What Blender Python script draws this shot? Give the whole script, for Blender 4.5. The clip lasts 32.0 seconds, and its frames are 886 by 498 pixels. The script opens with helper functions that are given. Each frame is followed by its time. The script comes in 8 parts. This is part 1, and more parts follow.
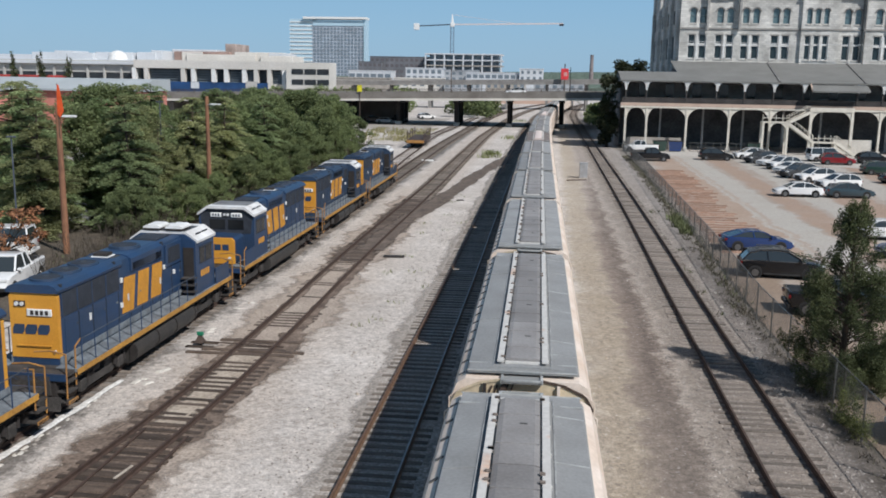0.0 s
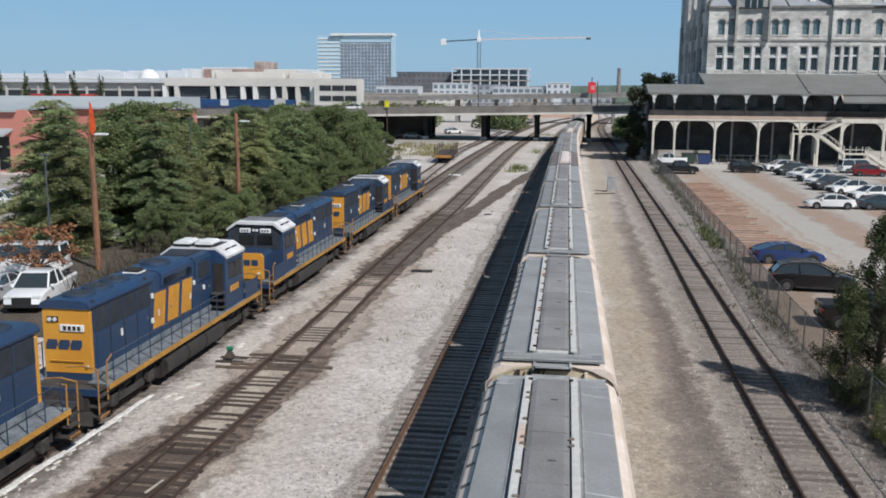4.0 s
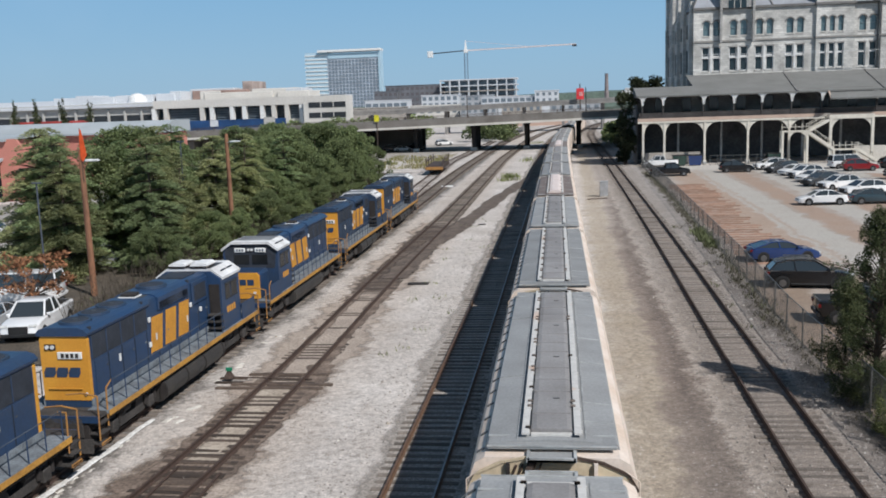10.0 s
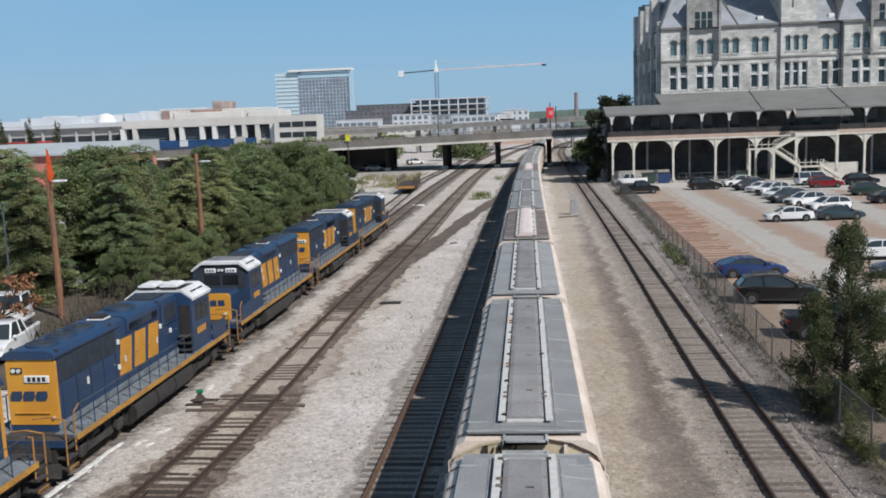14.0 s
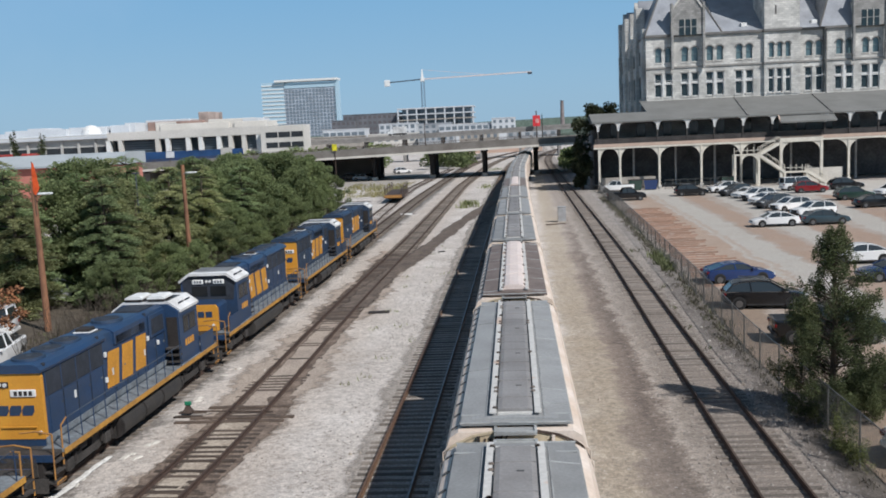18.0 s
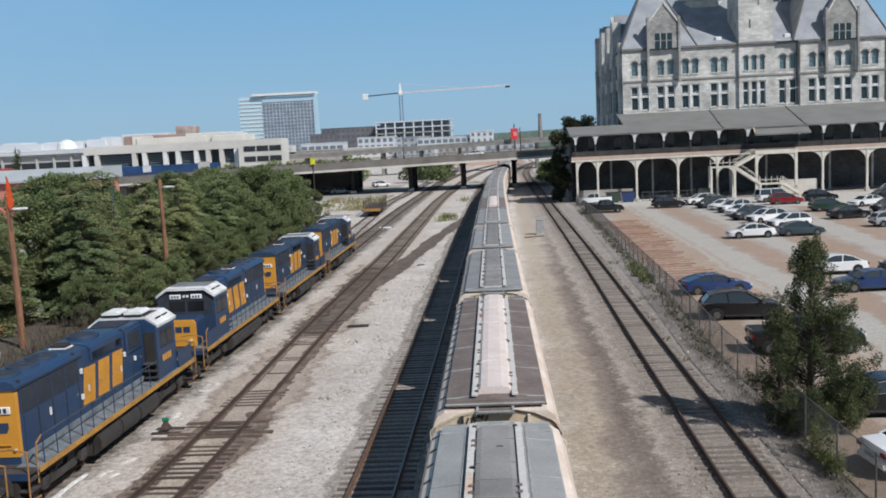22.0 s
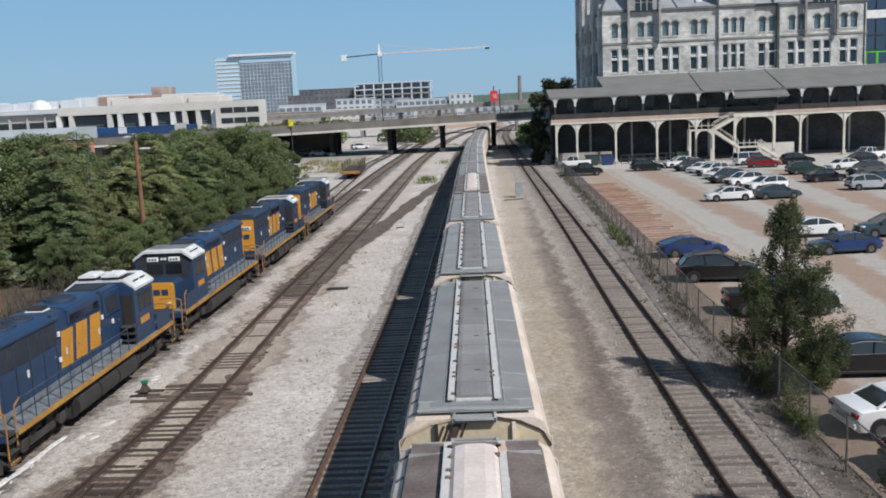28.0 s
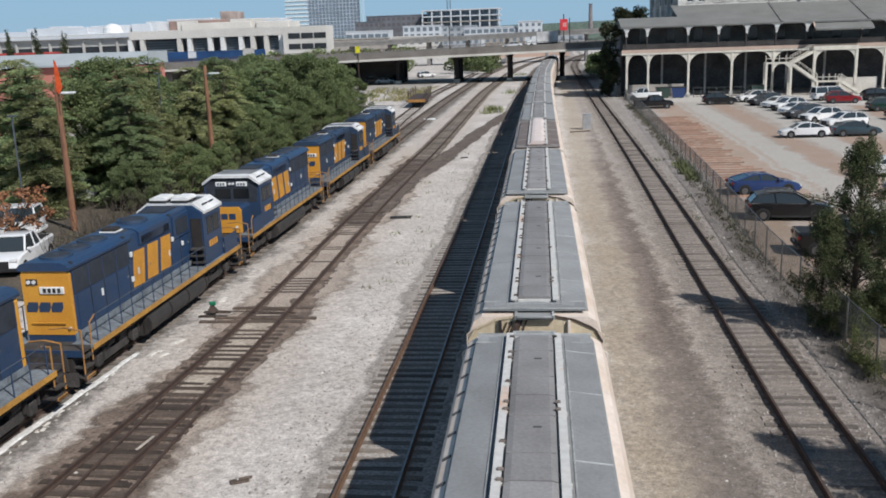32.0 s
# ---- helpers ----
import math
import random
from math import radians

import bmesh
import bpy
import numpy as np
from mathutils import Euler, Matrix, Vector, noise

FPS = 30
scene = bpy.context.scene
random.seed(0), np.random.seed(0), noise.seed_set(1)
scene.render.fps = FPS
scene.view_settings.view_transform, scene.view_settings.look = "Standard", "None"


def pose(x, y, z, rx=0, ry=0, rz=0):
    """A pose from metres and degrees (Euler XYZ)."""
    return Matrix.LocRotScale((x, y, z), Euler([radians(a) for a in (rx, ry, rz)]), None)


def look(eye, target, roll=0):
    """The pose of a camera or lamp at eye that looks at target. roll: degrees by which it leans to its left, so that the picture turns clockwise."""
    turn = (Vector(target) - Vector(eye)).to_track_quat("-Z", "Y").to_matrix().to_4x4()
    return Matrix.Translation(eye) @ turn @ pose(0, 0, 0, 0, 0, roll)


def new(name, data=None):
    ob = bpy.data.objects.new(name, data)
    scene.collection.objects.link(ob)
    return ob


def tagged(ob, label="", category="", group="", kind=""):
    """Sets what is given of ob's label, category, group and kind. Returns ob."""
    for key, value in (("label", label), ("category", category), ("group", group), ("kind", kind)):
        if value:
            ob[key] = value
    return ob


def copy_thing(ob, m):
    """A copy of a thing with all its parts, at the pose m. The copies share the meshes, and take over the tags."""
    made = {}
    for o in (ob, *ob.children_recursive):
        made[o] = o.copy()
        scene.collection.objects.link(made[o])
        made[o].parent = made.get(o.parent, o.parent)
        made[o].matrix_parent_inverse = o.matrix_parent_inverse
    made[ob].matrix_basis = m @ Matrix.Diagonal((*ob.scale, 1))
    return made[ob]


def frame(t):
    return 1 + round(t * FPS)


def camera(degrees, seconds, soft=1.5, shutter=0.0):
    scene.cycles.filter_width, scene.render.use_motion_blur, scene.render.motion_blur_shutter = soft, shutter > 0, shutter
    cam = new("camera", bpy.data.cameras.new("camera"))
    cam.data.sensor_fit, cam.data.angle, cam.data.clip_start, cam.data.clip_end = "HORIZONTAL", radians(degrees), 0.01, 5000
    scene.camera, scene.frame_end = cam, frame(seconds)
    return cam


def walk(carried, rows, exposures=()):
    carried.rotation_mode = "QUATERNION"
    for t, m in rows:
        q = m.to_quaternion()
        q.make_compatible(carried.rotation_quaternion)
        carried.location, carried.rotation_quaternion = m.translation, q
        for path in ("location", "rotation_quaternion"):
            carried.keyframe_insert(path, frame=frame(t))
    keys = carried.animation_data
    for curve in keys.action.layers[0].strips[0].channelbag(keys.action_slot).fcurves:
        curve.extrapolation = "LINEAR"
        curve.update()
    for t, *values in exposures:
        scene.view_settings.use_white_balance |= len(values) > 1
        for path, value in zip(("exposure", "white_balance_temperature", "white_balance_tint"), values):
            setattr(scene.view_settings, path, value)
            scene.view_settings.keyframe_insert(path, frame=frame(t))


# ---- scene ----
cam = camera(51.6, 32.0, soft=1.8)
EYE = (0.0, 0.0, 11.2)
# seconds, yaw, pitch, roll of the hand-held camera
PATH = [
    (0, 5.87, -10.68, 0.96), (0.5, 6.13, -9.66, 1.06), (1, 7.65, -10.15, 0.29), (1.5, 7.98, -9.21, 0.17),
    (2, 8.78, -9.95, -0.60), (2.5, 9.38, -10.28, -0.91), (3, 8.83, -10.80, -0.63), (3.5, 7.82, -9.50, 0.58),
    (5.5, 6.38, -11.38, -1.10), (6, 6.17, -10.61, -1.26), (6.5, 5.64, -9.81, -1.05), (7, 5.53, -9.23, -0.97),
    (7.5, 5.50, -10.13, -1.18), (8, 5.58, -10.79, -1.39), (8.5, 5.58, -11.67, -1.54), (9, 5.46, -10.40, -1.46),
    (9.5, 5.10, -10.24, -1.31), (10, 7.33, -9.07, -1.96), (10.5, 7.01, -7.96, -2.24), (11, 6.26, -8.70, -2.34),
    (11.5, 6.11, -8.55, -2.36), (12, 6.22, -7.68, -2.25), (12.5, 6.13, -7.44, -2.29), (13, 5.84, -7.82, -2.44),
    (13.5, 5.72, -7.95, -2.22), (15.5, 5.05, -7.97, -2.27), (16, 5.50, -7.59, -2.08), (16.5, 5.33, -7.15, -1.98),
    (17, 5.08, -7.64, -2.48), (17.5, 5.08, -7.65, -2.69), (18, 4.74, -7.45, -2.64), (18.5, 5.00, -7.26, -2.37),
    (19, 5.39, -6.95, -2.47), (19.5, 2.55, -7.36, -4.03), (20, 3.60, -7.88, -3.42), (20.5, 2.58, -7.38, -3.14),
    (21, 2.77, -7.73, -2.55), (21.5, 3.43, -7.11, -2.59), (22, 3.38, -6.69, -2.81), (22.5, 3.32, -5.45, -2.83),
    (23, 3.22, -5.30, -2.73), (23.5, 3.26, -5.35, -2.97), (24, 3.14, -5.63, -2.86), (24.5, 3.03, -5.79, -2.80),
    (25, 2.98, -5.90, -2.81), (25.5, 1.90, -5.53, -2.85), (27.5, 2.64, -8.40, -2.85), (28, 2.18, -9.08, -2.61),
    (28.5, 2.20, -9.70, -2.25), (29, 1.53, -9.72, -2.13), (29.5, 2.12, -9.13, -2.76), (30, 3.84, -10.67, -2.70),
    (30.5, 5.15, -11.79, -1.82), (31, 6.19, -12.73, -1.67), (31.5, 6.35, -13.08, -1.83), (32, 6.37, -13.26, -1.95),
]


def held(yaw, pitch, roll):
    return Matrix.Translation(EYE) @ pose(0, 0, 0, 90 + pitch, 0, yaw) @ pose(0, 0, 0, 0, 0, roll)


walk(cam, [(t, held(yaw, pitch, roll)) for t, yaw, pitch, roll in PATH], exposures=[(0, 0.08, 6080, 11), (32, 0.08, 6080, 11)])

# ---- world and sun ----
SUN_DIR = Vector((3.3, -3.0, 4.4)).normalized()
world = bpy.data.worlds.new("world")
scene.world = world
world.use_nodes = True
wn = world.node_tree
wn.nodes.clear()
sky = wn.nodes.new("ShaderNodeTexSky")
sky.sky_type = "NISHITA"
sky.sun_disc = False
sky.sun_elevation = math.asin(SUN_DIR.z)
sky.sun_rotation = math.atan2(SUN_DIR.x, SUN_DIR.y)
sky.air_density, sky.dust_density, sky.ozone_density = 1.0, 0.5, 2.0
bg = wn.nodes.new("ShaderNodeBackground")
bg.inputs["Strength"].default_value = 0.09
wn.links.new(sky.outputs[0], bg.inputs[0])
# summer haze: pale blue at the horizon, deeper overhead
geo = wn.nodes.new("ShaderNodeTexCoord")
sepz = wn.nodes.new("ShaderNodeSeparateXYZ")
wn.links.new(geo.outputs["Generated"], sepz.inputs[0])
ramp = wn.nodes.new("ShaderNodeValToRGB")
els = ramp.color_ramp.elements
els[0].position, els[0].color = 0.0, (0.285, 0.445, 0.57, 1)
els[1].position, els[1].color = 1.0, (0.045, 0.075, 0.12, 1)
for pos, col in ((0.05, (0.262, 0.44, 0.59, 1)), (0.22, (0.155, 0.375, 0.60, 1)), (0.38, (0.075, 0.15, 0.25, 1))):
    e = els.new(pos)
    e.color = col
wn.links.new(sepz.outputs["Z"], ramp.inputs[0])
haze = wn.nodes.new("ShaderNodeBackground")
haze.inputs["Strength"].default_value = 1.0
cl = wn.nodes.new("ShaderNodeTexNoise")
cl.inputs["Scale"].default_value, cl.inputs["Detail"].default_value = 2.2, 5
wn.links.new(geo.outputs["Generated"], cl.inputs["Vector"])
clr = wn.nodes.new("ShaderNodeMapRange")
clr.inputs["From Min"].default_value, clr.inputs["From Max"].default_value = 0.5, 0.8
clr.inputs["To Min"].default_value, clr.inputs["To Max"].default_value = 0.0, 0.5
wn.links.new(cl.outputs["Fac"], clr.inputs["Value"])
veil = wn.nodes.new("ShaderNodeMix")
veil.data_type = "RGBA"
veil.inputs["B"].default_value = (0.42, 0.54, 0.67, 1)
wn.links.new(clr.outputs[0], veil.inputs["Factor"])
wn.links.new(ramp.outputs[0], veil.inputs["A"])
wn.links.new(veil.outputs["Result"], haze.inputs[0])
both = wn.nodes.new("ShaderNodeMixShader")
both.inputs[0].default_value = 0.9
wn.links.new(bg.outputs[0], both.inputs[1])
wn.links.new(haze.outputs[0], both.inputs[2])
wo = wn.nodes.new("ShaderNodeOutputWorld")
wn.links.new(both.outputs[0], wo.inputs[0])
sun = new("sun", bpy.data.lights.new("sun", "SUN"))
sun.data.energy, sun.data.angle, sun.data.color = 4.5, radians(0.6), (1.0, 0.94, 0.86)
sun.matrix_world = look(SUN_DIR * 50, (0, 0, 0))

# ---- materials ----
MATS = {}


def mat(name, col, rough=0.8, metal=0.0, var=0.25, scale=1.5, fine=14.0, bump=0.15, col2=None, spread=0.5, obj_var=0.0, isl_var=0.0, spec=0.4, coat=0.0, streak=1.0, bias=0.0):
    """A worn surface: base colour, broad stains to col2, fine grain, relief."""
    if name in MATS:
        return MATS[name]
    m = bpy.data.materials.new(name)
    MATS[name] = m
    m.use_nodes = True
    nt = m.node_tree
    p = nt.nodes["Principled BSDF"]
    p.inputs["Roughness"].default_value = rough
    p.inputs["Metallic"].default_value = metal
    p.inputs["Specular IOR Level"].default_value = spec
    p.inputs["Coat Weight"].default_value = coat
    col2 = col2 or tuple(c * 0.55 for c in col)
    tc = nt.nodes.new("ShaderNodeTexCoord")
    mp = nt.nodes.new("ShaderNodeMapping")
    mp.inputs["Scale"].default_value = (1, 1, 1 / streak)
    nt.links.new(tc.outputs["Object"], mp.inputs[0])
    n1, n2 = nt.nodes.new("ShaderNodeTexNoise"), nt.nodes.new("ShaderNodeTexNoise")
    n1.inputs["Scale"].default_value, n1.inputs["Detail"].default_value = scale, 5
    n2.inputs["Scale"].default_value, n2.inputs["Detail"].default_value = fine, 4
    for n in (n1, n2):
        nt.links.new(mp.outputs[0], n.inputs["Vector"])
    ramp = nt.nodes.new("ShaderNodeValToRGB")
    ramp.color_ramp.elements[0].position, ramp.color_ramp.elements[1].position = 0.5 - bias - spread * 0.4, 0.5 - bias + spread * 0.4
    ramp.color_ramp.elements[0].color, ramp.color_ramp.elements[1].color = (0, 0, 0, 1), (1, 1, 1, 1)
    nt.links.new(n1.outputs["Fac"], ramp.inputs[0])
    mixc = nt.nodes.new("ShaderNodeMix")
    mixc.data_type = "RGBA"
    mixc.inputs["A"].default_value, mixc.inputs["B"].default_value = (*col2, 1), (*col, 1)
    nt.links.new(ramp.outputs[0], mixc.inputs["Factor"])
    # the fine grain multiplies the colour around one
    mr = nt.nodes.new("ShaderNodeMapRange")
    mr.inputs["From Min"].default_value, mr.inputs["From Max"].default_value = 0.25, 0.75
    mr.inputs["To Min"].default_value, mr.inputs["To Max"].default_value = 1 - var, 1 + var
    nt.links.new(n2.outputs["Fac"], mr.inputs["Value"])
    last = mr.outputs[0]
    for amount, node, out in ((obj_var, "ShaderNodeObjectInfo", "Random"), (isl_var, "ShaderNodeNewGeometry", "Random Per Island")):
        if amount:
            src = nt.nodes.new(node)
            r2 = nt.nodes.new("ShaderNodeMapRange")
            r2.inputs["To Min"].default_value, r2.inputs["To Max"].default_value = 1 - amount, 1 + amount
            nt.links.new(src.outputs[out], r2.inputs["Value"])
            mul = nt.nodes.new("ShaderNodeMath")
            mul.operation = "MULTIPLY"
            nt.links.new(last, mul.inputs[0])
            nt.links.new(r2.outputs[0], mul.inputs[1])
            last = mul.outputs[0]
    sc = nt.nodes.new("ShaderNodeVectorMath")
    sc.operation = "SCALE"
    nt.links.new(mixc.outputs["Result"], sc.inputs[0])
    nt.links.new(last, sc.inputs["Scale"])
    nt.links.new(sc.outputs[0], p.inputs["Base Color"])
    if bump:
        b = nt.nodes.new("ShaderNodeBump")
        b.inputs["Strength"].default_value, b.inputs["Distance"].default_value = min(1, bump * 2), 0.02
        nt.links.new(n2.outputs["Fac"], b.inputs["Height"])
        nt.links.new(b.outputs[0], p.inputs["Normal"])
    return m


def leafy(name, col, col2, var=0.25, isl=0.3):
    """Leaves that let some light through."""
    m = mat(name, col, 0.75, var=var, scale=0.5, fine=3, bump=0, isl_var=isl, obj_var=0.2, col2=col2)
    nt = m.node_tree
    p = nt.nodes["Principled BSDF"]
    tr = nt.nodes.new("ShaderNodeBsdfTranslucent")
    nt.links.new(p.inputs["Base Color"].links[0].from_socket, tr.inputs["Color"])
    mx = nt.nodes.new("ShaderNodeMixShader")
    mx.inputs[0].default_value = 0.4
    nt.links.new(p.outputs[0], mx.inputs[1])
    nt.links.new(tr.outputs[0], mx.inputs[2])
    nt.links.new(mx.outputs[0], nt.nodes["Material Output"].inputs["Surface"])
    return m


def glass(name, col, rough=0.05):
    if name in MATS:
        return MATS[name]
    m = bpy.data.materials.new(name)
    MATS[name] = m
    m.use_nodes = True
    p = m.node_tree.nodes["Principled BSDF"]
    p.inputs["Base Color"].default_value = (*col, 1)
    p.inputs["Roughness"].default_value = rough
    p.inputs["Specular IOR Level"].default_value = 0.9
    return m


# ---- mesh helpers ----
class Geo:
    """Gathers vertices and faces for one mesh."""

    def __init__(self):
        self.v, self.f = [], []

    def add(self, verts, faces, m=None):
        n = len(self.v)
        self.v += [tuple(m @ Vector(p)) for p in verts] if m is not None else [tuple(p) for p in verts]
        self.f += [tuple(i + n for i in f) for f in faces]
        return self

    def box(self, x0, x1, y0, y1, z0, z1, c=0.0, m=None):
        """A box, its edges cut by c."""
        if not c:
            v = [(x, y, z) for z in (z0, z1) for y in (y0, y1) for x in (x0, x1)]
            return self.add(v, [(0, 2, 3, 1), (4, 5, 7, 6), (0, 1, 5, 4), (2, 6, 7, 3), (0, 4, 6, 2), (1, 3, 7, 5)], m)
        v, idx = [], {}
        for sz, z in ((-1, z0), (1, z1)):
            for sy, y in ((-1, y0), (1, y1)):
                for sx, x in ((-1, x0), (1, x1)):
                    for a in range(3):
                        q = [x - sx * c, y - sy * c, z - sz * c]
                        q[a] = (x, y, z)[a]
                        idx[sx, sy, sz, a] = len(v)
                        v.append(tuple(q))
        fs = []
        for a in range(3):
            b, d = (a + 1) % 3, (a + 2) % 3
            for s in (-1, 1):
                loop = []
                for sb, sd in ((-1, -1), (1, -1), (1, 1), (-1, 1)):
                    k = [0, 0, 0]
                    k[a], k[b], k[d] = s, sb, sd
                    loop.append(idx[(*k, a)])
                fs.append(tuple(loop if s > 0 else loop[::-1]))
            for sb in (-1, 1):
                for sd in (-1, 1):
                    k0, k1 = [0, 0, 0], [0, 0, 0]
                    k0[a], k0[b], k0[d] = -1, sb, sd
                    k1[a], k1[b], k1[d] = 1, sb, sd
                    q = (idx[(*k0, b)], idx[(*k1, b)], idx[(*k1, d)], idx[(*k0, d)])
                    fs.append(q if sb * sd < 0 else q[::-1])
        for sx in (-1, 1):
            for sy in (-1, 1):
                for sz in (-1, 1):
                    q = tuple(idx[sx, sy, sz, a] for a in range(3))
                    fs.append(q if sx * sy * sz > 0 else q[::-1])
        return self.add(v, fs, m)

    def tube(self, a, b, r, r2=None, n=8, caps=True):
        a, b = Vector(a), Vector(b)
        r2 = r if r2 is None else r2
        q = (b - a).to_track_quat("Z", "Y").to_matrix()
        v = []
        for p, rad in ((a, r), (b, r2)):
            v += [p + q @ Vector((math.cos(6.28319 * i / n) * rad, math.sin(6.28319 * i / n) * rad, 0)) for i in range(n)]
        f = [(i, (i + 1) % n, n + (i + 1) % n, n + i) for i in range(n)]
        if caps:
            f += [tuple(range(n))[::-1], tuple(range(n, 2 * n))]
        return self.add(v, f)

    def rod(self, pts, r, n=6):
        for a, b in zip(pts, pts[1:]):
            self.tube(a, b, r, n=n)
        return self

    def bar(self, a, b, w, h):
        """A square bar from a to b."""
        a, b = Vector(a), Vector(b)
        q = (b - a).to_track_quat("Y", "Z").to_matrix().to_4x4()
        return self.box(-w / 2, w / 2, 0, (b - a).length, -h / 2, h / 2, m=Matrix.Translation(a) @ q)

    def prism(self, prof, a, b, axis="y", ends=True):
        """A closed profile drawn along an axis from a to b; profile in the two other axes (y: x,z; x: y,z; z: x,y)."""
        put = {"y": lambda p, t: (p[0], t, p[1]), "x": lambda p, t: (t, p[0], p[1]), "z": lambda p, t: (p[0], p[1], t)}[axis]
        n = len(prof)
        v = [put(p, a) for p in prof] + [put(p, b) for p in prof]
        f = [(i, (i + 1) % n, n + (i + 1) % n, n + i) for i in range(n)]
        if ends:
            f += [tuple(range(n))[::-1], tuple(range(n, 2 * n))]
        return self.add(v, f)

    def loft(self, rings, ends=True, closed=True):
        n = len(rings[0])
        v = [p for r in rings for p in r]
        f = []
        for k in range(len(rings) - 1):
            for i in range(n if closed else n - 1):
                j = (i + 1) % n
                f.append((k * n + i, k * n + j, (k + 1) * n + j, (k + 1) * n + i))
        if ends:
            f += [tuple(range(n))[::-1], tuple(range(len(v) - n, len(v)))]
        return self.add(v, f)

    def quad(self, *p):
        return self.add(p, [tuple(range(len(p)))])

    def mesh(self, name, material, smooth=False):
        me = bpy.data.meshes.new(name)
        me.from_pydata(self.v, [], self.f)
        me.materials.append(material)
        bm = bmesh.new()
        bm.from_mesh(me)
        if len(bm.faces) < 60000:
            bmesh.ops.recalc_face_normals(bm, faces=bm.faces)
        bm.to_mesh(me)
        bm.free()
        if smooth:
            me.shade_smooth()
            me.set_sharp_from_angle(angle=0.6)
        return me


def part(name, geo, material, parent=None, label="", smooth=False, kind=""):
    me = geo if isinstance(geo, bpy.types.Mesh) else geo.mesh(name, material, smooth)
    ob = new(name, me)
    if parent is not None:
        ob.parent = parent
    return tagged(ob, label, kind=kind)


def thing(name, label, category, at=None, group="", kind=""):
    ob = new(name)
    ob.empty_display_size = 0.3
    if at is not None:
        ob.matrix_basis = at
    return tagged(ob, label, category, group, kind)


def single(name, geo, material, label, category="", at=None, group="", kind="", smooth=False):
    ob = part(name, geo, material, None, smooth=smooth)
    if at is not None:
        ob.matrix_basis = at
    return tagged(ob, label, category, group, kind)


rnd = random.Random(7)

# ---- ground, ballast and tracks ----


def gravel(name, bands, dark=(0.43, 0.388, 0.35), pale=(0.575, 0.535, 0.495), patchy=(0.34, 0.30, 0.265), chips=0.6, grit=1.0):
    """Pale crushed stone, with soft stained bands (x0, slope, half width, softness, colour, strength) along the yard."""
    m = bpy.data.materials.new(name)
    m.use_nodes = True
    nt = m.node_tree
    new_node, link = nt.nodes.new, nt.links.new
    p = nt.nodes["Principled BSDF"]
    p.inputs["Roughness"].default_value = 0.95
    p.inputs["Specular IOR Level"].default_value = 0.2
    tc = new_node("ShaderNodeTexCoord")

    def noise_of(scale, detail=6, rough=0.6):
        n = new_node("ShaderNodeTexNoise")
        n.inputs["Scale"].default_value, n.inputs["Detail"].default_value, n.inputs["Roughness"].default_value = scale, detail, rough
        link(tc.outputs["Object"], n.inputs["Vector"])
        return n.outputs["Fac"]

    def span(v, a, b, c, d):
        n = new_node("ShaderNodeMapRange")
        for k, val in zip(("From Min", "From Max", "To Min", "To Max"), (a, b, c, d)):
            n.inputs[k].default_value = val
        link(v, n.inputs["Value"])
        return n.outputs[0]

    def calc(op, a, b):
        n = new_node("ShaderNodeMath")
        n.operation = op
        for k, v in enumerate((a, b)):
            if isinstance(v, (int, float)):
                n.inputs[k].default_value = v
            else:
                link(v, n.inputs[k])
        return n.outputs[0]

    def blend(f, a, b):
        n = new_node("ShaderNodeMix")
        n.data_type = "RGBA"
        for k, v in (("A", a), ("B", b)):
            if isinstance(v, tuple):
                n.inputs[k].default_value = (*v, 1)
            else:
                link(v, n.inputs[k])
        link(f, n.inputs["Factor"])
        return n.outputs["Result"]

    col = blend(span(noise_of(0.16), 0.35, 0.65, 0, 1), dark, pale)
    col = blend(span(noise_of(0.9), 0.52, 0.72, 0, 0.5), col, patchy)
    sep = new_node("ShaderNodeSeparateXYZ")
    link(tc.outputs["Object"], sep.inputs[0])
    wob = calc("ADD", span(noise_of(0.35, 4), 0.3, 0.7, -0.5, 0.5), span(noise_of(2.5, 4), 0.3, 0.7, -0.25, 0.25))
    xx = calc("ADD", sep.outputs["X"], wob)
    patch = span(noise_of(0.25, 5), 0.3, 0.6, 0.72, 1.0)
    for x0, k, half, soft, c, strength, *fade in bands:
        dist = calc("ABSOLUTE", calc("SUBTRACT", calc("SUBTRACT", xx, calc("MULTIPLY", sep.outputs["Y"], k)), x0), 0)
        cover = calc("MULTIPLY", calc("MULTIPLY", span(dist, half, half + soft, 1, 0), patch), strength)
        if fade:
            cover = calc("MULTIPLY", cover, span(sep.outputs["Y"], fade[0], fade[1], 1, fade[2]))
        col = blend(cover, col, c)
    col = blend(span(noise_of(3.2, 8, 0.75), 0.56, 0.66, 0, 0.55 * grit), col, (0.17, 0.145, 0.125))
    col = blend(span(noise_of(7.5, 5, 0.7), 0.60, 0.70, 0, chips), col, (0.66, 0.64, 0.62))
    grain = calc("MULTIPLY", span(noise_of(5, 8, 0.8), 0.32, 0.68, 1 - 0.48 * grit, 1 + 0.48 * grit), span(noise_of(26, 3, 0.6), 0.3, 0.7, 1 - 0.3 * grit, 1 + 0.3 * grit))
    sc = new_node("ShaderNodeVectorMath")
    sc.operation = "SCALE"
    link(col, sc.inputs[0])
    link(grain, sc.inputs["Scale"])
    link(sc.outputs[0], p.inputs["Base Color"])
    bp = new_node("ShaderNodeBump")
    bp.inputs["Strength"].default_value, bp.inputs["Distance"].default_value = 0.6, 0.04
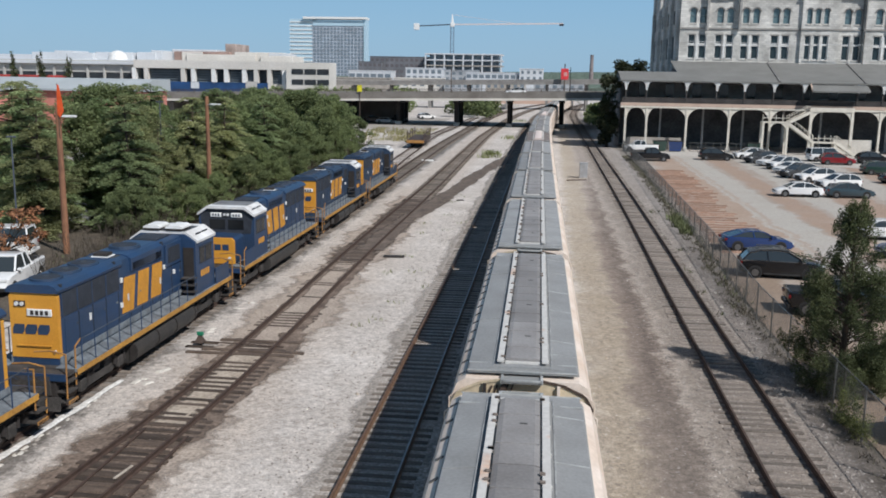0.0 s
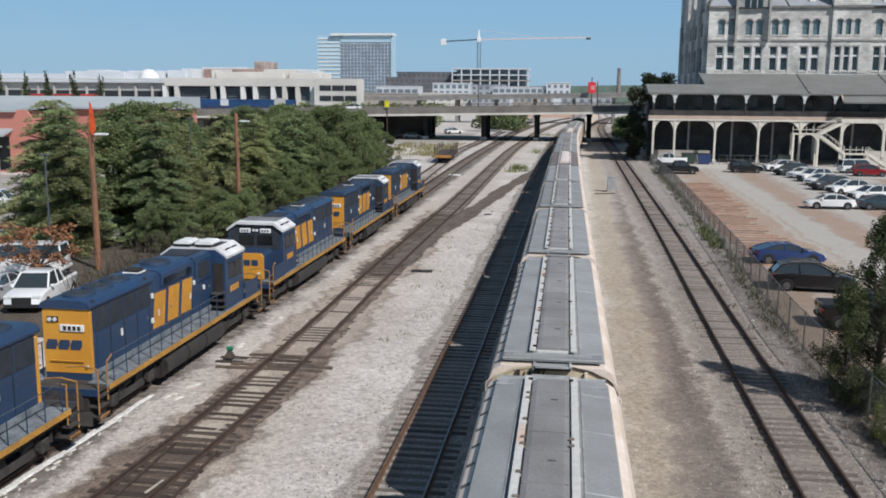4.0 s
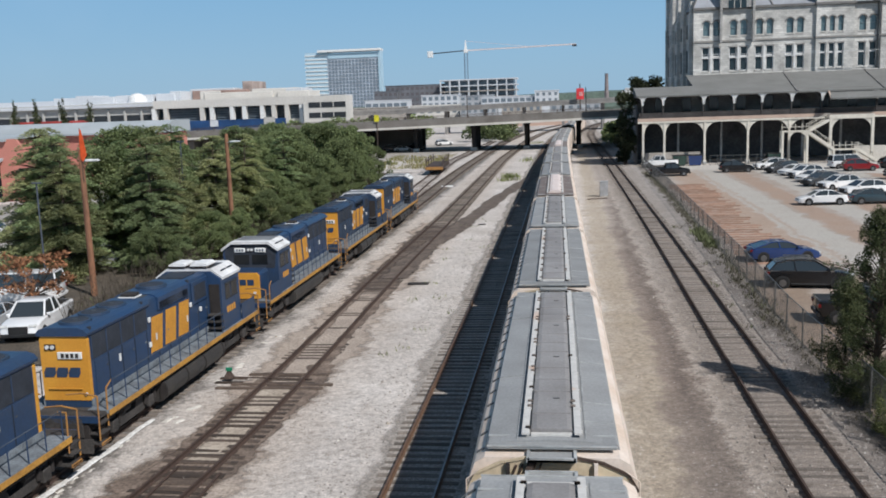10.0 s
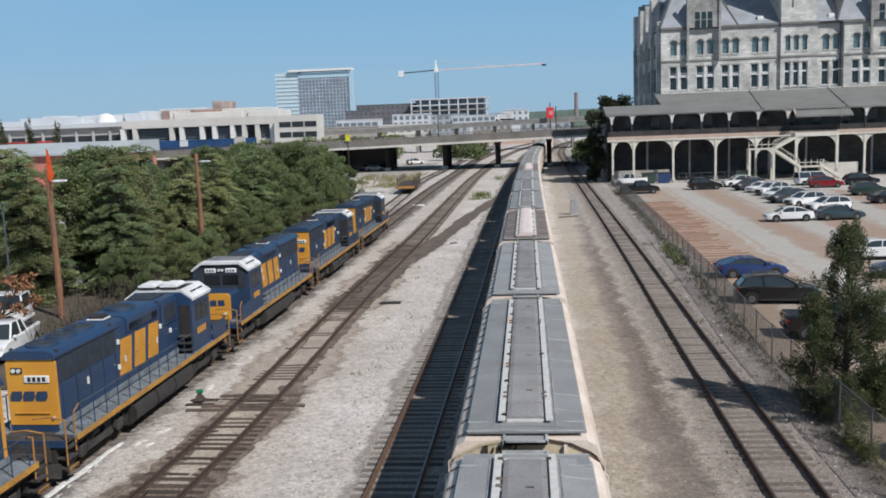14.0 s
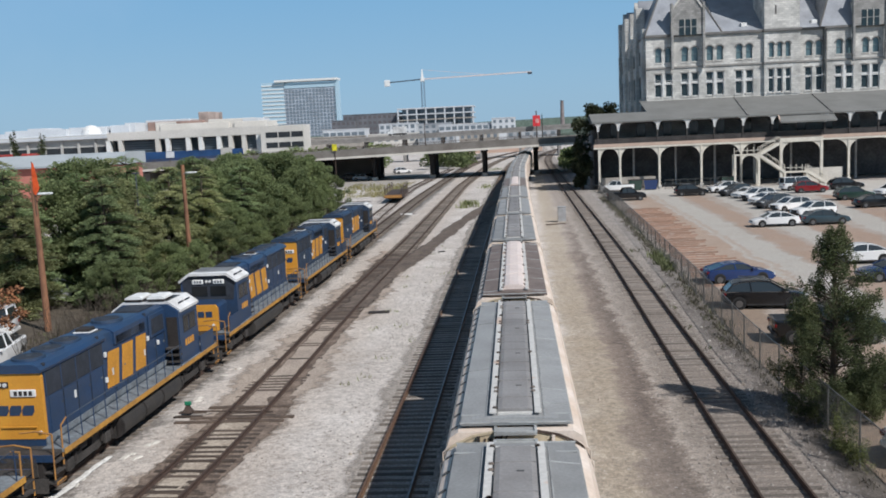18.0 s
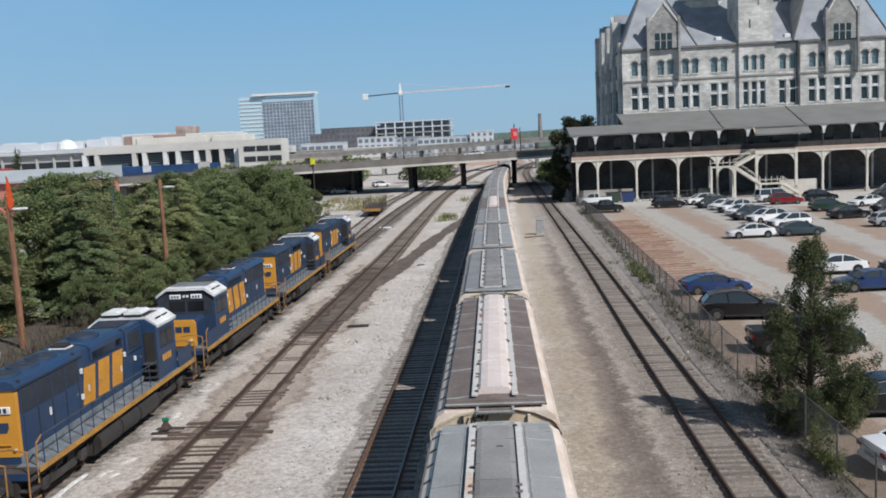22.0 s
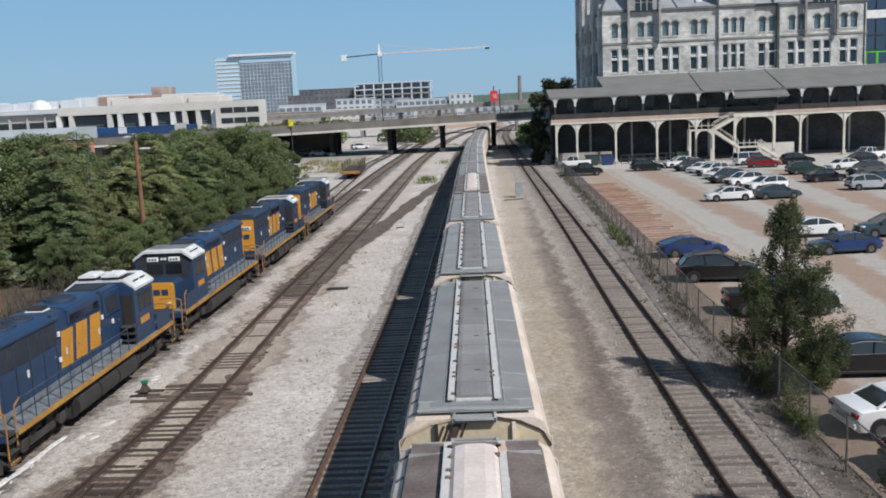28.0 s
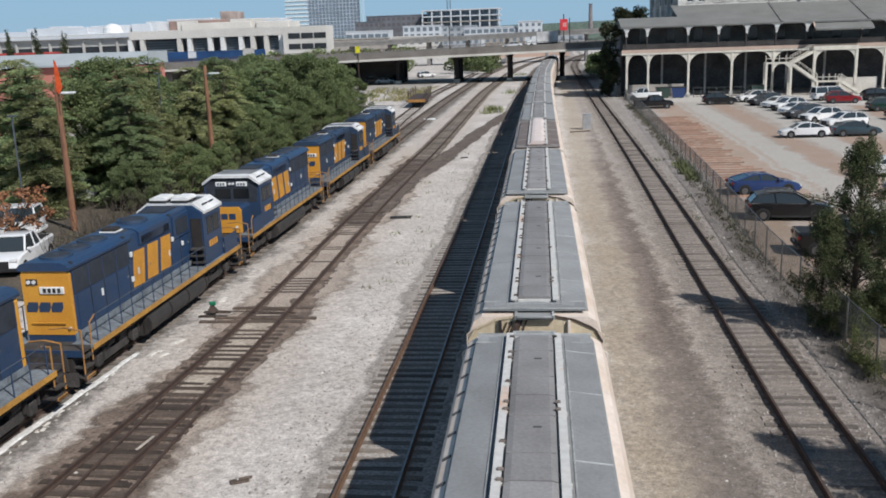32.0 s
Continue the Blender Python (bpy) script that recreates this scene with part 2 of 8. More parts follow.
    link(noise_of(16, 4), bp.inputs["Height"])
    link(bp.outputs[0], p.inputs["Normal"])
    return m


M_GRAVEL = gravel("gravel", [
    (5.9, 0.012, 3.4, 1.4, (0.255, 0.212, 0.175), 0.95, 45, 85, 0.5),
    (2.5, 0.012, 0.65, 0.6, (0.37, 0.315, 0.235), 0.6),
    (4.2, 0.013, 0.5, 0.5, (0.19, 0.152, 0.127), 0.85, 60, 120, 0.3),
    (4.45, 0.012, 0.12, 0.35, (0.13, 0.105, 0.09), 0.75, 60, 120, 0.4),
    (7.3, 0.0, 3.2, 1.0, (0.185, 0.16, 0.138), 0.75, 24, 36, 0.0),
    (5.45, 0.008, 0.10, 0.25, (0.38, 0.335, 0.29), 0.5),
    (7.6, 0.0075, 1.3, 0.7, (0.22, 0.19, 0.165), 0.8),
    (9.7, 0.010, 0.45, 0.5, (0.28, 0.25, 0.225), 0.7),
    (5.9, 0.008, 0.1, 0.5, (0.22, 0.19, 0.16), 0.5),
    (10.9, 0.016, 0.5, 0.7, (0.20, 0.178, 0.15), 0.85),
    (10.6, 0.004, 0.75, 0.6, (0.10, 0.086, 0.073), 0.9, 45, 75, 0.2),
    (-11.4, 0.002, 1.9, 1.6, (0.43, 0.365, 0.305), 0.6),
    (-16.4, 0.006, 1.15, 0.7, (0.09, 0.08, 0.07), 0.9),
])
M_TIE = mat("tie_wood", (0.115, 0.085, 0.065), 0.9, var=0.4, scale=2, fine=20, col2=(0.06, 0.045, 0.036), obj_var=0.45, isl_var=0.4)
M_TIE_GREY = mat("tie_weathered", (0.24, 0.205, 0.175), 0.92, var=0.4, scale=2, fine=20, col2=(0.12, 0.10, 0.08), obj_var=0.4, isl_var=0.4)
M_TIE_DUSTY = mat("tie_dusty", (0.26, 0.225, 0.195), 0.95, var=0.5, scale=2, fine=14, col2=(0.155, 0.13, 0.11), obj_var=0.35, isl_var=0.3)
M_RAIL = mat("rusty_rail", (0.085, 0.055, 0.042), 0.75, 0.1, var=0.3, scale=3, fine=30, col2=(0.05, 0.034, 0.028))
M_RAILB = mat("worn_rail", (0.19, 0.115, 0.07), 0.6, 0.3, var=0.25, scale=3, fine=30, col2=(0.12, 0.07, 0.045))
M_SHINE = mat("polished_steel", (0.36, 0.35, 0.34), 0.5, 0.5, var=0.15, scale=2, fine=20, bump=0)
M_DIRT = mat("brown_dirt", (0.23, 0.178, 0.14), 0.97, var=0.5, scale=1.1, fine=9, bump=0.3, col2=(0.095, 0.07, 0.055), spread=0.5)


def curve(pts):
    """x along y through the points, by a smooth cubic."""
    ys, xs = np.array([p[1] for p in pts], float), np.array([p[0] for p in pts], float)
    sl = np.gradient(xs, ys)

    def at(y):
        k = int(np.clip(np.searchsorted(ys, y) - 1, 0, len(ys) - 2))
        h = ys[k + 1] - ys[k]
        u = (y - ys[k]) / h
        if u < 0:
            return xs[0] + sl[0] * (y - ys[0])
        if u > 1:
            return xs[-1] + sl[-1] * (y - ys[-1])
        a, b, c, e = 2 * u**3 - 3 * u**2 + 1, u**3 - 2 * u**2 + u, -2 * u**3 + 3 * u**2, u**3 - u**2
        return float(a * xs[k] + b * h * sl[k] + c * xs[k + 1] + e * h * sl[k + 1])

    return at


TRACK_LOCO = curve([(-16.9, -30), (-16.7, 10), (-16.46, 28), (-16.1, 62), (-16.0, 100), (-16.1, 150), (-15.4, 200), (-14, 260), (-8, 340), (4, 420)])
TRACK_LEAD = curve([(-14.6, -20), (-12.9, 10), (-12.1, 20), (-11.85, 24), (-11.55, 29), (-11.4, 36), (-11.4, 50), (-11.35, 60), (-11.15, 75), (-10.95, 90), (-10.85, 115), (-10.75, 145), (-10.55, 178), (-9.4, 218), (-8.0, 262), (-2, 340), (8, 420)])
OLD_BED = curve([(-10.9, 58), (-10.2, 72), (-9.3, 80), (-8.4, 90), (-7.2, 105), (-5.9, 118), (-4.5, 130), (-3.8, 138)])
TRACK_MID = curve([(-4.8, -30), (-4.6, 5), (-4.45, 22), (-4.15, 50), (-4.0, 78), (-3.75, 110), (-3.4, 145), (-2.6, 210), (0, 290), (10, 400)])
TRACK_TRAIN = curve([(-0.19, -160), (-0.19, 0), (-0.19, 90), (-0.05, 120), (0.35, 155), (1.3, 190), (3.0, 240), (7, 310), (20, 420), (45, 520)])
TRACK_RIGHT = curve([(7.4, -30), (7.6, 25), (7.72, 37), (7.88, 50), (8.1, 64), (8.8, 148), (9.3, 226), (10.2, 290), (17, 400)])
TRACK_SPUR = curve([(-17.2, 96), (-18.6, 118), (-19.3, 140), (-20.3, 174), (-19.6, 203), (-18, 260)])

g = Geo()
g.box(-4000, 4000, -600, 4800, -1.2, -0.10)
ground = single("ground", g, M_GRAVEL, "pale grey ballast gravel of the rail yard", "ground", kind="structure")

TIE = Geo().box(-1.28, 1.28, -0.115, 0.115, -0.16, 0.0, 0.012).mesh("tie", M_TIE)
TIE2 = Geo().box(-1.28, 1.28, -0.115, 0.115, -0.16, 0.0, 0.012).mesh("tie", M_TIE_GREY)
TIE3 = Geo().box(-1.28, 1.28, -0.115, 0.115, -0.16, 0.0, 0.012).mesh("tie", M_TIE_DUSTY)
SPLIT = []


def rail_geo(fx, off, y0, y1, step):
    prof = [(-0.07, 0.0), (0.07, 0.0), (0.07, 0.02), (0.012, 0.04), (0.012, 0.12), (0.037, 0.135), (0.037, 0.17), (-0.037, 0.17), (-0.037, 0.135), (-0.012, 0.12), (-0.012, 0.04), (-0.07, 0.02)]
    rings, y = [], y0
    while y < y1 + step * 0.5:
        yy = min(y, y1)
        s = (fx(yy + 0.5) - fx(yy - 0.5))
        rings.append([(fx(yy) + off + p[0], yy - s * (off + p[0]), p[1] - 0.05) for p in prof])
        y += step
    return Geo().loft(rings)


def track(label, fx, y0, y1, rail_mat, tie_mesh, near, gap=0.52, skip=0.0, tie_z=-0.05, jit=0.011, shine=False):
    tr = thing("railway_track", label, "track", kind="structure")
    for off in (-0.76, 0.76):
        part("rail", rail_geo(fx, off, y0, y1, 3.0), rail_mat, tr, smooth=False)
    # right rail only: the strip's pale colour carries the sheen of the sky
    if shine:
        y, rings = y0, []
        while y < y1:
            rings.append([(fx(y) + 0.76 - 0.032, y, 0.122), (fx(y) + 0.76 + 0.032, y, 0.122), (fx(y) + 0.76 + 0.032, y, 0.126), (fx(y) + 0.76 - 0.032, y, 0.126)])
            y += 3.0
        part("rail_head", Geo().loft(rings), M_SHINE, tr, "polished rail head with sky sheen in its colour")
    far, y = Geo(), y0
    while y < y1:
        if rnd.random() >= skip:
            s = math.degrees(math.atan(fx(y + 0.5) - fx(y - 0.5)))
            m = pose(fx(y) + rnd.uniform(-0.05, 0.05), y, (tie_z(y) if callable(tie_z) else tie_z) + rnd.uniform(-jit, jit) - 0.005, 0, rnd.uniform(-0.8, 0.8), -s + rnd.uniform(-1.2, 1.2))
            if near[0] <= y <= near[1]:
                SPLIT.append((tie_mesh, tr, m))
            else:
                far.box(-1.28, 1.28, -0.115, 0.115, -0.16, 0.0, m=m)
        y += gap
    if far.f:
        part("far_ties", far, tie_mesh.materials[0], tr, kind="stuff")
    return tr


track("rusty railway track with weathered wooden ties on gravel", TRACK_RIGHT, -60, 400, M_RAIL, TIE3, (14, 110), tie_z=-0.072, jit=0.02)
track("railway track with brown rails in the shade of a freight train", TRACK_MID, -60, 400, M_RAILB, TIE2, (14, 110), shine=True)
track("straight railway track under a line of hopper cars", TRACK_TRAIN, -160, 420, M_RAIL, TIE2, (15, 40))
def sunk(y):
    """Tie tops of the old track: bare near the switch, buried past it, bare again by the old junction."""
    return float(np.interp(y, [33, 38, 52, 56], [-0.045, -0.089, -0.087, -0.05]))


track("old yard track with dark rotten ties half buried in soil", TRACK_LEAD, -18, 83.6, M_RAIL, TIE, (12, 84), gap=0.47, skip=0.04, tie_z=sunk, jit=0.018)
track("straight yard track leading towards a road bridge", TRACK_LEAD, 84, 420, M_RAIL, TIE2, (84, 135))
track("yard track under a row of parked locomotives", TRACK_LOCO, -60, 420, M_RAIL, TIE2, (94, 150))
track("overgrown spur track with a small flat wagon on it", TRACK_SPUR, 96, 260, M_RAIL, TIE3, (100, 150), tie_z=-0.085)


def strip(fx, y0, y1, half, z, seed, step=1.0, rough=0.35):
    """A ragged low strip of soil along a track."""
    r = random.Random(seed)
    ys = np.arange(y0, y1 + step, step)
    v, f = [], []
    ph = [r.uniform(0, 6.28) for _ in range(8)]

    def wave(y, k):
        return sum(math.sin(y * q + ph[j + k]) * a for j, (q, a) in enumerate(((0.31, 0.35), (0.83, 0.3), (2.1, 0.2), (4.7, 0.15)))) + r.uniform(-0.25, 0.25)

    for i, y in enumerate(ys):
        c, w, w2 = fx(y), half * (1 + rough * wave(y, 0)), half * (1 + rough * wave(y, 4))
        v += [(c - w * 1.2, y, -0.095 + (z + 0.1) * 0.6), (c - w * 0.55, y, z), (c + w2 * 0.55, y, z), (c + w2 * 1.2, y, -0.095 + (z + 0.1) * 0.6)]
        if i:
            a, b = 4 * (i - 1), 4 * i
            f += [(a + k, a + k + 1, b + k + 1, b + k) for k in range(3)]
    return Geo().add(v, f)


def frayed(material, thin=0.72, full=1.12):
    """Lets a ground cover thin out towards the rims of its strip, by the strip's cover attribute."""
    nt = material.node_tree
    p, out = nt.nodes["Principled BSDF"], nt.nodes["Material Output"]
    at, no = nt.nodes.new("ShaderNodeAttribute"), nt.nodes.new("ShaderNodeTexNoise")
    at.attribute_name = "cover"
    tc = nt.nodes.new("ShaderNodeTexCoord")
    nt.links.new(tc.outputs["Object"], no.inputs["Vector"])
    no.inputs["Scale"].default_value, no.inputs["Detail"].default_value, no.inputs["Roughness"].default_value = 2.6, 8, 0.75
    add = nt.nodes.new("ShaderNodeMath")
    nt.links.new(at.outputs["Fac"], add.inputs[0])
    nt.links.new(no.outputs["Fac"], add.inputs[1])
    mr = nt.nodes.new("ShaderNodeMapRange")
    mr.inputs["From Min"].default_value, mr.inputs["From Max"].default_value = thin, full
    nt.links.new(add.outputs[0], mr.inputs["Value"])
    tr, mx = nt.nodes.new("ShaderNodeBsdfTransparent"), nt.nodes.new("ShaderNodeMixShader")
    nt.links.new(mr.outputs[0], mx.inputs[0])
    nt.links.new(tr.outputs[0], mx.inputs[1])
    nt.links.new(p.outputs[0], mx.inputs[2])
    nt.links.new(mx.outputs[0], out.inputs["Surface"])
    return material


def ground_strip(name, geo, material, label, category):
    ob = single(name, geo, material, label, category, kind="structure")
    n = len(ob.data.vertices)
    ob.data.attributes.new("cover", "FLOAT", "POINT").data.foreach_set("value", np.tile((0.0, 1.0, 1.0, 0.0), n // 4))
    return ob


M_DIRT = frayed(M_DIRT, 0.6, 1.0)
M_DIRT2 = frayed(mat("dusty_brown_gravel", (0.40, 0.335, 0.275), 0.97, var=0.45, scale=0.9, fine=10, bump=0.3, col2=(0.29, 0.24, 0.20)))
ground_strip("soil_strip", strip(TRACK_LEAD, -18, 86, 1.9, -0.090, 21, 0.3, 0.4), M_DIRT2, "brown dusty gravel beside an old track", "soil")
ground_strip("soil_strip", strip(TRACK_LEAD, -18, 28, 1.6, -0.076, 1, 0.3, 0.4), M_DIRT, "dark brown soil and rot along an old track", "soil")
for off, y0, y1, w, sd in ((-0.95, 26, 37, 0.45, 31), (0.98, 26, 38.2, 0.55, 32), (0.85, 38.3, 57, 0.34, 33), (-0.78, 37.2, 57, 0.24, 34)):
    ground_strip("soil_strip", strip(lambda y: TRACK_LEAD(y) + off, y0, y1, w, -0.07, sd, 0.3, 0.5), M_DIRT, "dark brown soil along a rail", "soil")
M_SPILL = frayed(mat("dark_spilt_soil", (0.165, 0.13, 0.105), 0.97, var=0.5, scale=1.1, fine=9, bump=0.3, col2=(0.075, 0.058, 0.047)), 0.62, 1.0)
ground_strip("soil_strip", strip(TRACK_LEAD, 54.5, 85, 1.2, -0.068, 12, 0.3, 0.5), M_SPILL, "dark spilt soil between the ties of an old track", "soil")
ground_strip("soil_strip", strip(OLD_BED, 58, 139, 0.85, -0.03, 14, 0.3, 0.35), M_SPILL, "dark bed of a track that was taken up", "soil")
M_SAND = mat("pale_fines", (0.44, 0.39, 0.33), 0.97, var=0.3, scale=0.5, fine=12, bump=0.2, col2=(0.33, 0.285, 0.235))
ground_strip("sand_strip", strip(TRACK_LEAD, 27.2, 34.6, 0.62, -0.062, 35, 0.3, 0.3), frayed(mat("buff_sand", (0.42, 0.36, 0.29), 0.97, var=0.4, scale=0.9, fine=10, bump=0.2, col2=(0.29, 0.24, 0.19))), "pale sand between two rails", "sand")
M_GREYTRK = frayed(mat("grey_ballast", (0.37, 0.335, 0.30), 0.95, var=0.55, scale=0.5, fine=11, bump=0.4, col2=(0.27, 0.24, 0.21)))
for fx, y0, y1, sd in ((TRACK_MID, -60, 400, 4), (TRACK_TRAIN, -160, 420, 5)):
    ground_strip("ballast_bed", strip(fx, y0, y1, 1.7, -0.074, sd, 0.5, 0.2), M_GREYTRK, "grey stone ballast bed between wooden ties", "ballast")

# ---- the moving hopper train ----
M_ROOF = mat("grey_roof_paint", (0.285, 0.289, 0.286), 0.7, 0.0, var=0.12, scale=0.9, fine=16, bump=0.05, col2=(0.225, 0.226, 0.222), obj_var=0.14, spec=0.25)
M_TAN = mat("tan_car_paint", (0.72, 0.63, 0.55), 0.6, var=0.1, scale=1.0, fine=10, bump=0.05, col2=(0.58, 0.46, 0.36))
M_ENDTAN = mat("cream_tan_paint", (0.60, 0.51, 0.36), 0.6, var=0.12, scale=1.0, fine=10, bump=0.05, col2=(0.46, 0.37, 0.25))
M_BOARD = mat("galvanised_grating", (0.53, 0.515, 0.485), 0.7, 0.0, var=0.12, scale=0.8, fine=8, col2=(0.58, 0.34, 0.20), spread=0.12, bias=0.15)
M_DARK = mat("dark_grime", (0.035, 0.03, 0.028), 0.85, var=0.3, scale=2, fine=20)
M_STEEL = mat("rusty_steel", (0.11, 0.08, 0.065), 0.7, 0.4, var=0.3, scale=3, fine=20)
M_HATCHP = mat("pale_pink_cover", (0.70, 0.61, 0.56), 0.6, var=0.1, scale=1.5, fine=12, bump=0.05, col2=(0.62, 0.52, 0.47))
M_DARKROOF = mat("roof_clip_grey", (0.10, 0.10, 0.10), 0.7, var=0.2)
M_SEAM = mat("roof_seam_grey", (0.38, 0.385, 0.38), 0.6, var=0.2)
M_LATCH = mat("rusty_latch", (0.20, 0.165, 0.14), 0.8, var=0.3)
M_SEAMP = mat("pale_roof_seam", (0.46, 0.47, 0.46), 0.6, var=0.1)
M_HATCH = mat("brown_grey_hatch", (0.275, 0.265, 0.258), 0.7, 0.0, var=0.14, scale=0.8, fine=16, bump=0.05, col2=(0.20, 0.188, 0.18), obj_var=0.15)
M_ROOFP = mat("rust_brown_roof", (0.20, 0.165, 0.145), 0.75, 0.0, var=0.25, scale=1.5, fine=14, col2=(0.13, 0.10, 0.088))


def hopper(length, pink=False):
    L = length / 2 - 0.50
    car = thing("hopper_car", "covered hopper car with pale pink hatch and rust brown roof" if pink else "tan covered hopper car with grey roof and pale running boards", "train car", group="cars of the moving freight train")
    roof_mat = M_ROOFP if pink else M_ROOF
    # body: side sheets bulge out below the eaves
    half = [(1.27, 4.42), (1.46, 4.30), (1.60, 3.92), (1.62, 3.1), (1.62, 1.35), (1.50, 1.15)]
    prof = half + [(-x, z) for x, z in half[::-1]]
    part("body", Geo().prism(prof, -L + 0.06, L - 0.06), M_TAN, car, "tan side sheets")
    top = [(0, 4.61), (0.62, 4.59), (1.25, 4.52), (1.29, 4.46), (1.29, 4.34), (-1.29, 4.34), (-1.29, 4.46), (-1.25, 4.52), (-0.62, 4.59)]
    part("roof", Geo().prism(top, -L + 0.5, L - 0.5), roof_mat, car)
    if pink:
        for s in (-1, 1):
            for i in range(6):
                y = -L + 0.9 + (2 * L - 1.8) * i / 5
                part("cross_seam", Geo().bar((s * 0.60, y, 4.595), (s * 1.25, y, 4.524), 0.05, 0.02), M_SEAM, car, "grey roof seam")
            for i in range(6):
                y = -L + 1.4 + (2 * L - 2.8) * i / 5
                part("hatch_latch", Geo().box(s * 0.40 - 0.06, s * 0.40 + 0.06, y - 0.05, y + 0.05, 4.66, 4.76, 0.01), M_LATCH, car, "rusty hatch latch")
    rb = Geo()
    n = 15
    for i in range(n + 1):
        y = -L + 0.55 + (2 * L - 1.1) * i / n
        rb.bar((-1.31, y, 4.405), (-1.45, y, 4.32), 0.07, 0.03)
    part("edge_clip", rb, M_DARKROOF, car, kind="stuff")
    # cross seams: pale on the +x side, roof colour on the other
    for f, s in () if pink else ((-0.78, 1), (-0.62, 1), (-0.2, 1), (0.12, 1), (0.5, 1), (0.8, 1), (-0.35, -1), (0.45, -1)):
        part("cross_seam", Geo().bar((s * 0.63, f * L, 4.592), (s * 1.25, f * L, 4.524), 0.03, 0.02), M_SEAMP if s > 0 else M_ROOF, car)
    hat = Geo()
    if pink:
        hat.prism([(-0.44, 4.6), (-0.44, 4.68), (-0.36, 4.76), (-0.18, 4.80), (0.18, 4.80), (0.36, 4.76), (0.44, 4.68), (0.44, 4.6)], -L + 1.0, L - 1.0)
        for i in range(1, 5):
            y = -L + 1.0 + (2 * L - 2.0) * i / 5
            hat.prism([(-0.45, 4.6), (-0.45, 4.69), (-0.37, 4.775), (-0.18, 4.815), (0.18, 4.815), (0.37, 4.775), (0.45, 4.69), (0.45, 4.6)], y - 0.03, y + 0.03)
        part("hatch_cover", hat, M_HATCHP, car, "pale pink trough hatch cover")
    else:
        m = 4
        for i in range(m):
            a = -L + 0.85 + (2 * L - 1.7) * i / m
            b = -L + 0.85 + (2 * L - 1.7) * (i + 1) / m
            g = Geo().prism([(-0.40, 4.6), (-0.40, 4.67), (-0.30, 4.70), (0.30, 4.70), (0.40, 4.67), (0.40, 4.6)], a + 0.02, b - 0.02)
            for q in (0.28, 0.72):
                y = a + (b - a) * q
                g.box(-0.39, 0.39, y - 0.012, y + 0.012, 4.69, 4.712)
            hc = part("hatch_cover", g, M_HATCH, car)
            part("latch_slot", Geo().box(0.02, 0.16, y - 0.5, y - 0.46, 4.70, 4.715), M_DARKROOF, hc, "dark latch slot")
    for e in () if pink else (-1, 1):
        part("hatch_sill", Geo().box(-0.40, 0.40, min(e * (L - 0.82), e * (L - 0.70)), max(e * (L - 0.82), e * (L - 0.70)), 4.58, 4.64), M_BOARD, car, "pale sill at the hatch end")
    for s in (-1, 1):
        g = Geo().box(s * 0.51 - 0.07, s * 0.51 + 0.07, -L + 0.62, L - 0.62, 4.66, 4.70)
        part("running_board", g, M_BOARD, car, "pale metal running board")
        g, h = Geo(), Geo()
        k = 11
        for i in range(k):
            y = -L + 0.9 + (2 * L - 1.8) * i / (k - 1)
            g.box(s * 0.51 - 0.09, s * 0.51 + 0.09, y - 0.025, y + 0.025, 4.56, 4.655)
            if s < 0 or i % 3 == 1:
                for dy in (0.0, 0.32 if i % 2 else 0.0):
                    h.box(s * 0.45 - 0.06, s * 0.45 + 0.04, y + dy - 0.03, y + dy + 0.03, 4.69, 4.74, 0.01)
        part("board_bracing", g, M_HATCHP if pink else M_BOARD, car, kind="stuff")
        part("clamp_strip", h, M_LATCH, car, "row of rusty hatch clamps", kind="stuff")
        # long seams on the outer roof panels
        for x in () if pink else (0.66,):
            part("roof_seam", Geo().bar((s * x, -L + 0.6, 4.588), (s * x, L - 0.6, 4.588), 0.03, 0.03), M_SEAM, car)
    for e in (-1, 1):
        y0, y1 = e * (L - 0.72), e * L
        # tan end sheet, arched like the roof, with a dark bow on its edge
        arch = [(-1.58, 1.1), (1.58, 1.1), (1.58, 3.80), (1.42, 4.10), (0.95, 4.33), (0.45, 4.43), (-0.45, 4.43), (-0.95, 4.33), (-1.42, 4.10), (-1.58, 3.80)]
        part("end_sheet", Geo().prism(arch, min(y1, y1 - e * 0.08), max(y1, y1 - e * 0.08)), M_ENDTAN, car, "tan end sheet")
        rib = Geo()
        for k in range(5):
            rib.bar((-1.02 + k * 0.12, y1 + e * 0.02, 3.4), (-0.66 + k * 0.12, y1 + e * 0.02, 4.30 + 0.02 * k), 0.03, 0.04)
        part("end_ribs", rib, M_STEEL, car, "slanting dark ribs", kind="stuff")
        for s in (-1, 1):
            g = Geo()
            bow = [(s * 0.45, y1, 4.45), (s * 0.95, y1, 4.35), (s * 1.42, y1, 4.13), (s * 1.60, y1, 3.80)]
            for p0, p1 in zip(bow, bow[1:]):
                g.bar(p0, p1, 0.05, 0.05)
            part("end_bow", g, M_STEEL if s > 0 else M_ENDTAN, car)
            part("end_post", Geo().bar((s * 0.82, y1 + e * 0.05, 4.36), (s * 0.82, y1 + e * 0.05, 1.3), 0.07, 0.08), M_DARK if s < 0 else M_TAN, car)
            part("grab_iron", Geo().rod([(s * 1.35, y1 + e * 0.02, 4.22), (s * 1.62, y1 + e * 0.02, 4.0), (s * 1.62, y1 + e * 0.02, 3.6)], 0.014), M_TAN, car)
        part("end_brace", Geo().bar((-0.72, y1 + e * 0.04, 3.5), (-0.38, y1 + e * 0.04, 4.36), 0.06, 0.12), M_STEEL, car)
